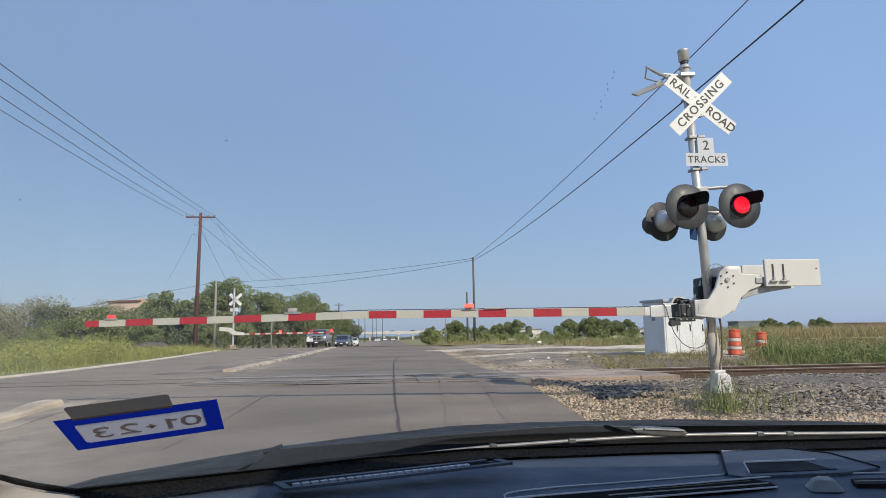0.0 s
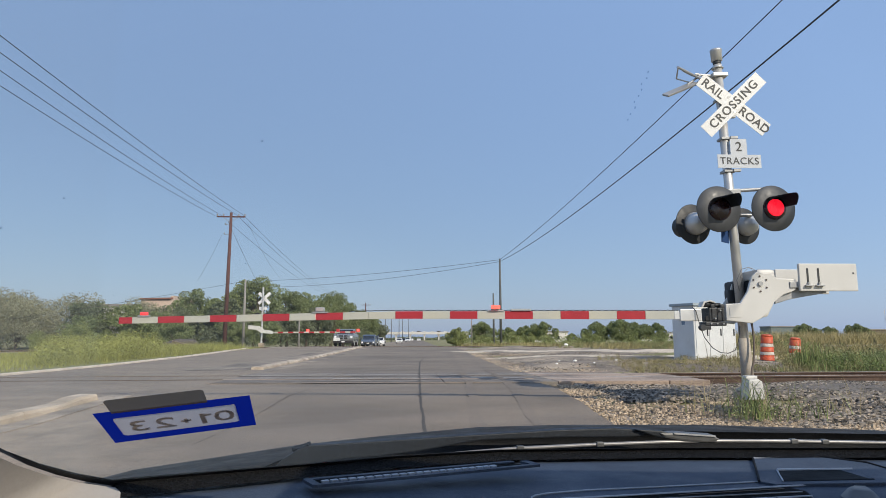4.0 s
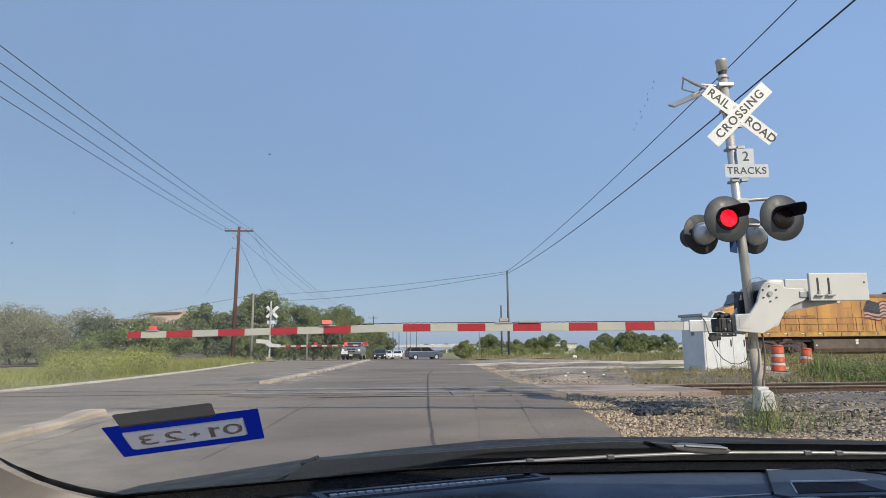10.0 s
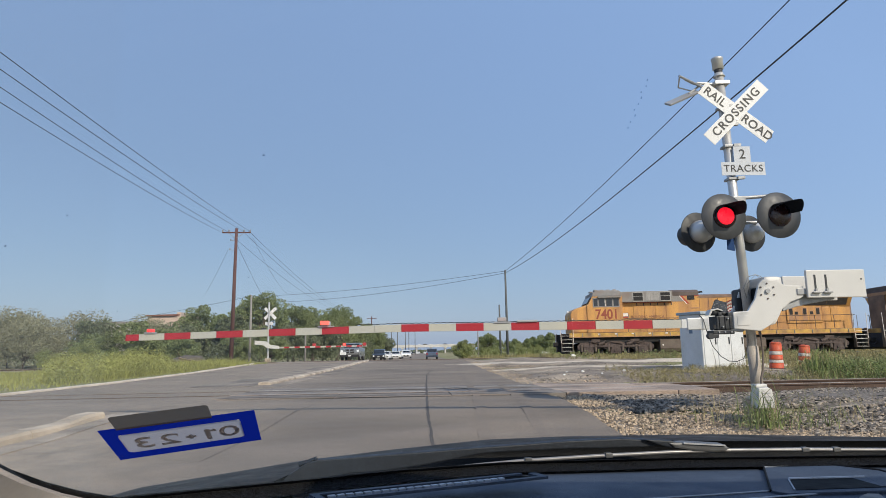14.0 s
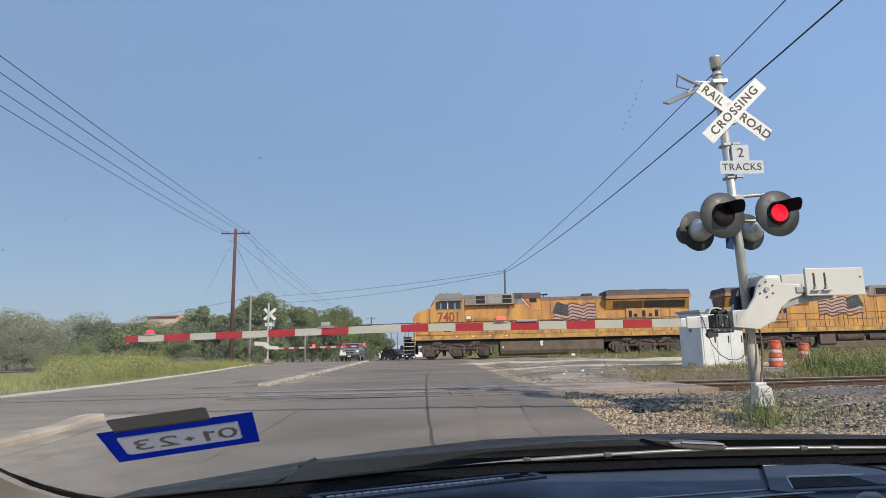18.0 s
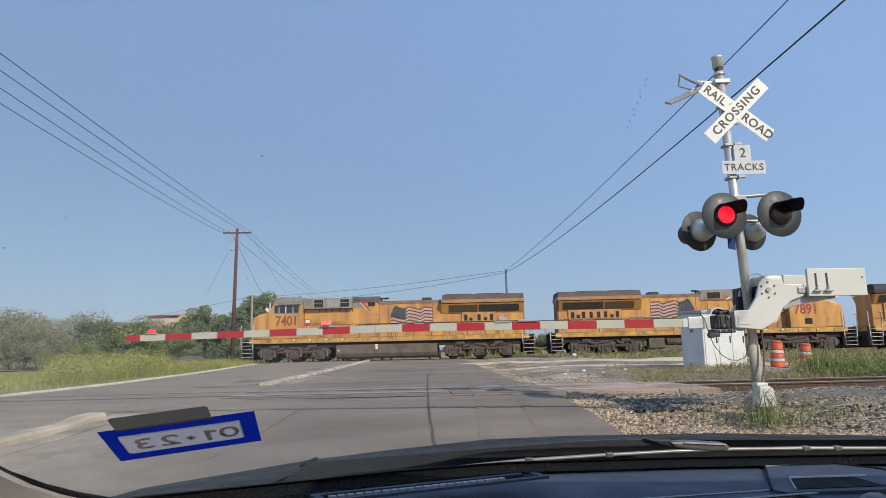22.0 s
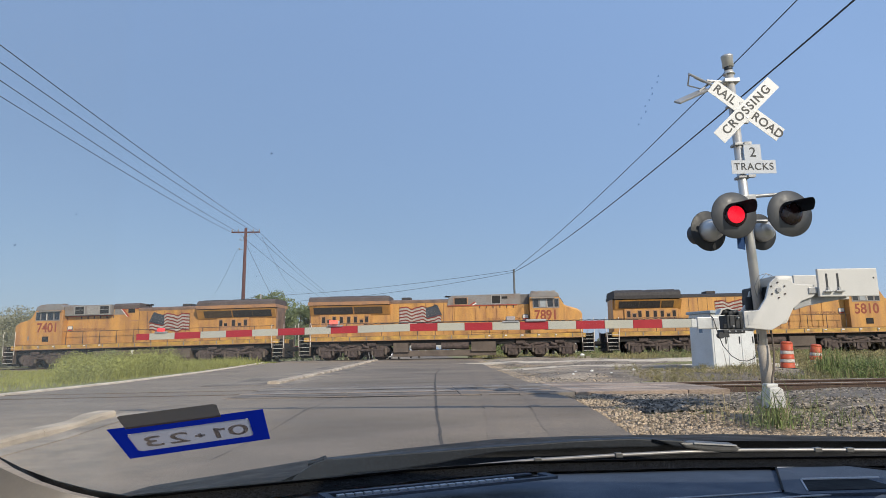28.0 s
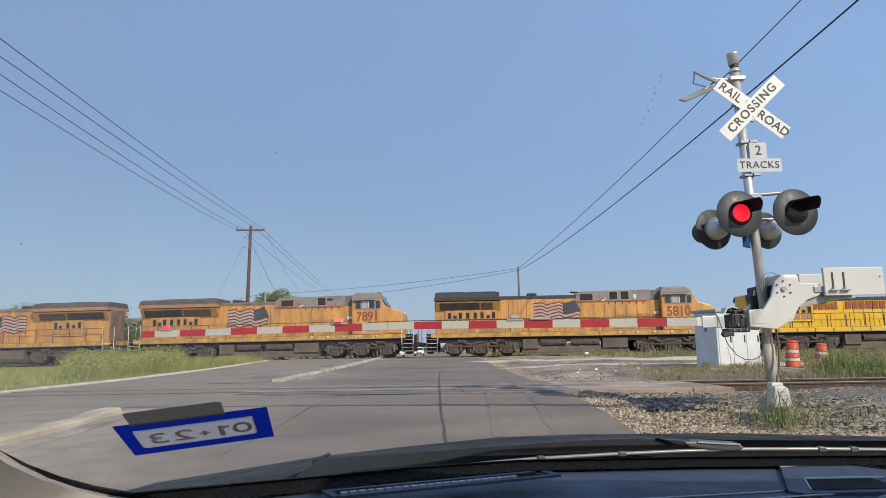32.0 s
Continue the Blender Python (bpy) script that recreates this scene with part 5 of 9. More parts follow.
    prism(bm, [(0.02, 1.52), (0.18, 1.56), (0.22, 1.62), (0.12, 1.62), (0.0, 1.58)], -0.32, -0.22, "y", 0.02)
    part("cast_lug", bm, CASTING, r)
    # arm bracket with its dark hardware
    bm = B()
    box(bm, -0.70, -0.47, -0.36, -0.10, 1.49, 1.685, 0.015)
    box(bm, -0.77, -0.46, -0.38, -0.16, 1.425, 1.482, 0.012)
    box(bm, -0.84, -0.70, -0.40, -0.36, 1.37, 1.425, 0.01)
    tube(bm, (-0.82, -0.42, 1.40), (-0.82, -0.34, 1.40), 0.045)
    bracket = part("arm_bracket", bm, BLACK, r, "dark steel arm bracket with bolts")
    bm = B()
    tube(bm, (-0.74, -0.28, 1.735), (-0.64, -0.28, 1.735), 0.042, n=14)
    tube(bm, (-0.62, -0.28, 1.725), (-0.50, -0.28, 1.725), 0.034, n=14)
    box(bm, -0.66, -0.60, -0.34, -0.22, 1.68, 1.74, 0.01)
    box(bm, -0.53, -0.47, -0.36, -0.24, 1.675, 1.735, 0.01)
    part("bracket_spring", bm, BLACK, bracket, "black breakaway spring housing", True)
    for x0, x1, z0, z1 in ((-0.665, -0.655, 1.50, 1.675), (-0.585, -0.572, 1.50, 1.675), (-0.515, -0.505, 1.50, 1.675), (-0.76, -0.72, 1.50, 1.56)):
        bm = B()
        box(bm, x0, x1, -0.372, -0.355, z0, z1, 0.003)
        part("bracket_rib", bm, RUBBER, bracket)
    for x, z in ((-0.69, 1.455), (-0.60, 1.455), (-0.51, 1.455), (-0.545, 1.645), (-0.625, 1.53)):
        bm = B()
        tube(bm, (x, -0.395, z), (x, -0.36, z), 0.012, n=8)
        part("bracket_bolt", bm, CASTGREYSHADE, bracket)
    bm = B()
    prism(bm, [(-0.80, 1.70), (-0.76, 1.775), (-0.66, 1.795), (-0.58, 1.765), (-0.60, 1.755), (-0.67, 1.775), (-0.74, 1.755), (-0.77, 1.70)], -0.34, -0.20, "y", 0.004)
    part("shear_latch", bm, CASTING, r, "pale breakaway latch")
    # arm, in its own frame: x runs out along it
    a_m = Matrix.Translation((-0.82, -0.30, 1.58)) @ pose(0, 0, 0, 0, 0, 180 - 5.75)
    arm = new("arm")
    arm.parent, arm.matrix_basis = r, a_m
    arm["label"] = "slender gate arm striped red and white"

    def droop(x):
        return 0.005 * x if x < 4.4 else 0.022 - 0.0155 * (x - 4.4)

    segs = [(0.02, 0.36, "s"), (0.36, 0.77, "w")]
    for k in range(5):
        segs += [(0.77 + 0.8125 * k, 1.18 + 0.8125 * k, "r"), (1.18 + 0.8125 * k, 1.5825 + 0.8125 * k, "w")]
    segs += [(4.8325, 5.22, "w")]
    for k in range(4):
        segs += [(5.22 + 0.8125 * k, 5.63 + 0.8125 * k, "r"), (5.63 + 0.8125 * k, 6.0325 + 0.8125 * k, "w")]
    segs += [(8.47, 8.68, "r")]
    for x0, x1, c in segs:
        h0, h1 = 0.062 - 0.0016 * x0, 0.062 - 0.0016 * x1
        d0, d1 = droop(x0), droop(x1)
        yy = 0.015 if x0 < 4.82 else 0.011
        bm = B()
        prism(bm, [(x0 + 0.0015, d0 - h0), (x1 - 0.0015, d1 - h1), (x1 - 0.0015, d1 + h1), (x0 + 0.0015, d0 + h0)], -yy, yy, "y", 0.003)
        part("stripe", bm, {"r": ARMRED, "w": ARMWHITE, "s": ALU}[c], arm, "red reflective stripe" if c == "r" else "dull white reflective stripe")
    bm = B()
    box(bm, -0.02, 0.28, -0.03, 0.03, -0.085, 0.085, 0.01)
    part("arm_socket", bm, ALU, arm, "aluminium arm socket")
    bm = B()
    for x0, x1 in ((0.3, 5.15),):
        k = x0
        pts = []
        while k < x1:
            pts.append((k, 0, 0.070 + droop(k) + 0.003 * math.sin(k * 60)))
            k += 0.03
        sweep(bm, pts, 0.006, 5)
    part("lamp_cable", bm, BLACK, arm, "black cable along the arm top")
    lights = []
    for x, lit_phase in ((2.94, "R"), (5.57, "L"), (8.29, "T")):
        d0 = droop(x)
        w = 0.6 if lit_phase == "T" else 0.8
        bm = B()
        box(bm, x - 0.15 * w, x + 0.15 * w, -0.03, 0.03, d0 + 0.05, d0 + 0.072, 0.006)
        hs = part("lamp_base", bm, CASTGREYSHADE, arm, "grey arm lamp bracket")
        bm = B()
        box(bm, x - 0.085 * w, x + 0.085 * w, -0.035, 0.035, d0 + 0.07, d0 + 0.07 + 0.075 * (w + 0.1), 0.015)
        part("arm_lamp", bm, TIPLIT if lit_phase == "T" else CASTGREYSHADE, hs, "small red arm lamp" if lit_phase == "T" else "small grey arm lamp", True)
        if lit_phase != "T":
            bm = B()
            box(bm, x - 0.055, x + 0.055, 0.034, 0.038, d0 + 0.083, d0 + 0.128, 0.003)
            part("arm_lens", bm, ARMLENS, hs, "pale unlit lens")
        if lit_phase != "T":
            bm = B()
            box(bm, -0.065, 0.065, -0.006, 0.006, -0.026, 0.026, 0.005)
            el = part("lamp_element", bm, LIT_SMALL, hs, "glowing arm lamp")
            lights.append((el, (x, 0.0, d0 + 0.115), lit_phase))
    bm = B()
    box(bm, 2.42, 2.72, -0.04, 0.04, 0.07, 0.105, 0.012)
    part("arm_coupler", bm, CASTGREYSHADE, arm)
    bm = B()
    sweep(bm, [(-0.10, -0.10, 1.95), (-0.16, -0.16, 2.10), (-0.10, -0.2, 2.26), (0.0, -0.22, 2.29), (0.08, -0.22, 2.26), (0.11, -0.24, 2.18)], 0.006, 6)
    sweep(bm, [(-0.06, -0.10, 2.0), (-0.12, -0.2, 2.16), (-0.02, -0.26, 2.28), (0.06, -0.26, 2.22)], 0.004, 6)
    part("motor_cable", bm, CASTGREYSHADE, r, "grey cable looped over the machine", True)
    # drooping cable at the pivot
    bm = B()
    pts = [(-0.92, -0.30, 1.70), (-0.885, -0.34, 1.64), (-0.87, -0.36, 1.53), (-0.855, -0.38, 1.43), (-0.80, -0.38, 1.26), (-0.69, -0.38, 1.112), (-0.575, -0.37, 1.046), (-0.455, -0.35, 1.036), (-0.33, -0.30, 1.072), (-0.24, -0.22, 1.16), (-0.16, -0.14, 1.30), (-0.12, -0.08, 1.42)]
    sweep(bm, pts, 0.006, 6)
    part("gate_cable", bm, BLACK, r, "black slack cable from arm to mast", True)
    return r, lights


near_gate, arm_lights = gate_near()


def crossing_signal_far():
    r = root("crossing_signal", "white crossing signal with its gate on the far side", "crossing signal", Matrix.Translation((-12.3, 51.0, 0.60)))
    bm = B()
    tube(bm, (0, 0, 0), (0, 0, 4.75), 0.075, n=12)
    part("mast", bm, ALU, r)
    bm = B()
    box(bm, -0.2, 0.2, -0.2, 0.2, -0.4, 0.35, 0.03)
    part("foundation", bm, CONCRETE, r)
    for ang in (-45, 45):
        bm = B()
        box(bm, -0.61, 0.61, 0.10, 0.106, -0.114, 0.114)
        bmesh.ops.transform(bm, matrix=Matrix.Translation((0.1, 0, 3.88)) @ pose(0, 0, 0, 0, 0, 8) @ pose(0, 0, 0, 0, ang, 0), verts=bm.verts)
        part("crossbuck_blade", bm, SIGNWHITE, r)
    bm = B()
    box(bm, -0.3, 0.3, 0.1, 0.106, 2.95, 3.2)
    part("tracks_sign", bm, SIGNWHITE, r)
    lights = []
    for x in (-0.42, 0.42):
        bm = B()
        lathe(bm, [(0.0005, 0.01), (0.3, 0.0), (0.3, -0.01), (0.0005, -0.02)], 20, Matrix.Translation((x, 0.14, 2.45)) @ pose(0, 0, 0, 90, 0, 180))
        part("flasher_disc", bm, BLACK, r)
        bm = B()
        lathe(bm, [(0.15, 0), (0.16, 0.08), (0.08, 0.2), (0.0005, 0.21)], 14, Matrix.Translation((x, 0.13, 2.45)) @ pose(0, 0, 0, 90, 0, 0))
        part("housing", bm, ALU, r)
    g = root("crossing_gate", "small lowered striped gate across the opposite lanes", "crossing gate", Matrix.Translation((-12.3, 51.0, 0.60)))
    bm = B()
    prism(bm, [(-1.0, 1.42), (-0.35, 1.38), (0.0, 1.12), (0.9, 1.06), (0.9, 1.30), (0.25, 1.38), (-0.1, 1.66), (-1.0, 1.74)], -0.3, -0.2, "y", 0.02)
    part("gate_casting", bm, CASTING, g)
    x, k = 0.8, 0
    while x < 7.75:
        bm = B()
        e = min(x + 0.41, 7.75)
        box(bm, x, e - 0.003, 0.2, 0.23, 1.10, 1.22, m=pose(0, 0, 0, 0, -0.3, 2.0))
        part("stripe", bm, ARMRED if k % 2 else ARMWHITE, g)
        x, k = e, k + 1
    for x, ph in ((3.55, "R"), (5.95, "L"), (7.55, "R")):
        bm = B()
        box(bm, x - 0.13, x + 0.13, 0.36, 0.50, 1.21, 1.45, 0.02)
        hs = part("arm_lamp", bm, LENSRED, g)
        bm = B()
        box(bm, -0.085, 0.085, -0.006, 0.006, -0.08, 0.08, 0.004)
        lights.append((part("lamp_element", bm, LIT_SMALL, hs), (x, 0.43, 1.33), ph))
    bm = B()
    box(bm, 5.6, 6.1, 0.42, 0.43, 0.5, 0.75)
    part("gate_sign", bm, SIGNWHITE, g)
    return lights


far_lights = crossing_signal_far()


# ---------------------------------------------------------------- roadside things
def signal_cabinet():
    r = root("signal_cabinet", "white steel signal cabinet with a padlocked door", "cabinet", Matrix.Translation((10.6, 23.1, 0.38)) @ pose(0, 0, 0, 0, 0, 24))
    bm = B()
    box(bm, -1.05, 1.05, -0.45, 0.55, 0.08, 2.02, 0.02)
    part("body", bm, CABINET, r)
    bm = B()
    box(bm, -1.12, 1.12, -0.52, 0.62, 2.02, 2.12, 0.02)
    part("roof", bm, CABINETB, r, "grey cabinet roof")
    bm = B()
    box(bm, -1.1, 1.1, -0.5, 0.6, -0.15, 0.08)
    part("plinth", bm, CONCRETE, r)
    for x0, x1 in ((-1.0, -0.36), (-0.32, 0.32), (0.36, 1.0)):
        bm = B()
        box(bm, x0, x1, -0.475, -0.45, 0.16, 1.94, 0.008)
        d = part("door", bm, CABINET, r, "white cabinet door")
        bm = B()
        box(bm, x1 - 0.10, x1 - 0.06, -0.505, -0.475, 0.95, 1.20, 0.008)
        part("handle", bm, BLACK, d)
    bm = B()
    box(bm, -1.062, -1.05, -0.44, 0.54, 0.10, 2.0, 0.004)
    s = part("side_panel", bm, CABINET, r, "white painted side panel")
    bm = B()
    box(bm, -1.068, -1.062, -0.05, 0.1, 1.35, 1.65)
    part("notice", bm, NOTICE, s, "faded notice")


signal_cabinet()


def traffic_drum(x, y, z, tilt):
    r = root("traffic_drum", "orange traffic drum with white bands and a black base", "traffic drum", Matrix.Translation((x, y, z)) @ pose(0, 0, 0, tilt, tilt * 0.6, 0), "drums in the weeds")
    prof = [(0.245, 0.05, 0.26), (0.24, 0.26, 0.38), (0.232, 0.38, 0.56), (0.222, 0.56, 0.69), (0.212, 0.69, 0.95)]
    for i, (rad, z0, z1) in enumerate(prof):
        bm = B()
        lathe(bm, [(rad, z0), (rad + 0.006, z0 + 0.02), (rad, z0 + 0.035), (rad - 0.008, z1 - 0.002), (0.1, z1 - 0.001)], 20)
        part("orange_band" if i % 2 == 0 else "white_band", bm, ORANGE if i % 2 == 0 else DRUMWHITE, r, smooth=True)
    bm = B()
    lathe(bm, [(0.205, 0.945), (0.19, 1.0), (0.13, 1.03), (0.0005, 1.03)], 20)
    part("lid", bm, ORANGE, r, smooth=True)
    bm = B()
    lathe(bm, [(0.34, 0.0), (0.34, 0.05), (0.26, 0.07), (0.0005, 0.07)], 20)
    part("rubber_base", bm, RUBBER, r)


traffic_drum(13.08, 23.5, 0.36, 2)
traffic_drum(15.86, 26.4, 0.24, 5)


# ---------------------------------------------------------------- the train
def flag_panel(r, x0, x1, z0, z1, sy):
    """The waving flag painted on the hood: stripes that ripple, and a dark canton by the cab."""
    y = sy * 0.968
    nx = 26
    cuts = [0.0]
    for k in range(11):
        cuts.append(cuts[-1] + (0.076 if k % 2 == 0 else 0.1088))

    def wave(s):
        return 0.085 * math.sin(s * 15.5 + 0.4) + 0.03 * math.sin(s * 33) - 0.04 * s

    for k in range(11):
        bm = B()
        lo, hi = [], []
        for i in range(nx + 1):
            s = i / nx
            start = 0.36 if k >= 5 else 0.0
            s2 = start + (1 - start) * s
            x = x0 + (x1 - x0) * s2
            a, b = z0 + (z1 - z0) * cuts[k], z0 + (z1 - z0) * cuts[k + 1]
            lo.append(bm.verts.new((x, y, a + wave(s2))))
            hi.append(bm.verts.new((x, y, b + wave(s2))))
        for i in range(nx):
            bm.faces.new((lo[i], lo[i + 1], hi[i + 1], hi[i]))
        bmesh.ops.solidify(bm, geom=bm.faces[:], thickness=0.004)
        part("flag_stripe", bm, LSTRIPE if k % 2 == 0 else LWHITE, r)
    bm = B()
    lo, hi = [], []
    for i in range(nx + 1):
        s = 0.36 * i / nx
        x = x0 + (x1 - x0) * s
        lo.append(bm.verts.new((x - 0.10 + 0.10 * (i / nx), y, z0 + (z1 - z0) * 0.44 + wave(s))))
        hi.append(bm.verts.new((x + 0.25 * (1 - i / nx), y, z0 + (z1 - z0) * 1.0 + wave(s) + 0.04)))
    for i in range(nx):
        bm.faces.new((lo[i], lo[i + 1], hi[i + 1], hi[i]))
    bmesh.ops.solidify(bm, geom=bm.faces[:], thickness=0.004)
    canton = part("flag_canton", bm, LBLUE, r, "dark blue canton with faded stars")
    for row in range(3):
        for col in range(4):
            s = 0.05 + 0.085 * col
            cx, cz = x0 + (x1 - x0) * s + 0.06 * (row % 2), z0 + (z1 - z0) * (0.58 + 0.14 * row) + wave(s)
            bm = B()
            box(bm, cx - 0.032, cx + 0.032, y + sy * 0.004, y + sy * 0.008, cz - 0.028, cz + 0.028)
            part("faded_star", bm, LFRAME, canton)


def bogie(r, xc, wheelsets):
    b = new("bogie")
    b.parent, b.location = r, (xc, 0, 0)
    b["label"] = "grimy three-axle bogie"
    for sy in (-1, 1):
        y0, y1 = (sy * 1.28, sy * 1.10)
        bm = B()
        prism(bm, [(-2.75, 0.74), (-2.5, 0.98), (-1.5, 1.06), (-1.15, 0.92), (-0.75, 0.92), (-0.35, 1.08), (0.35, 1.08), (0.75, 0.92), (1.15, 0.92), (1.5, 1.06), (2.5, 0.98), (2.75, 0.74), (2.7, 0.52), (2.3, 0.44), (1.5, 0.44), (0.95, 0.62), (0.4, 0.42), (-0.4, 0.42), (-0.95, 0.62), (-1.5, 0.44), (-2.3, 0.44), (-2.7, 0.52)], y0, y1, "y", 0.015)
        part("side_frame", bm, UNDER, b, "brown grimy bogie frame")
        for x in (-1.95, 0.0, 1.95):
            bm = B()
            prism(bm, [(x - 0.34, 0.20), (x + 0.34, 0.20), (x + 0.38, 0.34), (x + 0.30, 0.70), (x - 0.30, 0.70), (x - 0.38, 0.34)], sy * 1.38, sy * 1.2, "y", 0.02)
            tube(bm, (x, sy * 1.36, 0.47), (x, sy * 1.44, 0.47), 0.14, n=12)
            part("axle_box", bm, UNDER, b, "axle box")
            bm = B()
            for dx in (-0.5, 0.5):
                tube(bm, (x + dx, sy * 1.30, 0.36), (x + dx, sy * 1.30, 0.84), 0.10, n=8)
            part("spring", bm, TANK, b)
        bm = B()
        for x in (-1.0, 1.0):
            tube(bm, (x - 0.22, sy * 1.33, 0.86), (x + 0.22, sy * 1.33, 0.98), 0.11, n=8)
        tube(bm, (-0.3, sy * 1.34, 1.02), (0.55, sy * 1.34, 0.88), 0.04, n=6)
        part("brake_cylinder", bm, UNDER, b)
    for sy in (-1, 1):
        bm = B()
        box(bm, -2.35, 2.35, sy * 1.40, sy * 1.34, 0.66, 0.78, 0.01)
        part("equalizer", bm, UNDER, b)
        for x in (-2.45, -0.98, 0.98, 2.45):
            bm = B()
            box(bm, x - 0.09, x + 0.09, sy * 1.05, sy * 0.8, 0.2, 0.75, 0.02)
            part("brake_shoe", bm, UNDERDARK, b)
        for x in (-1.4, 1.4):
            bm = B()
            sweep(bm, [(x - 0.5, sy * 1.36, 1.12), (x - 0.1, sy * 1.38, 0.98), (x + 0.4, sy * 1.38, 0.96), (x + 0.7, sy * 1.36, 1.14)], 0.025, 5)
            part("brake_pipe", bm, UNDER, b)
            bm = B()
            box(bm, x - 0.34, x + 0.30, sy * 1.40, sy * 1.28, 1.02, 1.22, 0.03)
            tube(bm, (x - 0.55, sy * 1.36, 0.30), (x - 0.35, sy * 1.36, 1.1), 0.035, n=6)
            part("sand_box", bm, UNDER, b, "brown sanding gear")
    bm = B()
    box(bm, -2.3, 2.3, -0.9, 0.9, 0.55, 0.95, 0.03)
    part("bolster", bm, UNDERDARK, b)
    for x in (-1.95, 0.0, 1.95):
        bm = B()
        tube(bm, (0, -0.9, 0), (0, 0.9, 0), 0.09, n=8)
        for sy in (-1, 1):
            lathe(bm, [(0.0005, 0.0), (0.50, 0.0), (0.555, 0.02), (0.555, 0.04), (0.525, 0.045), (0.52, 0.135), (0.44, 0.135), (0.40, 0.09), (0.20, 0.10), (0.18, 0.15), (0.0005, 0.15)], 24, Matrix.Translation((0, sy * 0.715, 0)) @ pose(0, 0, 0, 90 if sy < 0 else -90, 0, 0))
            box(bm, -0.03, 0.03, sy * 0.86, sy * 0.875, 0.12, 0.42)
        w = part("wheelset", bm, UNDER, b, "steel wheelset", True)
        w.location = (x, 0, 0.525)
        wheelsets.append((w, x))


def steps(r, x, sy, name="step_ladder"):
    s = new(name)
    s.parent, s.location = r, (x, 0, 0)
    s["label"] = "end steps with pale edges"
    for dx in (-0.4, 0.4):
        bm = B()
        box(bm, dx - 0.025, dx + 0.025, sy * 1.5, sy * 1.18, 0.34, 1.70, 0.004)
        part("stringer", bm, TANK, s)
    bm = B()
    box(bm, -0.38, 0.38, sy * 1.20, sy * 1.17, 0.36, 1.66)
    part("riser_plate", bm, UNDERDARK, s)
    for k in range(5):
        bm = B()
        box(bm, -0.38, 0.38, sy * 1.50, sy * 1.22, 0.40 + 0.27 * k, 0.435 + 0.27 * k, 0.004)
        t = part("tread", bm, UNDERDARK, s)
        bm = B()
        box(bm, -0.38, 0.38, sy * 1.508, sy * 1.50, 0.405 + 0.27 * k, 0.43 + 0.27 * k)
        part("tread_edge", bm, LWHITE, t, "pale tread edge")
    bm = B()
    sweep(bm, [(-0.43, sy * 1.49, 1.0), (-0.46, sy * 1.49, 1.7), (-0.50, sy * 1.49, 2.45), (-0.44, sy * 1.49, 2.75)], 0.02, 6)
    sweep(bm, [(0.43, sy * 1.49, 1.0), (0.44, sy * 1.49, 1.7), (0.46, sy * 1.49, 2.75)], 0.02, 6)
    part("grab_rail", bm, LWHITE, s, "pale curved grab rail")


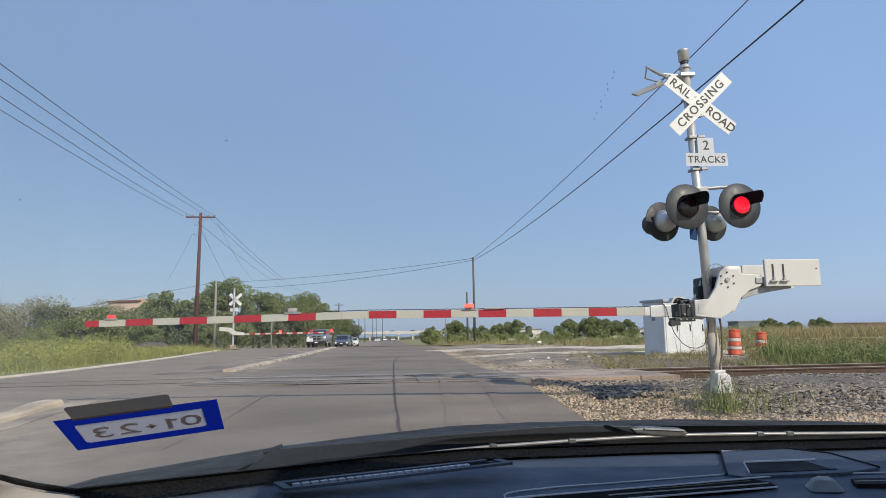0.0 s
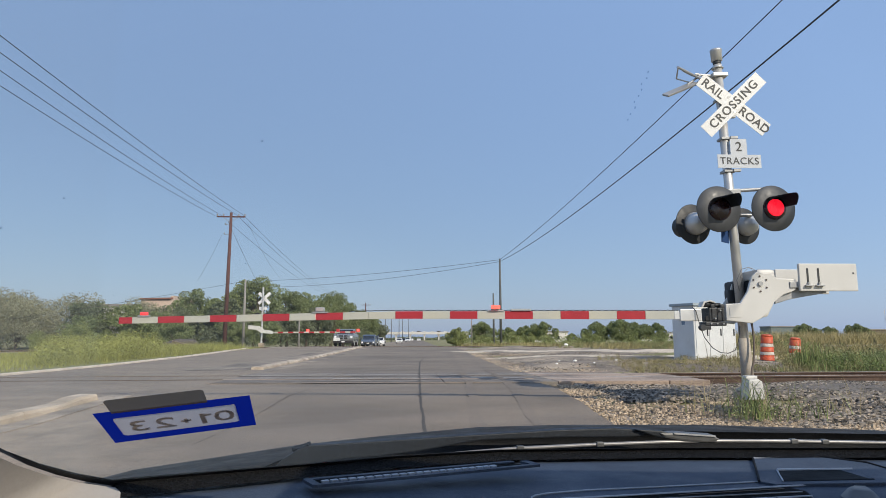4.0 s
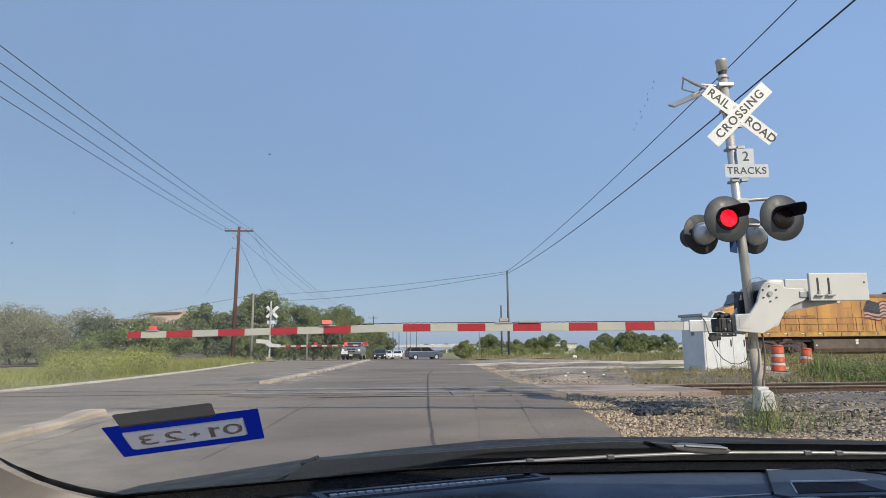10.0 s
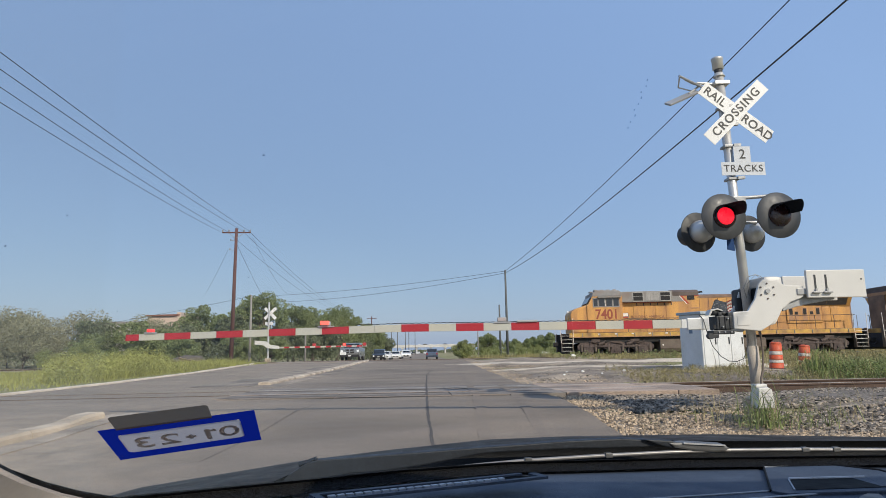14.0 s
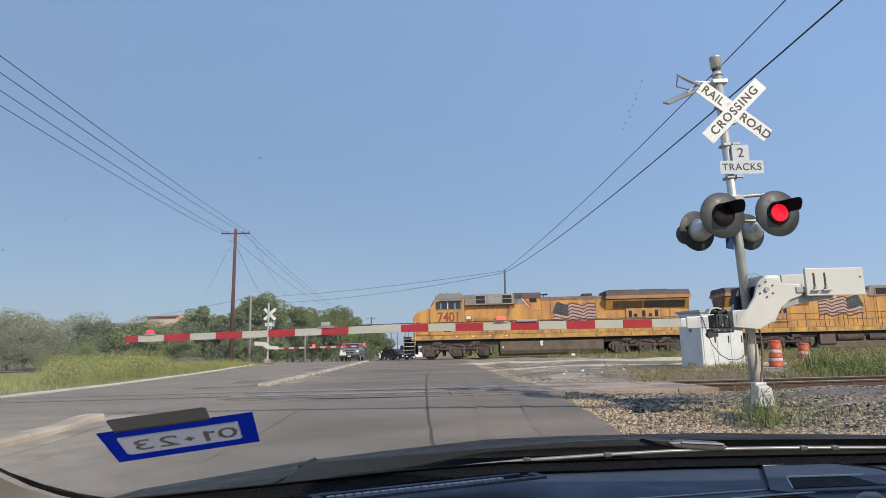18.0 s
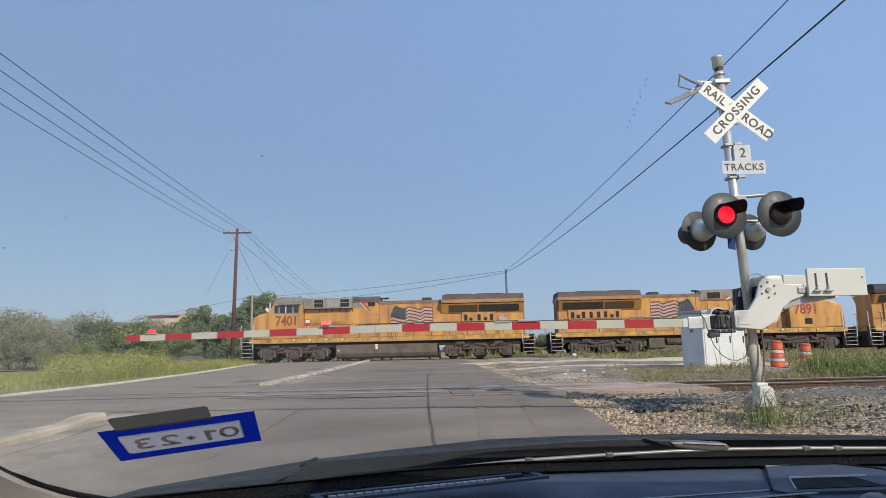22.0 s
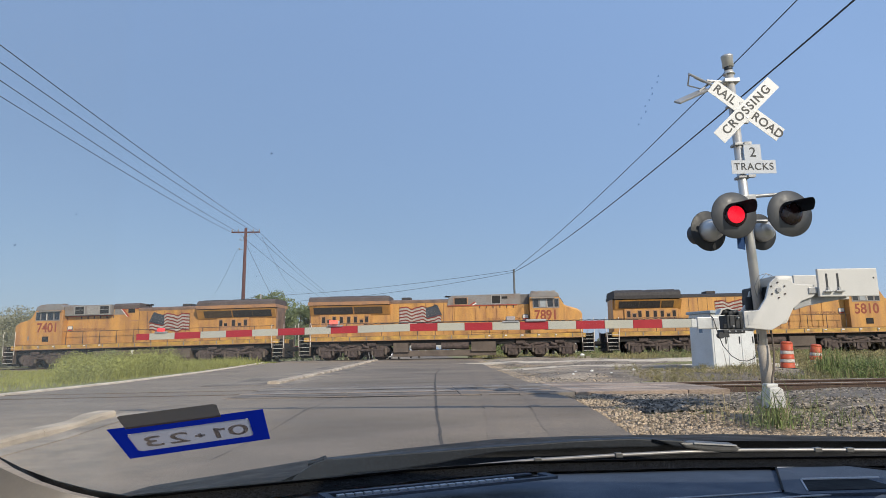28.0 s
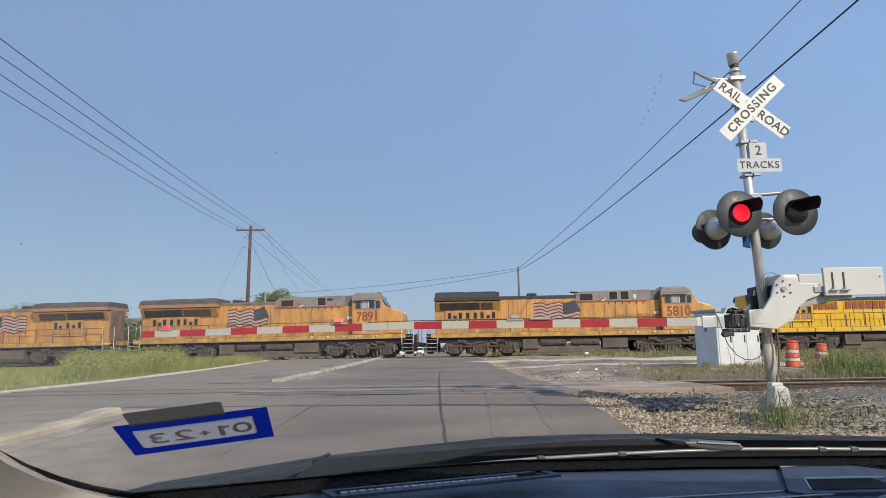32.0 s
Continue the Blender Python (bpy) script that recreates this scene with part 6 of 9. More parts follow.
def locomotive(label, number, sy, kind):
    """A six-axle diesel. x runs back from the nose, z from the rail head; sy is the side with its painted panel."""
    r = root("locomotive", label, "locomotive", group="train of locomotives")
    fresh = kind == "fresh"
    ye = YELLOW_B if fresh else YELLOW
    roofm = {"brown": LROOF, "dark": LROOFD, "fresh": LROOFD}[kind]
    wheelsets = []
    # frame and walkway
    bm = B()
    box(bm, -0.15, 20.45, -1.5, 1.5, 1.36, 1.68, 0.015)
    sill = part("frame_sill", bm, LSILL if not fresh else ye, r, "yellow frame sill with worn red edging")
    for s in (-1, 1):
        bm = B()
        box(bm, 0.1, 20.2, s * 1.512, s * 1.502, 1.365, 1.42)
        part("sill_stripe", bm, LLIP if not fresh else LGREY, sill)
        for k in range(16):
            bm = B()
            box(bm, 0.75 + k * 1.25, 0.80 + k * 1.25, s * 1.535, s * 1.50, 1.40, 1.66)
            part("stanchion_foot", bm, LGREY, sill)
    for k in range(5):
        bm = B()
        box(bm, 1.9 + k * 1.2, 2.06 + k * 1.2, sy * 1.52, sy * 1.50, 1.55, 1.63)
        part("reflector", bm, SIGNWHITE, sill)
    bm = B()
    box(bm, 0.2, 20.1, -1.25, 1.25, 1.0, 1.36)
    part("underframe", bm, UNDERDARK, r, "dark underframe")
    bm = B()
    box(bm, 0.0, 20.3, -1.49, 1.49, 1.68, 1.70)
    part("walkway", bm, UNDER, r)
    # nose
    bm = B()
    prism(bm, [(0.0, 1.70), (0.0, 3.05), (0.08, 3.25), (0.35, 3.45), (1.45, 3.78), (1.45, 1.70)], -1.42, 1.42, "y", 0.10)
    nose = part("nose", bm, ye, r, "yellow short nose")
    bm = B()
    box(bm, -0.03, 0.05, -0.35, 0.35, 1.75, 3.0, 0.02)
    part("nose_door", bm, ye, nose)
    for y in (-0.16, 0.16):
        bm = B()
        tube(bm, (0.05, y, 3.28), (-0.03, y, 3.28), 0.09, n=12)
        part("headlight", bm, HEADLAMP, nose, "round headlight")
    bm = B()
    box(bm, 1.05, 1.30, sy * 1.425, sy * 1.419, 2.1, 2.4)
    part("nose_plate", bm, LGREY, nose)
    # cab
    bm = B()
    prism(bm, [(1.2, 1.70), (3.78, 1.70), (3.78, 4.32), (1.62, 4.32), (1.32, 3.78), (1.2, 3.70)], -1.5, 1.5, "y", 0.04)
    cab = part("cab", bm, ye, r, "yellow cab")
    bm = B()
    prism(bm, [(1.60, 4.31), (3.80, 4.31), (3.80, 4.56), (3.55, 4.74), (2.0, 4.76), (1.66, 4.58)], -1.5, 1.5, "y", 0.06)
    part("cab_roof", bm, LGREY if not fresh else LROOFD, cab, "grey cab roof")
    bm = B()
    for k in range(4):
        box(bm, 1.9 + 0.45 * k, 2.15 + 0.45 * k, -0.9, -0.5, 4.74, 4.86, 0.03)
        box(bm, 1.8 + 0.5 * k, 2.1 + 0.5 * k, 0.3, 0.9, 4.74, 4.84, 0.03)
    part("roof_unit", bm, LGREY, cab)
    for s in (-1, 1):
        for x0, x1, pale in ((1.70, 1.98, True), (2.10, 2.50, True), (2.62, 3.02, True), (3.14, 3.50, True)):
            bm = B()
            box(bm, x0 - 0.06, x1 + 0.06, s * 1.515, s * 1.495, 3.52, 4.22, 0.006)
            f = part("window_frame", bm, LGREY, cab, "grey window frame")
            bm = B()
            box(bm, x0, x1, s * 1.522, s * 1.514, 3.60, 4.14)
            part("pane", bm, PALEPANE if sy > 0 and x0 == 2.62 else DARKGLASS, f)
        bm = B()
        box(bm, 2.50, 2.55, s * 1.53, s * 1.52, 3.60, 4.14)
        part("window_bar", bm, LWHITE, cab)
        bm = B()
        prism(bm, [(2.0, 4.20), (3.65, 4.20), (3.65, 4.28), (2.0, 4.30)], s * 1.72, s * 1.5, "y")
        part("sun_shade", bm, LGREY, cab)
    bm = B()
    prism(bm, [(1.30, 3.84), (1.56, 4.28), (1.53, 4.30), (1.27, 3.86)], -1.2, 1.2, "y")
    part("windshield", bm, DARKGLASS, cab, "dark sloping cab windshield")
    turn = pose(0, 0, 0, 90, 0, 0 if sy < 0 else 180)
    if number:
        lettering("road_number", number, 0.98, LNUM, cab, Matrix.Translation((2.62, sy * 1.506, 2.98)) @ turn, "red road number", 0.022, 0.86)
    bm = B()
    box(bm, 2.25, 2.75, sy * 1.508, sy * 1.50, 1.95, 2.35, 0.01)
    part("cab_vent", bm, UNDERDARK, cab)
    # hood behind the cab
    top1, hz = (4.05, 3.92) if fresh else (4.64, 3.86)
    bm = B()
    box(bm, 3.8, 9.3, -0.95, 0.95, 1.70, hz, 0.02)
    hood = part("hood", bm, ye, r, "yellow equipment hood with doors")
    if fresh:
        grilles = ((4.75, 5.4), (6.6, 7.25), (8.6, 9.05))
        bm = B()
        box(bm, 3.79, 9.3, -0.96, 0.96, hz, top1, 0.05)
        up = part("upper_hood", bm, ye, r, "yellow upper hood")
        gy = 0.96
    elif sy < 0:
        grilles = ((4.62, 5.30), (6.58, 7.26))
        gy = 1.32
        bm = B()
        box(bm, 3.79, 7.45, -1.32, 1.32, hz, top1, 0.04)
        up = part("upper_hood", bm, LGREY, r, "grey upper hood")
        bm = B()
        box(bm, 5.55, 6.5, sy * 1.335, sy * 1.315, 3.95, 4.56, 0.008)
        panel = part("access_panel", bm, LFRAME, up, "pale grey access panel")
        for k in range(4):
            bm = B()
            box(bm, 5.60 + k * 0.24, 5.62 + k * 0.24, sy * 1.345, sy * 1.33, 3.97, 4.54)
            part("panel_rib", bm, LGREY, panel)
        bm = B()
        box(bm, 7.44, 9.45, -0.97, 0.97, 1.72, 4.32, 0.02)
        step = part("hood_step", bm, ye, r, "yellow hood section with a red-edged chevron")
        bm = B()
        prism(bm, [(-1.0, 4.29), (-1.0, 4.56), (-0.8, 4.72), (0.8, 4.72), (1.0, 4.56), (1.0, 4.29)], 7.40, 9.44, "x", 0.02)
        part("hood_top", bm, LTOP, step, "brown-grey grimy hood top")
        for pts, m, out in (([(7.5, 3.87), (8.36, 3.87), (7.98, 4.30), (7.5, 4.30)], LGREY, 0.982), ([(7.86, 4.46), (7.93, 4.46), (8.57, 3.70), (8.50, 3.70)], LWHITE, 0.988), ([(7.93, 4.46), (8.09, 4.46), (8.73, 3.70), (8.57, 3.70)], LRED, 0.990), ([(8.66, 3.34), (9.44, 3.34), (9.44, 3.42), (8.66, 3.42)], LLIP, 0.990)):
            bm = B()
            prism(bm, pts, sy * 0.96, sy * out, "y")
            part("chevron", bm, m, step)
        bm = B()
        box(bm, 8.60, 9.12, sy * 0.99, sy * 0.96, 3.98, 4.48, 0.01)
        part("grille", bm, UNDERDARK, step, "dark square intake grille")
        bm = B()
        box(bm, 8.1, 9.44, sy * 0.985, sy * 0.965, 4.25, 4.30)
        part("red_line", bm, LRED, step)
    else:
        grilles = ((5.90, 6.50),) if kind == "brown" else ((5.98, 6.54), (6.80, 7.36))
        gy, gs = 0.99, 0.0 if kind == "brown" else 0.22
        bm = B()
        prism(bm, [(4.4, hz), (4.4, 4.66), (9.45, 4.60), (9.72, 4.42), (9.85, hz)], -0.99, 0.99, "y", 0.03)
        up = part("upper_hood", bm, LGREY, r, "grey upper hood with a slanted rear end")
        bm = B()
        box(bm, 3.79, 4.42, -0.93, 0.93, 1.72, 4.60, 0.03)
        part("bulkhead", bm, LBULK, r, "recessed bulkhead behind the cab with its shade painted dark grey")
        bm = B()
        box(bm, 8.28 + gs, 9.36 + gs, sy * 1.005, sy * 0.98, 3.90, 4.44, 0.006)
        fr = part("grille_frame", bm, LLIP, up, "red-brown grille frame")
        bm = B()
        box(bm, 8.36 + gs, 9.28 + gs, sy * 1.012, sy * 1.0, 3.95, 4.40, 0.004)
        part("grille", bm, UNDERDARK, fr, "dark wide intake grille")
        bm = B()
        box(bm, 5.36, 5.78, sy * 1.008, sy * 0.985, 4.30, 4.46) if kind == "brown" else box(bm, 5.45, 5.62, sy * 1.008, sy * 0.985, 4.0, 4.32)
        part("small_vent", bm, UNDERDARK if kind == "brown" else SIGNWHITE, up)
        for pts, m in (([(7.78, 4.12), (8.18, 3.88), (8.06, 3.86), (7.70, 4.08)], LRED), ([(7.68, 4.05), (8.02, 3.86), (7.86, 3.86), (7.61, 4.0)], LWHITE)):
            bm = B()
            prism(bm, pts, sy * 0.985, sy * 1.002, "y")
            part("chevron", bm, m, up)
    for x0, x1 in grilles:
        bm = B()
        box(bm, x0 - 0.07, x1 + 0.07, sy * (gy + 0.02), sy * (gy - 0.005), hz + 0.02, top1 - 0.05, 0.006)
        fr = part("grille_frame", bm, LFRAME if not fresh else ye, up, "pale grille frame")
        bm = B()
        box(bm, x0, x1, sy * (gy + 0.027), sy * (gy + 0.018), hz + 0.10, top1 - 0.11, 0.004)
        part("grille", bm, UNDERDARK, fr, "dark square intake grille")
        if sy < 0:
            bm = B()
            zz = hz + (top1 - hz) * 0.52
            box(bm, x0, x1, sy * (gy + 0.032), sy * (gy + 0.024), zz, zz + 0.03)
            part("slat", bm, LFRAME, fr)
    if not fresh:
        bm = B()
        box(bm, 3.9 if sy < 0 else 4.65, 7.44 if sy < 0 else 9.8, sy * 1.0, sy * 0.95, hz - 0.05, hz + 0.005)
        part("red_line", bm, LRED, hood, "thin red line under the grey paint")
        for k in range(6):
            bm = B()
            box(bm, 4.9 + k * 0.5, 4.96 + k * 0.5, sy * 0.99, sy * 0.95, hz - 0.24, hz - 0.02)
            part("bracket", bm, UNDER, hood)
    for k in range(6):
        bm = B()
        box(bm, 4.68 + k * 0.78, 5.4 + k * 0.78, sy * 0.975, sy * 0.95, 1.85, 3.62, 0.008)
        part("hood_door", bm, ye, hood)
    bm = B()
    prism(bm, [(3.88, 2.72), (4.26, 2.72), (4.30, 2.95), (4.26, 3.12), (3.88, 3.12), (3.84, 2.95)], sy * 0.985, sy * 0.977, "y")
    sh = part("shield_emblem", bm, LBLUE, hood, "plain blue shield emblem")
    bm = B()
    box(bm, 3.90, 4.24, sy * 0.988, sy * 0.983, 2.86, 3.08)
    part("shield_band", bm, LWHITE, sh)
    bm = B()
    box(bm, 3.91, 4.23, sy * 0.99, sy * 0.984, 2.74, 2.84)
    part("shield_stripe", bm, LRED, sh)
    if not fresh:
        lettering("slogan", "BUILDING AMERICA", 0.27, SLOGAN, hood, Matrix.Translation((5.65, sy * 0.981, 2.80)) @ turn, "brown slogan lettering", 0.002, 1.0)
    # engine hood
    top2 = 3.72 if fresh else 4.26
    er = 15.35 if kind == "dark" else 14.1
    bm = B()
    box(bm, 9.3, er, -0.95, 0.95, 1.70, top2, 0.03)
    eng = part("engine_hood", bm, ye, r, "yellow engine hood")
    bm = B()
    prism(bm, [(-0.97, top2 - 0.16), (0.97, top2 - 0.16), (0.97, top2 + 0.0), (0.6, top2 + 0.12), (-0.6, top2 + 0.12), (-0.97, top2 + 0.0)], 9.3, er, "x", 0.01)
    part("engine_roof", bm, roofm, eng, "grimy engine roof")
    for k in range(7 if er < 15 else 9):
        bm = B()
        box(bm, 9.45 + k * 0.66, 9.47 + k * 0.66, sy * 0.965, sy * 0.95, 1.8, top2 - 0.2)
        part("door_seam", bm, UNDER, eng)
    if fresh:
        for k in range(13):
            if k == 7:
                continue
            bm = B()
            box(bm, 10.1 + k * 0.47, 10.46 + k * 0.47, sy * 0.995, sy * 0.98, 2.98, 3.50, 0.01)
            part("letter_bar", bm, LNUM, eng, "dull red bar in place of lettering")
        for k in range(12):
            bm = B()
            box(bm, 4.2 + k * 1.3, 4.24 + k * 1.3, sy * 0.985, sy * 0.97, 1.75, 2.6)
            part("door_seam", bm, UNDER, eng)
    else:
        flag_panel(eng, *((9.55, 12.9) if kind == "dark" else (10.3, 13.4)), 2.52, 3.82, sy)
    bm = B()
    box(bm, 12.6, 13.3, -0.5, 0.5, top2 + 0.1, top2 + 0.32, 0.05)
    part("exhaust_stack", bm, LROOFD, eng, "sooty exhaust housing")
    bm = B()
    tube(bm, (9.75, 0, top2 + 0.1), (9.75, 0, top2 + 0.32), 0.03, n=6)
    for y, l in ((-0.12, 0.5), (0.0, 0.62), (0.12, 0.42)):
        tube(bm, (9.75 - l / 2, y, top2 + 0.34), (9.75 + l / 2, y, top2 + 0.36), 0.035, 0.06, 8)
    part("horn", bm, UNDERDARK, eng, "air horn cluster")
    # radiator end
    bm = B()
    box(bm, er, 20.1, -0.95, 0.95, 1.70, 3.70, 0.02)
    rad = part("radiator_hood", bm, ye, r, "yellow radiator hood")
    zt = 4.68 if not fresh else 4.1
    x0 = er if not fresh else 17.4
    if not fresh:
        bm = B()
        prism(bm, [(-1.5, 4.04), (-1.52, 4.28), (1.52, 4.28), (1.5, 4.04)], x0, 20.2, "x", 0.015)
        part("radiator_lip", bm, LLIP if kind == "brown" else LROOFD, rad, "brown roof lip painted in its sunlit tone" if kind == "brown" else "sooty roof lip")
    bm = B()
    prism(bm, [(-1.46, zt - 0.42), (-1.42, zt - 0.16), (-1.15, zt), (1.15, zt), (1.42, zt - 0.16), (1.46, zt - 0.42)], x0 + 0.05, 20.15, "x", 0.02)
    part("radiator_roof", bm, LTOP if kind == "brown" else LROOFD, rad, "dark grimy radiator roof")
    bm = B()
    for x in (er + 0.3, er + 2.6):
        box(bm, x, x + 2.0, -0.95, 0.85, zt - 0.01, zt + 0.06, 0.02)
    part("radiator_fans", bm, LROOFD, rad)
    for s in (-1, 1):
        bm = B()
        prism(bm, [(s * 0.94, 3.30), (s * 1.0, 3.30), (s * 1.44, 3.98), (s * 0.94, 3.98)], er, 20.1, "x")
        part("radiator_flare", bm, ye, rad)
        for x0, x1 in ((er + 0.55, 16.75), (16.87, 19.8)):
            bm = B()
            prism(bm, [(s * 1.075, 3.40), (s * 1.09, 3.39), (s * 1.395, 3.87), (s * 1.38, 3.88)], x0, x1, "x")
            scr = part("radiator_screen", bm, LROOFD if x0 > 16.8 else LSCREEN, rad, "dark radiator screen" if x0 > 16.8 else "brown radiator screen")
            bm = B()
            prism(bm, [(s * 1.08, 3.40), (s * 1.10, 3.39), (s * 1.405, 3.87), (s * 1.39, 3.88)], (x0 + x1) / 2, (x0 + x1) / 2 + 0.06, "x")
            part("screen_bar", bm, LSCREEN, scr)
    holes = ((15.88, 1), (16.25, 0), (16.85, 1), (17.32, 0), (17.77, 1)) if sy < 0 else ((15.85, 1), (16.25, 0), (16.70, 1), (17.20, 1), (17.75, 1), (18.30, 1), (18.70, 0), (19.10, 1))
    bm = B()
    box(bm, holes[0][0] - 0.3, holes[-1][0] + 0.3, sy * 1.04, sy * 0.95, 2.15, 3.36, 0.02)
    duct = part("louvre_panel", bm, ye, rad, "raised yellow panel with dark openings")
    for xh, tall in holes:
        bm = B()
        box(bm, xh - 0.17, xh + 0.17, sy * 1.052, sy * 1.03, 2.30, 3.26 if tall else 3.04, 0.008)
        lv = part("louvre", bm, LLIP, duct, "brown louvre frame")
        bm = B()
        box(bm, xh - 0.115, xh + 0.115, sy * 1.058, sy * 1.05, 2.74, 3.18 if tall else 2.96)
        part("louvre_opening", bm, UNDERDARK, lv, "dark opening")
    if sy < 0:
        for xp, wp in ((18.38, 0.27), (19.05, 0.33)):
            bm = B()
            box(bm, xp - wp, xp + wp, sy * 0.985, sy * 0.95, 2.2, 3.3, 0.02)
            dp = part("end_door", bm, ye, rad)
            bm = B()
            box(bm, xp - wp + 0.08, xp + wp - 0.08, sy * 0.992, sy * 0.98, 2.3, 3.2, 0.01)
            part("door_inset", bm, ye, dp)
    bm = B()
    box(bm, 20.08, 20.2, -0.95, 0.95, 1.7, 4.1, 0.03)
    part("hood_end", bm, LROOF if kind == "brown" else ye, rad)
    # tanks
    if sy < 0:
        bm = B()
        prism(bm, [(-1.22, 1.20), (-1.44, 1.06), (-1.44, 0.52), (-1.32, 0.28), (-1.08, 0.13), (1.08, 0.13), (1.32, 0.28), (1.44, 0.52), (1.44, 1.06), (1.22, 1.20)], 6.3, 13.75, "x", 0.03)
        tank = part("fuel_tank", bm, TANK, r, "long grey-brown fuel tank streaked with grime")
        bm = B()
        tube(bm, (9.3, sy * 1.46, 0.9), (9.3, sy * 1.42, 0.9), 0.10, n=10)
        box(bm, 9.2, 9.4, sy * 1.46, sy * 1.36, 1.0, 1.16)
        tube(bm, (6.5, sy * 1.46, 0.75), (6.5, sy * 1.42, 0.75), 0.06, n=8)
        part("filler", bm, LWHITE, tank)
    else:
        bm = B()
        box(bm, 6.3, 13.9, -1.3, 1.3, 0.18, 0.62, 0.04)
        tank = part("fuel_tank", bm, TANK, r, "low grimy fuel tank")
        for x0, x1 in ((8.3, 10.3), (10.7, 12.5)):
            bm = B()
            tube(bm, (x0, sy * 1.12, 0.92), (x1, sy * 1.12, 0.92), 0.27, n=14)
            for x in (x0 + 0.3, x1 - 0.3):
                tube(bm, (x - 0.03, sy * 1.12, 0.92), (x + 0.03, sy * 1.12, 0.92), 0.285, n=14)
            part("air_reservoir", bm, UNDER, tank, "round air reservoir")
        for x0, x1 in ((6.3, 8.1), (12.7, 13.8)):
            bm = B()
            box(bm, x0, x1, sy * 1.42, sy * 0.7, 0.5, 1.2, 0.03)
            part("equipment_box", bm, TANK, tank, "brown equipment box")
    for xc in (3.15, 16.85):
        bogie(r, xc, wheelsets)
    # handrails
    for s in (-1, 1):
        x = 4.1
        while x < 20.2:
            bm = B()
            tube(bm, (x, s * 1.46, 1.66), (x, s * 1.46, 2.66), 0.022, n=6)
            part("stanchion", bm, UNDER, r)
            x += 1.32
        bm = B()
        tube(bm, (3.9, s * 1.46, 2.66), (20.1, s * 1.46, 2.66), 0.02, n=6)
        part("handrail", bm, UNDER, r)
        steps(r, -0.32, s)
        steps(r, 20.4, s)
    for x, d in ((-0.15, -1), (20.45, 1)):
        bm = B()
        box(bm, min(x, x + d * 0.95), max(x, x + d * 0.95), -0.14, 0.14, 0.76, 1.02, 0.03)
        box(bm, min(x + d * 0.62, x + d * 0.98), max(x + d * 0.62, x + d * 0.98), -0.2, 0.22, 0.72, 1.06, 0.05)
        part("coupler", bm, UNDERDARK, r, "steel knuckle coupler")
        bm = B()
        prism(bm, [(x, 1.36), (x + d * 0.06, 1.36), (x + d * 0.35, 0.32), (x + d * 0.2, 0.2), (x, 0.22)], -1.3, 1.3, "y", 0.01)
        part("pilot", bm, UNDERDARK, r, "dark pilot plate")
        bm = B()
        for y in (-0.55, -0.35, 0.4):
            sweep(bm, [(x + d * 0.05, y, 1.1), (x + d * 0.35, y, 0.62), (x + d * 0.7, y, 0.5)], 0.03, 6)
        part("air_hose", bm, UNDERDARK, r)
    return r, wheelsets


locos = [locomotive("yellow and grey diesel locomotive with a waving flag panel, leading", "7401", -1, "brown"),
         locomotive("weathered yellow diesel locomotive with brown roof, running backwards", "7891", 1, "brown"),
         locomotive("weathered yellow diesel locomotive with a sooty dark roof", "5810", 1, "dark"),
         locomotive("bright freshly painted yellow diesel locomotive with red lettering bars", "", 1, "fresh")]


# ---------------------------------------------------------------- poles and wires
def utility_pole(x, y, z0, h, r0, material, label, arms=(), lean=0.0):
    r = root("utility_pole", label, "utility pole", Matrix.Translation((x, y, z0)) @ pose(0, 0, 0, 0, lean, 0))
    bm = B()
    tube(bm, (0, 0, -0.3), (0, 0, h), r0, r0 * 0.62, 12)
    part("shaft", bm, material, r, smooth=True)
    for za, half in arms:
        bm = B()
        box(bm, -half, half, -0.06, 0.06, za - 0.06, za + 0.06, 0.01)
        a = part("crossarm", bm, material, r)
        for s in (-half, -half * 0.55, half * 0.55, half):
            bm = B()
            lathe(bm, [(0.03, 0.05), (0.08, 0.10), (0.05, 0.15), (0.09, 0.20), (0.0005, 0.32)], 8, Matrix.Translation((s * 0.96, 0, za)))
            part("insulator", bm, CASTGREYSHADE, a)
    return r


left_pole = utility_pole(-17.85, 60.0, 0.45, 12.75, 0.21, POLEWOOD, "tall reddish-brown wooden utility pole with a crossarm", ((12.35, 1.35),), 0.4)
for z, x in ((11.55, -0.5), (10.62, -0.55)):
    bm = B()
    tube(bm, (0, 0, z), (x, 0, z + 0.05), 0.025, n=6)
    bracket = part("bracket", bm, CASTGREYSHADE, left_pole)
    bm = B()
    lathe(bm, [(0.03, -0.05), (0.07, 0.02), (0.045, 0.06), (0.08, 0.10), (0.0005, 0.18)], 8, Matrix.Translation((x, 0, z + 0.05)))
    part("insulator", bm, CASTGREYSHADE, bracket)
for x in (-0.75, 0.75):
    bm = B()
    tube(bm, (0, -0.1, 11.75), (x, -0.07, 12.30), 0.022, n=6)
    part("arm_brace", bm, CASTGREYSHADE, left_pole)
utility_pole(9.85, 75.0, 0.35, 10.4, 0.17, POLEDARK, "grey weathered utility pole beyond the tracks")
utility_pole(8.95, 74.5, 0.35, 6.2, 0.14, POLEDARK, "short grey pole stub beside a taller pole")
utility_pole(6.3, 74.0, 0.35, 3.6, 0.09, POLEGREY, "thin grey post among the bushes")
utility_pole(-14.0, 52.0, 0.5, 5.55, 0.12, POLEGREY, "weathered grey post by the far gate")
utility_pole(-11.4, 62.0, 0.5, 3.3, 0.10, POLEGREY, "short grey post by the trees")
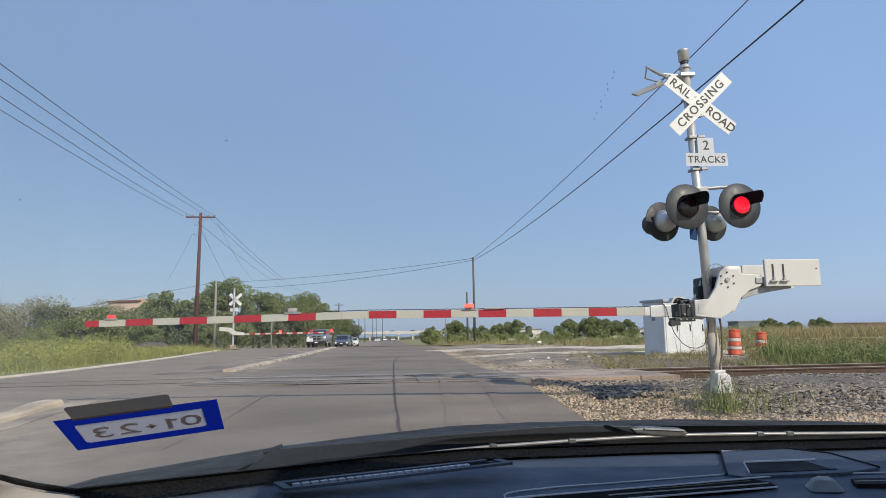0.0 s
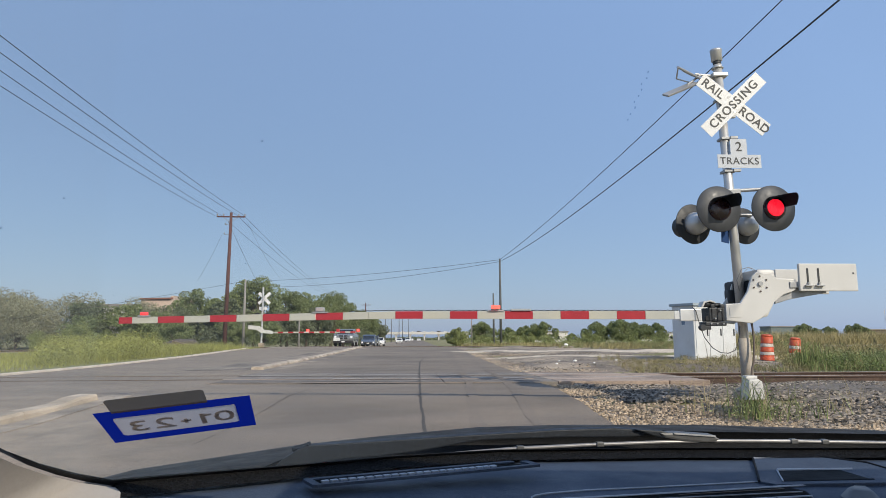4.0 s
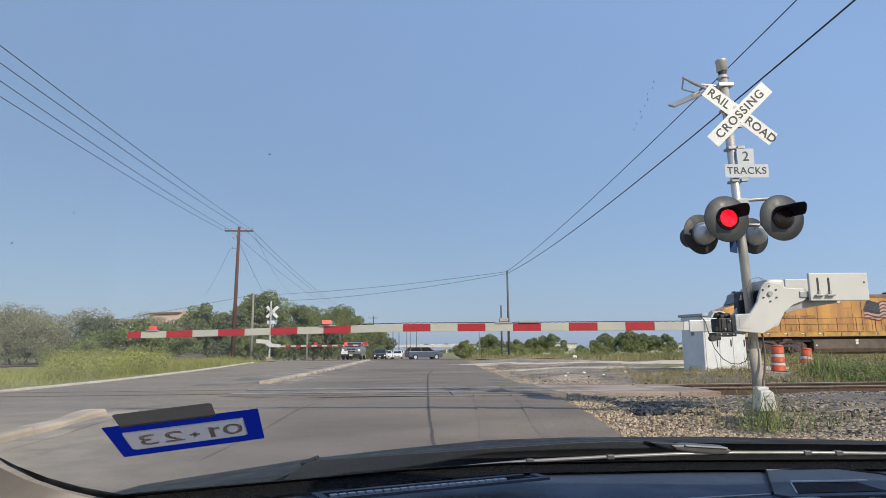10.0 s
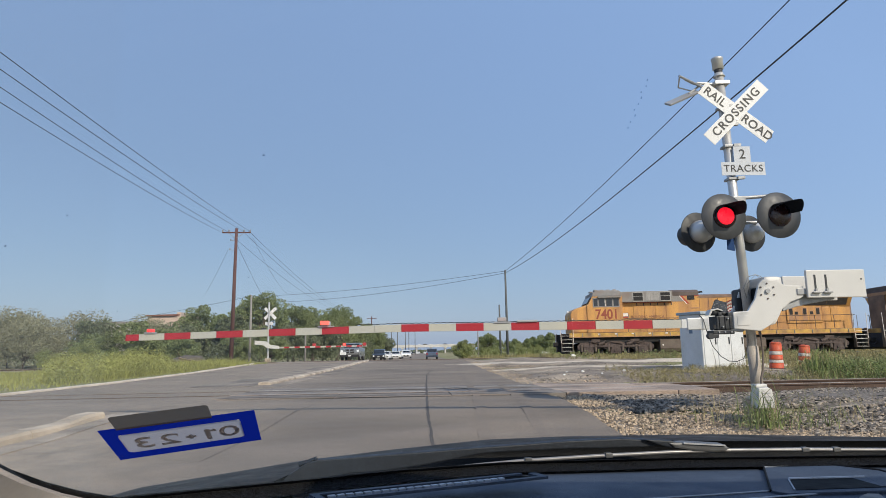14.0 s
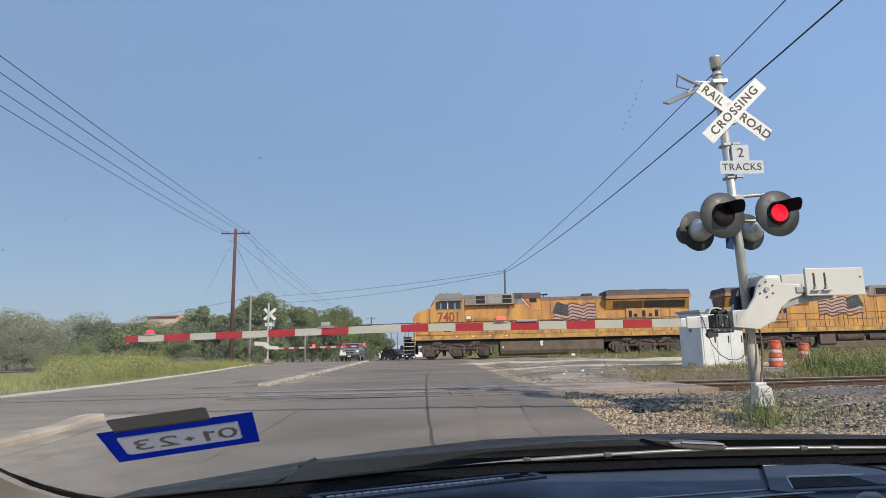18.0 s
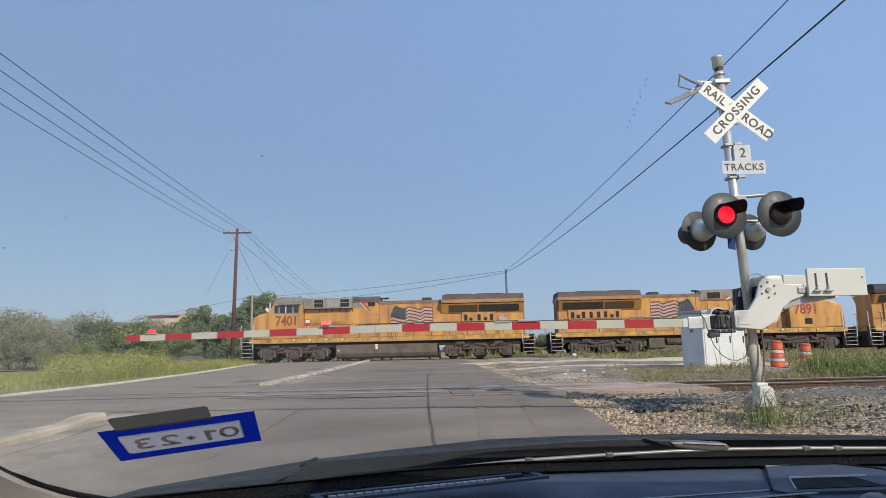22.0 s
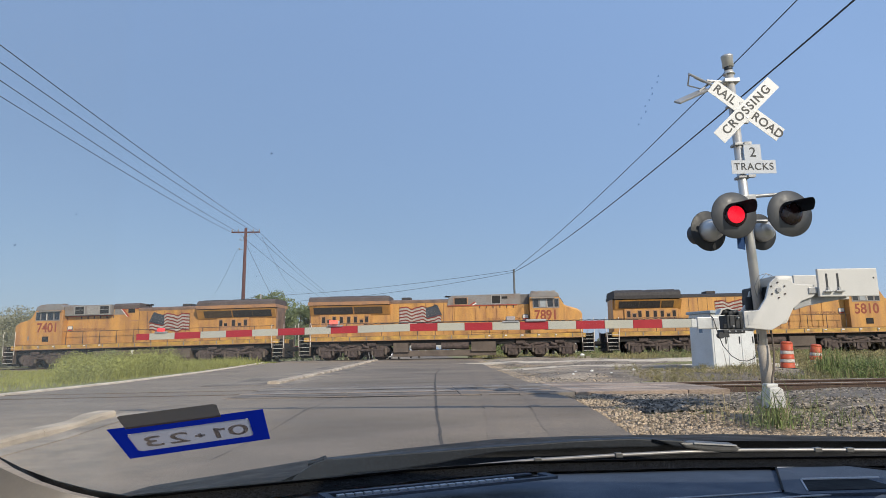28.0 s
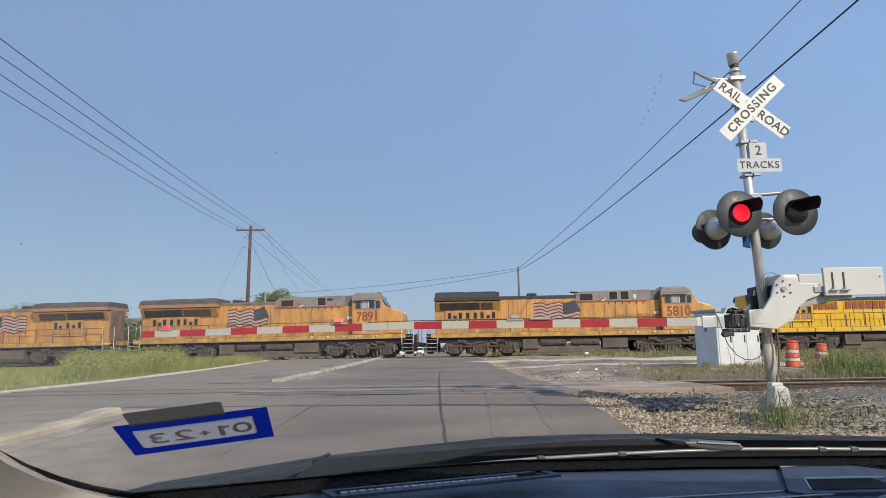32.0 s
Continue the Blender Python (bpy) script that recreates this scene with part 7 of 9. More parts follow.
utility_pole(-19.5, 150.0, 0.0, 11.5, 0.2, POLEWOOD, "distant utility pole behind the trees", ((10.9, 1.3),))
utility_pole(-13.8, 170.0, 0.0, 10.8, 0.2, POLEWOOD, "distant utility pole along the road", ((10.2, 1.3),))
for x, y, h in ((-10.8, 215, 9.0), (-9.6, 235, 9.5), (-7.3, 255, 9.5), (-7.0, 300, 11), (-4.2, 310, 12)):
    utility_pole(x, y, 0.0, h, 0.18, POLEDARK, "dark distant pole along the road")


def wire(a, b, sag, r, label, n=24):
    bm = B()
    a, b = Vector(a), Vector(b)
    sweep(bm, [a.lerp(b, k / n) - Vector((0, 0, sag * 4 * (k / n) * (1 - k / n))) for k in range(n + 1)], r, 5)
    return tagged(link("overhead_wire", bm, WIRE), label, "overhead wire", "overhead wires")


for a, b, sag in (((-16.66, 60, 13.0), (-10.5, 6.0, 9.1), 0.25), ((-17.26, 60, 13.0), (-11.2, 6.0, 9.15), 0.3), ((-18.7, 60, 12.95), (-12.2, 6.0, 9.5), 0.35), ((-19.3, 60, 12.9), (-13.0, 6.0, 9.48), 0.35)):
    wire(a, b, sag, 0.014, "black overhead wire strung to the wooden pole")
for a, b, sag in (((-16.66, 60, 13.0), (-18.3, 150, 11.0), 0.9), ((-17.26, 60, 13.0), (-18.8, 150, 11.0), 1.0), ((-18.7, 60, 12.95), (-20.0, 150, 11.0), 1.0), ((-18.0, 60, 12.3), (-18.7, 75, 7.6), 0.1)):
    wire(a, b, sag, 0.016, "black overhead wire leading away over the trees")
wire((-18.5, 60, 11.15), (-27.64, 80, 8.26), 0.25, 0.010, "thin service wire from the wooden pole to the bushes")
wire((-16.2, 60, 12.3), (-20.3, 95, 10.1), 0.6, 0.012, "black overhead wire leading down behind the trees")
wire((-14.0, 52.0, 5.95), (-36.0, 56.0, 2.85), 0.15, 0.012, "thin pale service wire over the bushes")
wire((9.85, 75, 10.62), (15.45, -10, 17.08), 1.207, 0.022, "black overhead cable running back over the road", 40)
wire((9.85, 75, 10.40), (11.28, -10, 11.16), 1.264, 0.026, "thick black overhead cable running back over the road", 40)
wire((9.85, 75, 10.62), (-30.3, 110, 11.1), 0.5, 0.022, "overhead cable crossing to the far trees")
wire((9.85, 75, 10.40), (-26.4, 110, 10.1), 0.7, 0.022, "lower overhead cable crossing to the far trees")


# ---------------------------------------------------------------- trees and bushes
def tree(name, h, spread, seed, leafm, label, category, leaves=3800, leaf=0.16, trunk=0.28, low=0.25, clumps=34, gaps=0.9):
    rng = np.random.default_rng(seed)
    r = root(name, label, category)
    c = []
    while len(c) < clumps:
        p = rng.uniform(-1, 1, 3)
        if np.linalg.norm(p) < 1 and np.linalg.norm(p) > 0.35:
            c.append(p)
    c = np.array(c)
    cen = np.stack([c[:, 0] * spread * 0.8, c[:, 1] * spread * 0.8, h * (low + (1 - low) * 0.5) + c[:, 2] * h * (1 - low) * 0.44], -1)
    cen[:, 2] += rng.uniform(-0.05, 0.05, clumps) * h
    bm = B()
    bend = rng.uniform(-0.06, 0.06, 2) * h
    fork = Vector((bend[0], bend[1], h * (low + 0.12)))
    tube(bm, (0, 0, -0.2), fork * 0.55, trunk, trunk * 0.75, 8)
    tube(bm, fork * 0.5, fork, trunk * 0.75, trunk * 0.6, 8)
    for p in cen[:: 2]:
        m = fork.lerp(Vector(p), 0.5) + Vector((0, 0, 0.05 * h))
        tube(bm, fork, m, trunk * 0.4, trunk * 0.22, 5)
        tube(bm, m, p, trunk * 0.22, trunk * 0.06, 5)
    part("trunk", bm, BARK, r, "forked trunk with limbs", True)
    n = leaves
    k = rng.integers(0, clumps, n)
    size = spread * rng.uniform(0.20, 0.36, clumps)[k]
    d = rng.normal(0, 1, (n, 3))
    d /= np.linalg.norm(d, axis=1)[:, None]
    pos = cen[k] + d * (size * rng.uniform(0.35, 1.0, n) ** 0.5 * gaps)[:, None] * np.array([1, 1, 0.8])
    a, b = rng.normal(0, 1, (n, 3)), rng.normal(0, 1, (n, 3))
    a /= np.linalg.norm(a, axis=1)[:, None]
    b -= a * (a * b).sum(1)[:, None]
    b /= np.linalg.norm(b, axis=1)[:, None]
    s = leaf * rng.uniform(0.6, 1.4, n)[:, None]
    v = np.stack([pos - a * s, pos + b * s * 0.6, pos + a * s, pos - b * s * 0.6], 1)
    ob = new("crown", quads("crown", v, leafm))
    ob.parent = r
    ob["label"] = "leafy crown"
    return r


def put(ob, spots):
    """Place a thing at the first spot and copies of it at the others: x, y, scale, turn."""
    for i, (x, y, s, a) in enumerate(spots):
        m = Matrix.Translation((x, y, float(land_z(np.array(x), np.array(y))))) @ pose(0, 0, 0, 0, 0, a)
        o = ob
        if i:
            o = copy_thing(ob, m)
        o.matrix_world = m @ Matrix.Diagonal((s, s, s, 1))


put(tree("tree", 7.2, 3.6, 1, LEAF, "leafy green tree with an uneven crown", "tree", 17000, 0.11, 0.22, 0.15, 46), ((-27.5, 80, 1.0, 0), (-23.0, 78, 0.92, 80), (-15.2, 88, 1.05, 200), (-11.5, 100, 1.0, 130), (-33, 92, 0.8, 40), (-9.3, 112, 0.85, 300)))
put(tree("tree", 8.4, 3.9, 2, LEAF, "tall full green tree beyond the tracks", "tree", 19000, 0.11, 0.25, 0.12, 50), ((-19.2, 76, 0.98, 0), (-13.0, 96, 0.98, 60), (-17.0, 84, 0.9, 150), (-10.0, 122, 0.8, 220)))
put(tree("tree", 5.0, 2.8, 3, LEAF_D, "dark green low tree", "tree", 9000, 0.12, 0.16, 0.1, 36), ((-21.5, 72, 1.0, 0), (-15.5, 74, 0.85, 60), (-30, 84, 1.0, 10), (-34.6, 87, 1.06, 20), (-38.2, 88, 0.98, 140), (-8.3, 132, 0.95, 30), (-25.5, 70, 0.8, 100), (-12.6, 80, 0.9, 200)))
put(tree("mesquite_bush", 3.1, 2.6, 4, LEAF_G, "grey-green mesquite bush on the verge", "bush", 10000, 0.05, 0.08, 0.05, 44, 1.1), ((-38.0, 60, 1.6, 0), (-45.0, 62, 1.6, 70), (-52.5, 64, 1.6, 160), (-60, 66, 1.7, 250), (-41.5, 68, 1.7, 20), (-33.0, 62.5, 1.55, 200), (-67, 66, 1.7, 100), (-48.5, 70, 1.75, 300), (-35.5, 58, 1.3, 130), (-28.0, 66, 1.45, 330)))
put(tree("dark_bush", 3.0, 1.6, 5, LEAF_D, "dark dense bush on the verge", "bush", 7000, 0.05, 0.08, 0.02, 30), ((-30.1, 60, 1.6, 0), (-47, 72, 1.9, 80)))
put(tree("green_bush", 2.4, 1.7, 6, LEAF, "bright green bush behind the tall grass", "bush", 6000, 0.055, 0.06, 0.02, 28), ((-27.5, 61, 1.75, 0), (-25.2, 63, 1.5, 60), (-22.5, 60, 1.15, 130), (-15.2, 64, 1.2, 10), (-19.0, 66, 1.2, 70), (-29.5, 58, 1.3, 190)))
put(tree("field_tree", 3.6, 2.3, 7, LEAF, "rounded dark tree in the field beyond the tracks", "tree", 11000, 0.085, 0.12, 0.12, 30), ((10.0, 96, 1.05, 0), (20.8, 104, 1.1, 70), (18.3, 108, 0.95, 150), (27.5, 112, 0.6, 20), (23.0, 82, 0.9, 190), (26.0, 80, 0.95, 40), (29.0, 84, 0.9, 280), (31.5, 83, 0.85, 90), (14.0, 98, 0.8, 100), (149.5, 240, 1.9, 30), (153.5, 241, 1.45, 120), (158, 240, 1.6, 210), (170, 240, 1.9, 60), (172.8, 239, 1.5, 330), (225, 262, 1.7, 80)))
put(tree("field_bush", 2.5, 1.8, 8, LEAF_L, "green bush by the road beyond the tracks", "bush", 9000, 0.06, 0.06, 0.02, 26), ((4.6, 74, 0.88, 0), (7.4, 78, 0.55, 80), (9.4, 80, 0.6, 160), (12.5, 84, 0.8, 40), (15.0, 86, 0.7, 250), (17.2, 84, 0.6, 10), (21.0, 78, 0.75, 300), (33.5, 80, 0.8, 20), (5.2, 84, 0.9, 110)))

put(tree("weed_bush", 2.4, 1.9, 9, LEAF_L, "yellow-green weedy bush in the tall grass", "bush", 8000, 0.05, 0.05, 0.02, 30), ((-27.6, 53, 0.95, 0), (-24.6, 54, 0.7, 90), (-31.0, 54, 0.7, 200)))


def far_woods():
    rng = np.random.default_rng(12)
    spots = []
    for x0, x1, y, h in ((-420, -60, 330, 7.0), (-110, -42, 120, 6.5), (-60, -14, 190, 6.0), (-90, 110, 640, 3.6)):
        n = int((x1 - x0) * 26)
        x = rng.uniform(x0, x1, n)
        top = h * (0.45 + 0.55 * np.abs(np.sin(x * 0.07 + y) * np.sin(x * 0.023 + 1.0)))
        spots.append(np.stack([x, y + rng.normal(0, 6, n), rng.uniform(0, 1, n) ** 0.8 * top], -1))
    p = np.concatenate(spots)
    n = len(p)
    a, b = rng.normal(0, 1, (n, 3)), rng.normal(0, 1, (n, 3))
    s = 0.55
    tagged(new("far_woods", quads("far_woods", np.stack([p - a * s, p + b * s * 0.6, p + a * s, p - b * s * 0.6], 1), LEAF_D)), "low dark line of distant trees", "woods", kind="stuff")


far_woods()
leafy("undergrowth", np.concatenate([spots_in(rng, 90, -36, -10.5, 78, 92), spots_in(rng, 60, -14, -8.6, 100, 128), spots_in(rng, 50, -30, -14.5, 66, 74)]), (1.6, 3.2), 0.10, 130, LEAF_D, "dark undergrowth below the trees", 61)


# ---------------------------------------------------------------- buildings and overpass
def shop_building():
    r = root("building", "salmon-tan flat-roofed building with a dark roof edge behind trees", "building", Matrix.Translation((-37.9, 96, 0)))
    bm = B()
    box(bm, -2.35, 2.35, -2, 6, 0, 7.0)
    part("wall", bm, SALMON, r, "salmon-tan rendered wall")
    bm = B()
    prism(bm, [(-2.6, 7.0), (2.35, 7.06), (2.35, 7.3), (-2.6, 7.2)], -2.3, 6.3, "y")
    part("roof", bm, ROOFRED, r, "dark brown roof edge")
    bm = B()
    box(bm, 1.95, 2.5, -2.2, 6.2, 6.2, 7.55)
    part("parapet", bm, SALMON, r, "raised end parapet")
    for x in (-1.2, 0.6):
        bm = B()
        box(bm, x - 0.5, x + 0.5, -2.03, -1.98, 4.4, 5.6, 0.01)
        part("window", bm, DARKGLASS, r)


shop_building()


def low_building(x, y, w, h, label, wall=BRIDGE):
    r = root("building", label, "building", Matrix.Translation((x, y, 0)))
    bm = B()
    box(bm, -w / 2, w / 2, 0, 8, 0, h)
    part("wall", bm, wall, r)
    bm = B()
    box(bm, -w / 2 - 0.3, w / 2 + 0.3, -0.3, 8.3, h, h + 0.35)
    part("roof", bm, LGREY, r)
    for k in range(int(w // 4)):
        bm = B()
        box(bm, -w / 2 + 1.2 + k * 4, -w / 2 + 2.8 + k * 4, -0.03, 0.02, 0.8, 2.2)
        part("window", bm, DARKGLASS, r)


low_building(46, 240, 22, 3.6, "low pale shed far across the field")
low_building(120, 300, 26, 3.6, "low pale distant building by the field edge")
low_building(149.5, 250, 16, 5.6, "long low green-grey shed on the horizon", SHED)
low_building(182, 252, 6, 3.6, "small white building at the edge of the field")
low_building(203, 262, 34, 4.5, "long low building with a pale eave on the horizon", TANK)
low_building(-46, 100, 14, 6.3, "pale building half hidden behind bushes")


def overpass():
    r = root("overpass", "pale concrete highway overpass across the road in the distance", "overpass", Matrix.Translation((0, 540, 0)))
    bm = B()
    box(bm, -70, 90, -5, 5, 4.9, 6.1)
    part("deck", bm, BRIDGE, r)
    for y in (-5.1, 4.9):
        bm = B()
        box(bm, -70, 90, y, y + 0.3, 6.1, 7.0)
        part("parapet", bm, BRIDGE, r)
    for x in range(-66, 90, 12):
        bm = B()
        box(bm, x - 0.6, x + 0.6, -3.5, 3.5, 0, 4.0)
        box(bm, x - 1.2, x + 1.2, -4.5, 4.5, 4.0, 4.9)
        part("pier", bm, BRIDGE, r)


overpass()


# ---------------------------------------------------------------- vehicles
def vehicle(name, label, category, L, W, prof, cabin, paint, front="plain", wheel=0.33):
    """x forward from the centre; prof and cabin are side outlines."""
    r = root(name, label, category)
    bm = B()
    prism(bm, prof, -W / 2, W / 2, "y", 0.05)
    body = part("body", bm, paint, r, smooth=False)
    bm = B()
    prism(bm, cabin, -W / 2 + 0.14, W / 2 - 0.14, "y", 0.06)
    part("cabin", bm, paint, r)
    cx = [p[0] for p in cabin]
    zs = [p[1] for p in cabin]
    z0, z1 = min(zs), max(zs)
    lo = sorted(p[0] for p in cabin if p[1] == z0)
    hi = sorted(p[0] for p in cabin if p[1] > z1 - 0.12)
    for s in (-1, 1):
        a0, a1, b0, b1 = lo[0] + 0.12, lo[-1] - 0.18, hi[0] + 0.02, hi[-1] - 0.02
        for f0, f1 in ((0.02, 0.47), (0.51, 0.98)):
            bm = B()
            prism(bm, [(a0 + (a1 - a0) * f0, z0 + 0.06), (a0 + (a1 - a0) * f1, z0 + 0.06), (b0 + (b1 - b0) * f1, z1 - 0.10), (b0 + (b1 - b0) * f0, z1 - 0.10)], s * (W / 2 - 0.145), s * (W / 2 - 0.132), "y")
            part("side_window", bm, DARKGLASS, r)
    for e, f, nm in ((lo[-1], hi[-1], "windshield"), (lo[0], hi[0], "rear_window")):
        d = 1 if nm == "windshield" else -1
        za, zb = max(p[1] for p in cabin if p[0] == e), max(p[1] for p in cabin if p[0] == f)
        q0, q1 = 0.12, 0.86
        xa, xb = e + (f - e) * q0, e + (f - e) * q1
        ya, yb = za + (zb - za) * q0, za + (zb - za) * q1
        bm = B()
        prism(bm, [(xa - d * 0.02, ya), (xa + d * 0.016, ya + 0.01), (xb + d * 0.016, yb + 0.012), (xb - d * 0.02, yb)], -W / 2 + 0.22, W / 2 - 0.22, "y")
        part(nm, bm, DARKGLASS, r)
    xf, xr = max(p[0] for p in prof), min(p[0] for p in prof)
    zf = max(p[1] for p in prof if p[0] > xf - 0.4)
    for s in (-1, 1):
        bm = B()
        box(bm, xf - 0.06, xf + 0.012, s * W / 2 - s * 0.08 - 0.22 * (s > 0), s * W / 2 - s * 0.08 + 0.22 * (s < 0), zf - 0.36, zf - 0.14, 0.02)
        part("headlight", bm, HEADLAMP, r, "clear headlight")
        bm = B()
        box(bm, xr - 0.012, xr + 0.05, s * W / 2 - s * 0.06 - 0.18 * (s > 0), s * W / 2 - s * 0.06 + 0.18 * (s < 0), 0.72, 1.02, 0.02)
        part("tail_light", bm, TAILLAMP, r, "red tail light")
        bm = B()
        box(bm, lo[-1] - 0.35, lo[-1] - 0.15, s * (W / 2 + 0.02), s * (W / 2 + 0.16), z0 + 0.02, z0 + 0.2, 0.02)
        part("mirror", bm, paint, r)
    bm = B()
    if front == "truck":
        box(bm, xf - 0.02, xf + 0.02, -0.42, 0.42, zf - 0.46, zf - 0.08, 0.02)
        g = part("grille", bm, UNDERDARK, r, "dark cross-bar grille")
        bm = B()
        box(bm, xf + 0.02, xf + 0.035, -0.44, 0.44, zf - 0.30, zf - 0.24)
        box(bm, xf + 0.02, xf + 0.035, -0.035, 0.035, zf - 0.46, zf - 0.08)
        part("grille_bar", bm, CHROME, g)
        bm = B()
        box(bm, xf - 0.05, xf + 0.14, -W / 2 + 0.02, W / 2 - 0.02, 0.42, 0.66, 0.04)
        part("bumper", bm, UNDERDARK, r, "dark bumper")
    else:
        box(bm, xf - 0.02, xf + 0.012, -0.5, 0.5, 0.42, zf - 0.24, 0.02)
        part("grille", bm, UNDERDARK, r, "dark grille")
    bm = B()
    box(bm, xf + 0.013 if front != "truck" else xf + 0.141, xf + 0.022 if front != "truck" else xf + 0.15, -0.16, 0.16, 0.48, 0.60)
    part("plate_bar", bm, SIGNWHITE, r, "plain plate")
    for x in (xf - L * 0.19, xr + L * 0.20):
        for s in (-1, 1):
            bm = B()
            tube(bm, (x, s * (W / 2 - 0.24), wheel), (x, s * (W / 2 + 0.01), wheel), wheel, n=20)
            w = part("wheel", bm, RUBBER, r, "black tyre")
            bm = B()
            tube(bm, (x, s * (W / 2 + 0.005), wheel), (x, s * (W / 2 + 0.018), wheel), wheel * 0.6, n=14)
            part("rim", bm, ALU, w)
    return r


def pickup():
    return vehicle("pickup_truck", "silver pickup truck waiting at the far gate", "pickup truck", 5.8, 2.0, [(-2.9, 0.45), (2.85, 0.45), (2.9, 0.8), (2.88, 1.18), (2.6, 1.27), (1.25, 1.32), (-0.9, 1.32), (-2.9, 1.28)], [(-0.95, 1.30), (1.35, 1.30), (0.70, 1.82), (0.4, 1.86), (-0.7, 1.86)], CARSILVER, "truck", 0.4)


def suv(label, paint):
    return vehicle("suv", label, "suv", 4.7, 1.88, [(-2.25, 0.34), (2.2, 0.34), (2.34, 0.5), (2.36, 0.72), (2.28, 0.90), (1.9, 1.0), (1.2, 1.06), (-2.2, 1.10), (-2.34, 0.95), (-2.36, 0.6)], [(-2.22, 1.08), (1.25, 1.08), (0.55, 1.60), (0.2, 1.68), (-1.3, 1.70), (-1.9, 1.64)], paint, "plain", 0.36)


def saloon(label, paint):
    return vehicle("car", label, "car", 4.6, 1.8, [(-2.3, 0.32), (2.25, 0.32), (2.3, 0.6), (2.2, 0.82), (1.1, 0.92), (-1.7, 0.96), (-2.28, 0.92)], [(-1.75, 0.94), (1.15, 0.90), (0.3, 1.42), (-1.05, 1.42)], paint)


pickup().matrix_world = Matrix.Translation((-7.5, 68.0, float(road_z(68.0)))) @ pose(0, 0, 0, 0, 0, -90)
black_suv = suv("black sport utility vehicle waiting in the queue, then turning round", CARBLACK)
saloon("white car waiting in the queue", CARWHITE).matrix_world = Matrix.Translation((-6.45, 109.0, float(road_z(109.0)))) @ pose(0, 0, 0, 0, 0, -90)
blue_suv = suv("dark blue sport utility vehicle turning round on the road", CARBLUE)
white_a = saloon("white car driving up to the queue and turning round", CARWHITE)
white_b = suv("white sport utility vehicle driving up to the queue", CARWHITE)
for x, y, m in ((0.8, 330, CARWHITE), (-5.4, 270, CARBLACK), (-3.2, 350, CARWHITE)):
    saloon("distant car on the road", m).matrix_world = Matrix.Translation((x, y, 0.0)) @ pose(0, 0, 0, 0, 0, -90)
bridge_car = saloon("pale car crossing the distant overpass", CARWHITE)
bridge_car.matrix_world = Matrix.Translation((-12.0, 538, 6.1))
for x, a in ((-3.0, 0), (6.5, 0), (13.0, 0), (24.0, 0), (31.0, 0), (41.0, 0), (55.0, 0)):
    copy_thing(bridge_car, Matrix.Translation((x, 538, 6.1)))
bridge_truck = suv("dark vehicle crossing the distant overpass", CARBLACK)
bridge_truck.matrix_world = Matrix.Translation((1.5, 541, 6.1))
for x in (18.5, 36.0, 48.0):
    copy_thing(bridge_truck, Matrix.Translation((x, 541, 6.1)))


# ---------------------------------------------------------------- the car that carries the camera
BASE = [(-0.240, 0.30, 1.238), (-0.252, 0.40, 1.190), (-0.258, 0.44, 1.1745), (-0.260, 0.48, 1.160), (-0.258, 0.52, 1.1465), (-0.252, 0.57, 1.131), (-0.202, 0.68, 1.1155), (-0.126, 0.77, 1.105), (-0.038, 0.85, 1.098), (0.121, 0.95, 1.088), (0.388, 1.0, 1.080), (0.72, 1.0, 1.077), (1.15, 0.96, 1.085), (1.45, 0.85, 1.10)]
RISE = Vector((0.05, -0.885, 0.462))


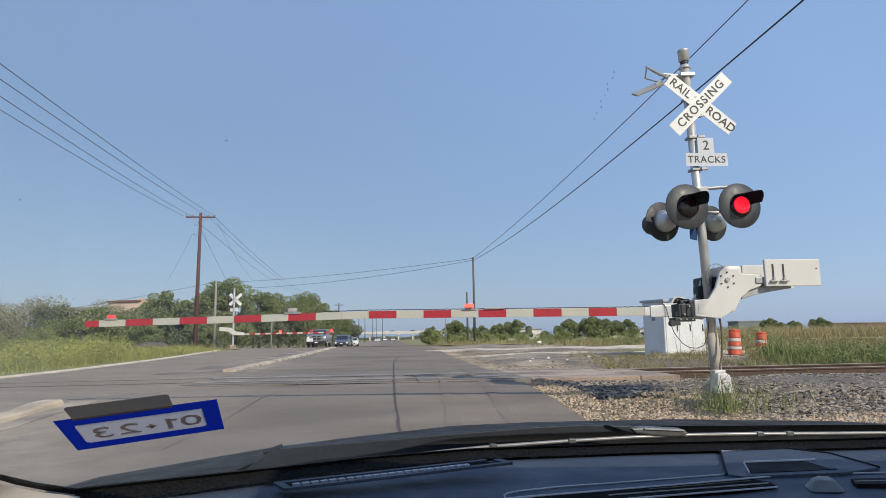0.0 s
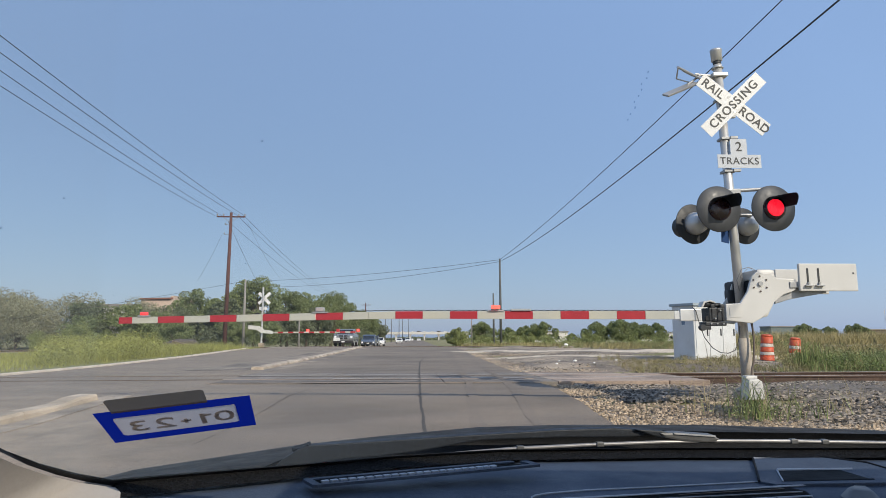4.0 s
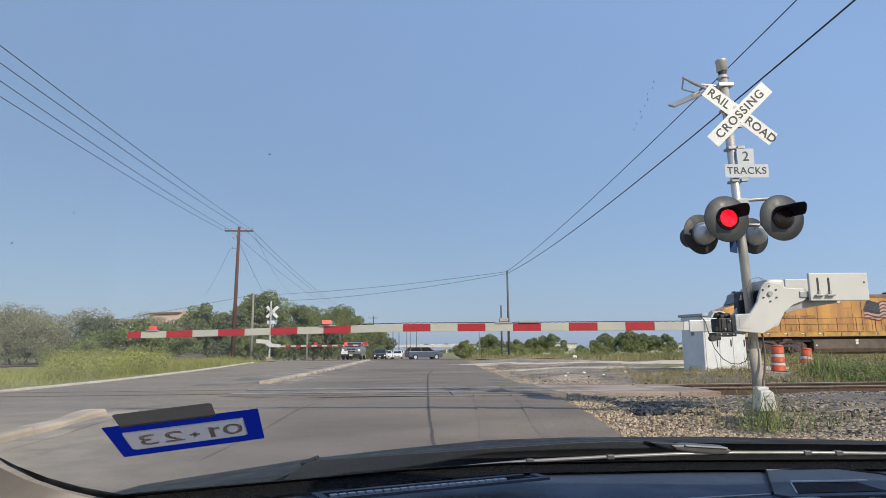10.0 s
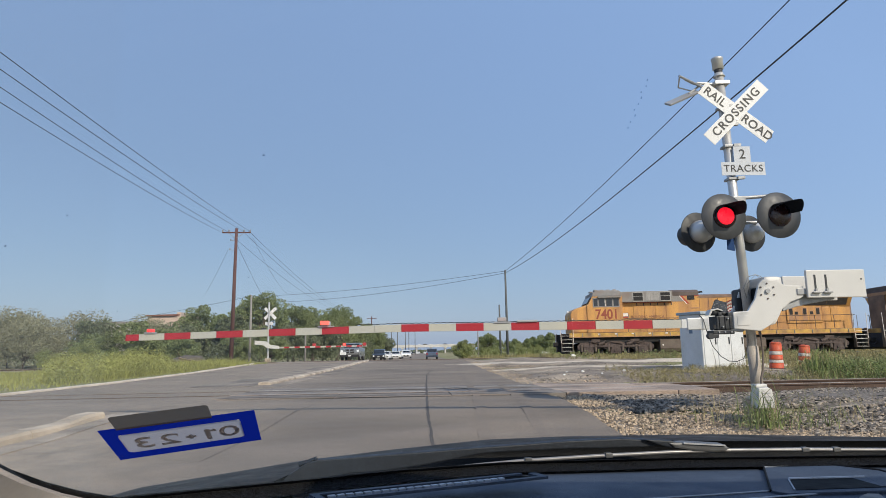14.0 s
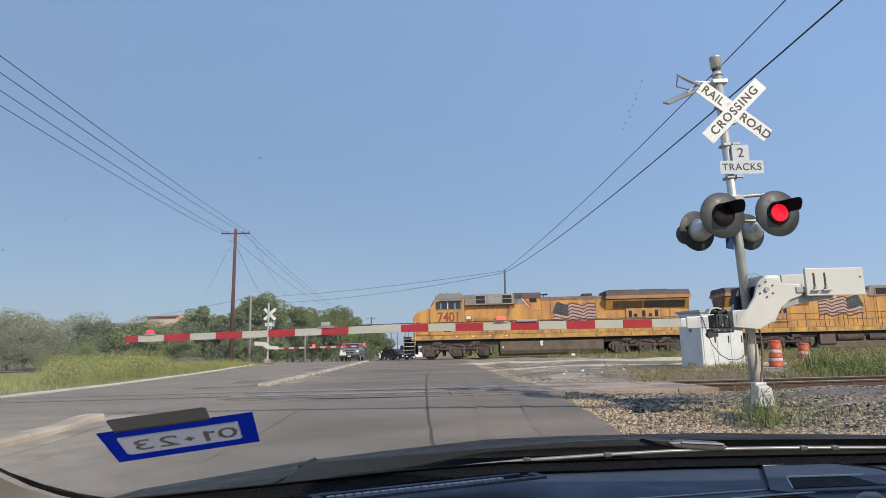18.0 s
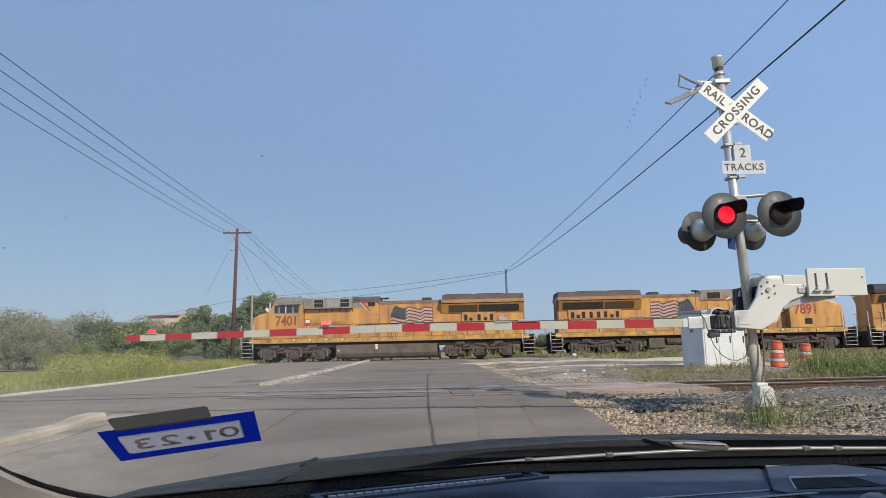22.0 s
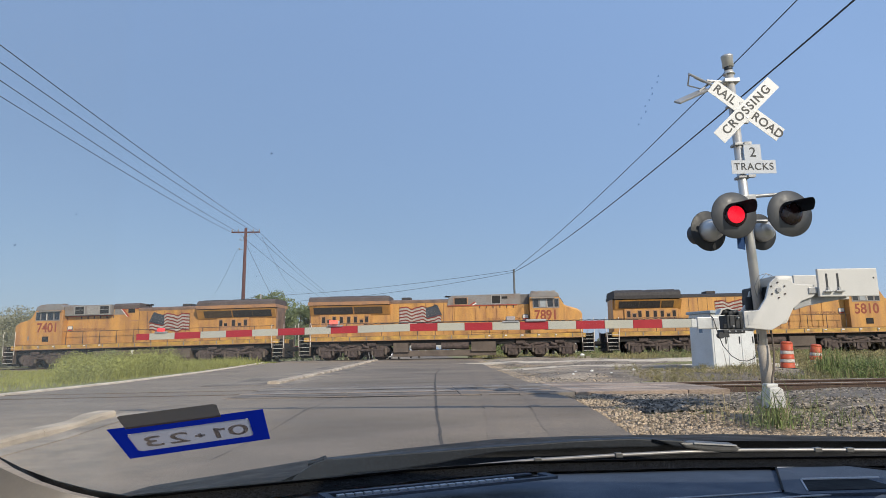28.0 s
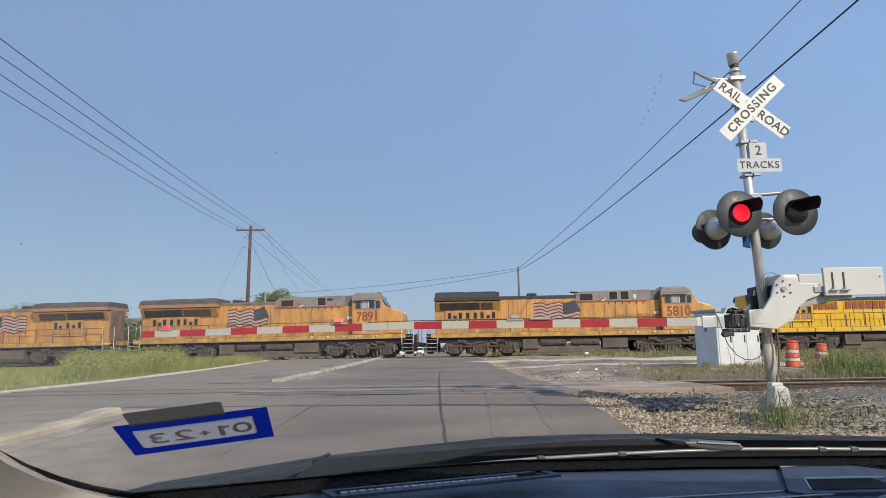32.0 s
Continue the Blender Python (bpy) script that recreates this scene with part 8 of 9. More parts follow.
def own_car():
    r = root("car", "dark car interior with black hood, dashboard and windshield", "car")
    base = [Vector(p) for p in BASE]
    bm = B()
    lo = [bm.verts.new(p) for p in base]
    mid = [bm.verts.new(p + RISE * 0.42 + Vector((0, 0.0, 0.012))) for p in base]
    hi = [bm.verts.new(p + RISE * 0.86) for p in base]
    for a, b in ((lo, mid), (mid, hi)):
        for k in range(len(base) - 1):
            bm.faces.new((a[k], a[k + 1], b[k + 1], b[k]))
    ws = part("windshield", bm, GLASS, r, "clear raked windshield", True)
    ws.visible_shadow = False
    bm = B()
    a = [bm.verts.new(p + RISE * 0.02 + Vector((0, -0.004, -0.004))) for p in base[:10]]
    b = [bm.verts.new(p + RISE * 0.70 + Vector((-0.02, -0.004, 0.004))) for p in base[:10]]
    for k in range(9):
        bm.faces.new((a[k], a[k + 1], b[k + 1], b[k]))
    dust = part("dust_glare_film", bm, DUSTGLARE, ws, "faint dust and painted glare haze on the glass", True)
    dust.visible_shadow = False
    # black band round the lower edge of the glass
    bm = B()
    a = [bm.verts.new(p + RISE * -0.006 - Vector((0, 0, 0.003))) for p in base]
    b = [bm.verts.new(p + RISE * (0.026, 0.024, 0.022, 0.020, 0.018, 0.017, 0.016, 0.016)[min(i, 7)] - Vector((0, 0, 0.003))) for i, p in enumerate(base)]
    for k in range(len(base) - 1):
        bm.faces.new((a[k], a[k + 1], b[k + 1], b[k]))
    bmesh.ops.solidify(bm, geom=bm.faces[:], thickness=0.002)
    part("glass_border", bm, FRIT, ws, "black ceramic glass border")
    # dashboard top, from the foot of the glass towards the driver
    bm = B()
    rows = []
    for i, p in enumerate(base[5:]):
        z = p.z - 0.010
        if i == 0:
            # the left end follows a camera sight line, to fit the view
            rows.append([bm.verts.new((p.x / p.y * y, y, z + d)) for y, d in ((p.y - 0.012, 0), (p.y - 0.05, 0.001), (p.y * 0.80, 0.001), (p.y * 0.62, -0.004), (p.y * 0.46, -0.03), (p.y * 0.40, -0.16), (p.y * 0.42, -0.5))])
            continue
        rows.append([bm.verts.new(c) for c in ((p.x, p.y - 0.012, z), (p.x, p.y - 0.05, z + 0.001), (p.x * 0.98, p.y * 0.80, z + 0.001), (p.x * 0.96, p.y * 0.62, z - 0.004), (p.x * 0.95, p.y * 0.46, z - 0.03), (p.x * 0.95, p.y * 0.40, z - 0.16), (p.x * 0.95, p.y * 0.42, z - 0.5))])
    for p, q in zip(rows, rows[1:]):
        for k in range(6):
            bm.faces.new((p[k], p[k + 1], q[k + 1], q[k]))
    bmesh.ops.recalc_face_normals(bm, faces=bm.faces)
    dash = part("dashboard", bm, DASH, r, "blue-black grained vinyl dashboard", True)
    # felt strip between dash and glass
    bm = B()
    a = [bm.verts.new(p + Vector((0, -0.044, -0.0045))) for p in base[5:]]
    b = [bm.verts.new(p + Vector((0, 0.004, 0.002))) for p in base[5:]]
    for k in range(len(a) - 1):
        bm.faces.new((a[k], a[k + 1], b[k + 1], b[k]))
    bmesh.ops.solidify(bm, geom=bm.faces[:], thickness=0.004)
    part("felt_strip", bm, FOAM, dash, "fuzzy black strip at the foot of the glass")
    # defroster slot on the driver side
    d = Vector((0.197, 0.104, -0.006))
    n = Vector((-d.y, d.x, 0)).normalized()
    p0 = Vector((-0.10, 0.690, 1.1015))
    bm = B()
    for s0, s1, w0, w1, h in ((-0.03, 1.24, -0.017, -0.010, 0.003), (-0.03, 1.16, 0.012, 0.019, 0.003), (-0.06, -0.02, -0.016, 0.018, 0.003), (1.20, 1.25, -0.014, 0.012, 0.003)):
        q = [p0 + d * s + n * w for s, w in ((s0, w0), (s1, w0), (s1, w1), (s0, w1))]
        lo = [bm.verts.new(v) for v in q]
        hi = [bm.verts.new(v + Vector((0, 0, h))) for v in q]
        bm.faces.new(hi)
        for k in range(4):
            bm.faces.new((lo[k], lo[(k + 1) % 4], hi[(k + 1) % 4], hi[k]))
    vent = part("defroster_vent", bm, DASH, dash, "long slotted defroster vent")
    bm = B()
    q = [p0 + d * s + n * w + Vector((0, 0, 0.0012)) for s, w in ((-0.02, -0.010), (1.20, -0.010), (1.15, 0.012), (-0.02, 0.012))]
    bm.faces.new([bm.verts.new(v) for v in q])
    bmesh.ops.solidify(bm, geom=bm.faces[:], thickness=0.001)
    part("vent_slot", bm, DASHSHADE, vent, "dark slot")
    for k in range(22):
        bm = B()
        c = p0 + d * ((k + 0.5) / 22) + Vector((0, 0, 0.003))
        box(bm, -0.0037, 0.0037, -0.0030, 0.0030, -0.002, 0.0002, m=Matrix.Translation(c) @ pose(0, 0, 0, 0, 0, 27.8))
        part("vent_fin", bm, DASHCHROME, vent)
    # centre vent panel
    panel = [(0.500, 0.956), (0.604, 0.965), (0.644, 0.913), (0.640, 0.813), (0.575, 0.792), (0.440, 0.790), (0.428, 0.806)]
    bm = B()
    prism(bm, panel, 1.060, 1.0735, "z", 0.001)
    vp = part("vent_panel", bm, DASH, dash, "raised centre vent panel")
    for (xa, ya), (xb, yb), w, m in ((panel[0], panel[1], 0.0011, DASHCHROME), (panel[6], panel[0], 0.0016, DASHSHADE), (panel[1], panel[2], 0.0020, DASHSHADE), (panel[2], panel[3], 0.0018, DASHSHADE)):
        bm = B()
        tube(bm, (xa, ya, 1.0735), (xb, yb, 1.0735), w, n=6)
        part("panel_seam", bm, m, vp)
    # the vent: a flat plate painted near-black for the shade in its well
    vent_at = [(0.486, 0.864), (0.590, 0.864), (0.578, 0.808), (0.457, 0.803)]
    bm = B()
    prism(bm, vent_at, 1.0738, 1.0743, "z")
    vo = part("vent_opening", bm, DASHSHADE, vp, "flat dark plate painted as the shaded vent opening")
    bm = B()
    prism(bm, [(0.570, 0.862), (0.5885, 0.862), (0.577, 0.8095), (0.571, 0.8095)], 1.0744, 1.0747, "z")
    part("vent_side", bm, DASH, vo, "flat lighter strip for the vent's sloping end")
    bm = B()
    tube(bm, (0.485, 0.8655, 1.0748), (0.588, 0.8655, 1.0748), 0.0019, n=8)
    part("vent_trim", bm, DASHCHROME, vo, "grey vent trim")
    bm = B()
    tube(bm, (0.4845, 0.865, 1.0745), (0.456, 0.802, 1.0745), 0.0010, n=6)
    part("vent_edge", bm, DASHCHROME, vo)
    # fold (its light edge painted as a pale tube), trim strip, radio slots and sensor in front of the vent panel
    fold = [(0.1246, 0.7004, 1.0795), (0.1251, 0.7149, 1.0795), (0.1305, 0.7233, 1.0794), (0.1454, 0.7339, 1.0789), (0.1966, 0.7541, 1.0774), (0.2807, 0.7757, 1.0749), (0.3618, 0.7979, 1.0726), (0.4288, 0.8132, 1.0715), (0.4335, 0.8164, 1.0714)]
    line = [(0.1155, 0.6947, 1.0802), (0.1511, 0.7069, 1.0791), (0.2677, 0.7388, 1.0757), (0.3748, 0.7687, 1.0726), (0.4547, 0.7882, 1.0716), (0.5065, 0.7962, 1.0712), (0.5575, 0.7992, 1.0707), (0.6634, 0.7961, 1.0698)]
    for nm, pts, w in (("dash_fold", fold, 0.0010), ("dash_trim_strip", line, 0.0013)):
        bm = B()
        sweep(bm, pts, w, 6)
        part(nm, bm, DASHCHROME, dash, "thin pale line along the dash top")
    bm = B()
    rim = [bm.verts.new(p) for p in [(0.1556, 0.7059, 1.0784), (0.2675, 0.7382, 1.0751), (0.3825, 0.7690, 1.0719), (0.4490, 0.7845, 1.0711), (0.4614, 0.7667, 1.0710), (0.4542, 0.7400, 1.0711), (0.3240, 0.7110, 1.0735), (0.2080, 0.6868, 1.0769), (0.1556, 0.6709, 1.0784)]]
    bm.faces.new(rim)
    bmesh.ops.solidify(bm, geom=bm.faces[:], thickness=0.001)
    slot = part("radio_slot", bm, DASHSHADE, dash, "flat dark plate painted as a shaded recess")
    for (a, b), w, m in (([(0.4532, 0.7580, 1.0718), (0.2406, 0.7101, 1.0767)], 0.0009, WIPERM), ([(0.4521, 0.7378, 1.0719), (0.2560, 0.6942, 1.0762)], 0.0011, DASHCHROME), ([(0.4398, 0.7726, 1.0720), (0.2974, 0.7376, 1.0750)], 0.0006, TANK)):
        bm = B()
        tube(bm, a, b, w, n=6)
        part("slot_edge", bm, m, slot)
    bm = B()
    foot = [(0.493, 0.750), (0.514, 0.768), (0.537, 0.763), (0.523, 0.720), (0.512, 0.715), (0.483, 0.720)]
    top = [(0.502, 0.748), (0.515, 0.758), (0.529, 0.755), (0.519, 0.730), (0.511, 0.727), (0.495, 0.731)]
    lo = [bm.verts.new((x, y, 1.0690)) for x, y in foot]
    hi = [bm.verts.new((x, y, 1.0785)) for x, y in top]
    for k in range(6):
        bm.faces.new((lo[k], lo[(k + 1) % 6], hi[(k + 1) % 6], hi[k]))
    bm.faces.new(hi)
    bmesh.ops.recalc_face_normals(bm, faces=bm.faces)
    bmesh.ops.bevel(bm, geom=bm.edges[:], offset=0.0015, segments=2, affect="EDGES")
    part("light_sensor", bm, KNUCKLE, dash, "small grey domed light sensor", True)
    bm = B()
    prism(bm, [(0.562, 0.763), (0.72, 0.752), (0.70, 0.715), (0.548, 0.735)], 1.066, 1.0724, "z")
    slot = part("radio_slot", bm, DASHSHADE, dash, "flat dark plate painted as a shaded recess")
    bm = B()
    tube(bm, (0.556, 0.748, 1.0725), (0.70, 0.738, 1.0725), 0.0008, n=6)
    part("slot_edge", bm, WIPERM, slot)
    # pillar trim by the left corner of the glass
    bm = B()
    rows = []
    for p in base[:5]:
        rows.append([bm.verts.new(c) for c in (p + Vector((0.0, -0.006, -0.004)), p + Vector((-0.02, -0.10, -0.02)), p + Vector((-0.06, -0.22, -0.06)), p + Vector((-0.1, -0.36, -0.16)))])
    end = base[5]
    rows.append([bm.verts.new((end.x / end.y * y * 0.995, y, end.z + d)) for y, d in ((end.y - 0.006, -0.004), (end.y - 0.09, -0.016), (end.y - 0.2, -0.05), (end.y - 0.34, -0.15))])
    for p, q in zip(rows, rows[1:]):
        for k in range(3):
            bm.faces.new((p[k], p[k + 1], q[k + 1], q[k]))
    bmesh.ops.recalc_face_normals(bm, faces=bm.faces)
    part("pillar_trim", bm, PILLAR, r, "grey-beige pillar trim", True)
    # cowl and hood
    bm = B()
    us = np.linspace(-0.40, 1.45, 26)
    bu = [p.x / p.y for p in base[4:]]
    fy, fz = [p.y for p in base[4:]], [p.z for p in base[4:]]
    yb = np.interp(us, [-0.4, -0.22, 0.2, 1.3], [0.95, 1.09, 1.12, 1.15])
    vb = np.interp(us, [-0.4, -0.22, -0.163, -0.043, 0.086, 0.217, 0.305, 0.45, 0.7, 1.0, 1.45], [-0.24, -0.19, -0.161, -0.154, -0.147, -0.141, -0.1385, -0.144, -0.149, -0.156, -0.166])
    a = [bm.verts.new((u * y, y + 0.010, z - 0.012)) for u, y, z in zip(us, np.interp(us, bu, fy), np.interp(us, bu, fz))]
    b = [bm.verts.new((u * y, y, 1.25 + v * y)) for u, y, v in zip(us, yb, vb)]
    mid = [bm.verts.new((q.co.x * 0.985, q.co.y - 0.012, min(p.co.z, q.co.z) - 0.018)) for p, q in zip(a, b)]
    for lo, hi in ((a, mid), (mid, b)):
        for k in range(len(a) - 1):
            bm.faces.new((lo[k], lo[k + 1], hi[k + 1], hi[k]))
    bmesh.ops.solidify(bm, geom=bm.faces[:], thickness=0.004)
    part("cowl", bm, COWL, r, "black plastic cowl", True)
    crest = [(-0.72, 1.28, 0.960), (-0.59, 1.40, 0.981), (-0.45, 1.5, 0.987), (-0.29, 1.6, 0.996), (-0.08, 1.7, 1.002), (0.17, 1.8, 1.008), (0.41, 1.87, 1.003), (0.85, 1.9, 0.996), (1.36, 1.9, 0.977), (1.7, 1.85, 0.95)]
    near = [(-0.60, 0.98, 0.99), (-0.42, 1.02, 1.02), (-0.28, 1.04, 1.035), (-0.14, 1.05, 1.042), (0.0, 1.08, 1.045), (0.2, 1.11, 1.042), (0.42, 1.13, 1.038), (0.85, 1.13, 1.036), (1.3, 1.08, 1.03), (1.6, 1.0, 1.0)]
    bm = B()
    rows = []
    for c, q in zip(crest, near):
        c, q = Vector(c), Vector(q)
        row = [q + Vector((0, -0.02, -0.03)), q]
        row += [q.lerp(c, f) + Vector((0, 0, 0.010 * math.sin(math.pi * f))) for f in (0.33, 0.66)]
        row += [c, c + Vector((0, 0.30, -0.05)), c + Vector((0, 0.55, -0.16)), c + Vector((0, 0.62, -0.45))]
        rows.append([bm.verts.new(v) for v in row])
    for p, q in zip(rows, rows[1:]):
        for k in range(7):
            bm.faces.new((p[k], p[k + 1], q[k + 1], q[k]))
    bmesh.ops.recalc_face_normals(bm, faces=bm.faces)
    part("hood", bm, HOOD, r, "black hood speckled brown in place of reflections", True)
    # wiper
    wp = new("wiper")
    wp.parent = r
    wp["label"] = "parked windshield wiper"
    bm = B()
    prism(bm, [(-0.226, 1.049), (-0.215, 1.060), (-0.190, 1.076), (-0.173, 1.082), (-0.046, 1.0885), (0.091, 1.096), (0.165, 1.0995), (0.23, 1.103), (0.323, 1.105), (0.365, 1.102), (0.40, 1.096), (0.36, 1.091), (0.23, 1.091), (0.114, 1.088), (0.091, 1.086), (0.0, 1.071), (-0.091, 1.060), (-0.172, 1.052)], 1.055, 1.075, "y", 0.002)
    part("wiper_arm", bm, WIPERDUSTY, wp, "dusty black wiper arm")
    bm = B()
    sweep(bm, [(-0.20, 1.068, 1.074), (-0.185, 1.064, 1.078), (-0.172, 1.06, 1.083)], 0.005, 6)
    part("arm_tip", bm, WIPERDUSTY, wp)
    bm = B()
    prism(bm, [(0.395, 1.098), (0.425, 1.0985), (0.484, 1.0940), (0.494, 1.0875), (0.486, 1.0825), (0.470, 1.082), (0.435, 1.085), (0.405, 1.090)], 1.045, 1.07, "y", 0.003)
    kn = part("wiper_knuckle", bm, KNUCKLE, wp, "grey wiper joint")
    # Pale strip painted in for the highlight along the joint's top.
    bm = B()
    prism(bm, [(0.418, 1.0985), (0.486, 1.0935), (0.486, 1.0915), (0.418, 1.0962)], 1.0425, 1.046, "y")
    part("knuckle_ridge", bm, ALU, kn)
    bm = B()
    prism(bm, [(0.355, 1.104), (0.40, 1.101), (0.445, 1.089), (0.43, 1.084), (0.385, 1.093)], 1.048, 1.06, "y", 0.002)
    part("wiper_link", bm, WIPERDUSTY, wp)
    bm = B()
    sweep(bm, [(0.04, 1.05, 1.066), (0.09, 1.05, 1.070), (0.162, 1.05, 1.075), (0.291, 1.05, 1.080), (0.401, 1.05, 1.083), (0.499, 1.05, 1.084), (0.615, 1.05, 1.0825), (0.754, 1.05, 1.079), (1.0, 1.045, 1.075), (1.2, 1.03, 1.075)], 0.0033, 6)
    part("wiper_blade", bm, WIPERM, wp, "grey wiper blade spine", True)
    for x, z in ((0.167, 1.0755), (0.297, 1.0805), (0.619, 1.0825), (0.671, 1.0815), (0.9, 1.077)):
        bm = B()
        box(bm, x - 0.006, x + 0.006, 1.045, 1.055, z - 0.0038, z + 0.0038, 0.0015)
        part("blade_clip", bm, KNUCKLE, wp)
    # sticker on the glass, printed to be read from outside
    stm = Matrix(((0.9773, 0.1235, 0.1724, -0.1779), (0.1877, -0.8823, -0.4317, 0.4975), (0.0987, 0.4543, -0.8854, 1.1907), (0, 0, 0, 1)))
    bm = B()
    for x0, x1, y0, y1 in ((-0.0525, -0.0425, -0.031, 0.031), (0.0405, 0.0525, -0.031, 0.031), (-0.0425, 0.0405, -0.031, -0.0175), (-0.0425, 0.0405, 0.0175, 0.031)):
        bm.faces.new([bm.verts.new((x, y, 0)) for x, y in ((x0, y0), (x1, y0), (x1, y1), (x0, y1))])
    bmesh.ops.remove_doubles(bm, verts=bm.verts, dist=0.00001)
    st = part("sticker", bm, STKBLUE, ws, "blue bordered date sticker seen from behind")
    st.matrix_basis = stm
    bm = B()
    bm.faces.new([bm.verts.new((x, y, 0.0003)) for x, y in ((-0.040, -0.018), (0.038, -0.018), (0.041, -0.015), (0.041, 0.015), (0.038, 0.018), (-0.040, 0.018), (-0.043, 0.015), (-0.043, -0.015))])
    pp = part("sticker_panel", bm, STKGREY, st, "grey paper panel")
    for txt, x in (("0", 0.0315), ("2", -0.0107), ("3", -0.0285)):
        lettering("lettering", txt, 0.028, STKINK, pp, Matrix.Translation((x, 0.0, 0.0013)) @ Matrix.Diagonal((-1, 1, 0.1, 1)), "reversed date figures", 0.0, 1.15)
    bm = B()
    box(bm, 0.0145, 0.0180, -0.0098, 0.0098, 0.0012, 0.0015)
    box(bm, 0.0180, 0.0225, 0.0052, 0.0082, 0.0012, 0.0015)
    part("printed_figure", bm, STKINK, pp, "reversed figure one")
    bm = B()
    box(bm, -0.0035, 0.0035, -0.0012, 0.0012, 0.0012, 0.0015)
    box(bm, -0.0012, 0.0012, -0.004, 0.004, 0.0012, 0.0015)
    bmesh.ops.transform(bm, matrix=Matrix.Translation((0.004, 0, 0)), verts=bm.verts)
    part("printed_mark", bm, STKINK, pp)
    bm = B()
    bm.faces.new([bm.verts.new((x, y, 0.0004)) for x, y in ((-0.041, 0.028), (0.023, 0.028), (0.023, 0.050), (0.021, 0.052), (-0.039, 0.052), (-0.041, 0.050))])
    part("old_label", bm, STKBACK, st, "dark grey back of an old label")
    # dried specks on the outside of the glass
    for (dx, dz), s in (((-0.2517, 0.320), 1.0), ((-0.65, 0.175), 0.9), ((-0.558, 0.223), 0.7), ((-0.40, -0.02), 0.5), ((-0.27, 0.12), 0.4), ((0.06, 0.21), 0.4), ((-0.47, 0.07), 0.4)):
        place = Vector((0, 0, 1.25)) + Vector((dx, 1.0, dz)) * 0.38
        bm = B()
        lathe(bm, [(0.0008 * s, 0.0), (0.0006 * s, 0.0004), (0.0003 * s, 0.0006)], 8, Matrix.Translation(place) @ pose(0, 0, 0, 60, 0, 0))
        part("dried_speck", bm, SPECK, ws)
    fleck = random.Random(5)
    for k in range(60):
        u, v = fleck.uniform(-0.50, -0.05), 0.0
        v = -0.325 + 0.10 * (u + 0.5) + fleck.gauss(0.012, 0.014)
        place = Vector((0, 0, 1.25)) + Vector((u, 1.0, v)) * 0.62
        q = fleck.uniform(0.3, 1.0)
        bm = B()
        lathe(bm, [(0.0007 * q, 0.0), (0.0005 * q, 0.0003), (0.0002 * q, 0.0005)], 6, Matrix.Translation(place) @ pose(0, 0, 0, 60, 0, 0))
        part("water_spot", bm, FLECK if k % 3 else SPECK, ws)
    for k in range(9):
        f = k / 8
        place = Vector((0, 0, 1.25)) + Vector((0.389 - 0.037 * f, 1.0, 0.447 - 0.084 * f)) * 0.36
        bm = B()
        box(bm, -0.00035, 0.00035, -0.0001, 0.0001, -0.0005, 0.0006 + 0.0004 * (k % 3 == 0), 0.00009, Matrix.Translation(place + Vector((0.001 * math.sin(k * 2.3), 0, 0))) @ pose(0, 0, 0, 0, 14, 0))
        part("dried_streak", bm, STREAK, ws)
    # cabin shell round the camera; the unseen roof is cut back to let sun onto the trim
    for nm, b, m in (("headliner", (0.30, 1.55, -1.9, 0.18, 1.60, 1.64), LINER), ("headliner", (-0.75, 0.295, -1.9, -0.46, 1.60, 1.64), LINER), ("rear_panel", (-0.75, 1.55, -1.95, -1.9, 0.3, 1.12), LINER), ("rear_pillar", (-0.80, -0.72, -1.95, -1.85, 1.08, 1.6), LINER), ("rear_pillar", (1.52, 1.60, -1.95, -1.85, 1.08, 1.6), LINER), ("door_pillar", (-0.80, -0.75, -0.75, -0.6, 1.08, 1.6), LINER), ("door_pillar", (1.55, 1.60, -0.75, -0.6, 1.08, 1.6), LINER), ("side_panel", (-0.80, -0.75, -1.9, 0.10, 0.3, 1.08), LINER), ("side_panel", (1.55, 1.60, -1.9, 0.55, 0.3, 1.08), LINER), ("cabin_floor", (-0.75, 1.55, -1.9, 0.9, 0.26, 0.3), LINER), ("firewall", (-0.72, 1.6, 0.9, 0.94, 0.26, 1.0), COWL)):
        bm = B()
        box(bm, *b)
        part(nm, bm, m, r)
    for x in (-0.62, 1.42):
        for y in (1.55, -1.3):
            bm = B()
            tube(bm, (x - 0.1, y, 0.34), (x + 0.1, y, 0.34), 0.34, n=20)
            part("wheel", bm, RUBBER, r)
    # outer body
    bm = B()
    box(bm, -0.70, 1.55, 0.95, 2.4, 0.3, 0.8, 0.1)
    part("front_body", bm, HOOD, r)
    # The outer roof repeats the opening made to admit sun.
    bm = B()
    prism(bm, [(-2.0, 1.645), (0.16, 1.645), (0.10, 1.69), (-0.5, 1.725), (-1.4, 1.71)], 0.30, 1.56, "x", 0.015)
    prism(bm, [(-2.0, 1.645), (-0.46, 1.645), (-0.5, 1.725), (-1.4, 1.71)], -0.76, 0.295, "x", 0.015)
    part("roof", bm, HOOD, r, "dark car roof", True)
    # Unseen clear pane, added to fill the opening made for the sun.
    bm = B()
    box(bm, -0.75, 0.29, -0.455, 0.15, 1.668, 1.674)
    roof_gap_pane = part("roof_gap_pane", bm, GLASS, r, "clear pane added over the unseen roof opening")
    roof_gap_pane.visible_shadow = False
    for x0, x1 in ((-0.88, -0.81), (1.61, 1.68)):
        for nm, y0, y1 in (("rear_door", -1.55, -0.56), ("front_door", -0.55, 0.55)):
            bm = B()
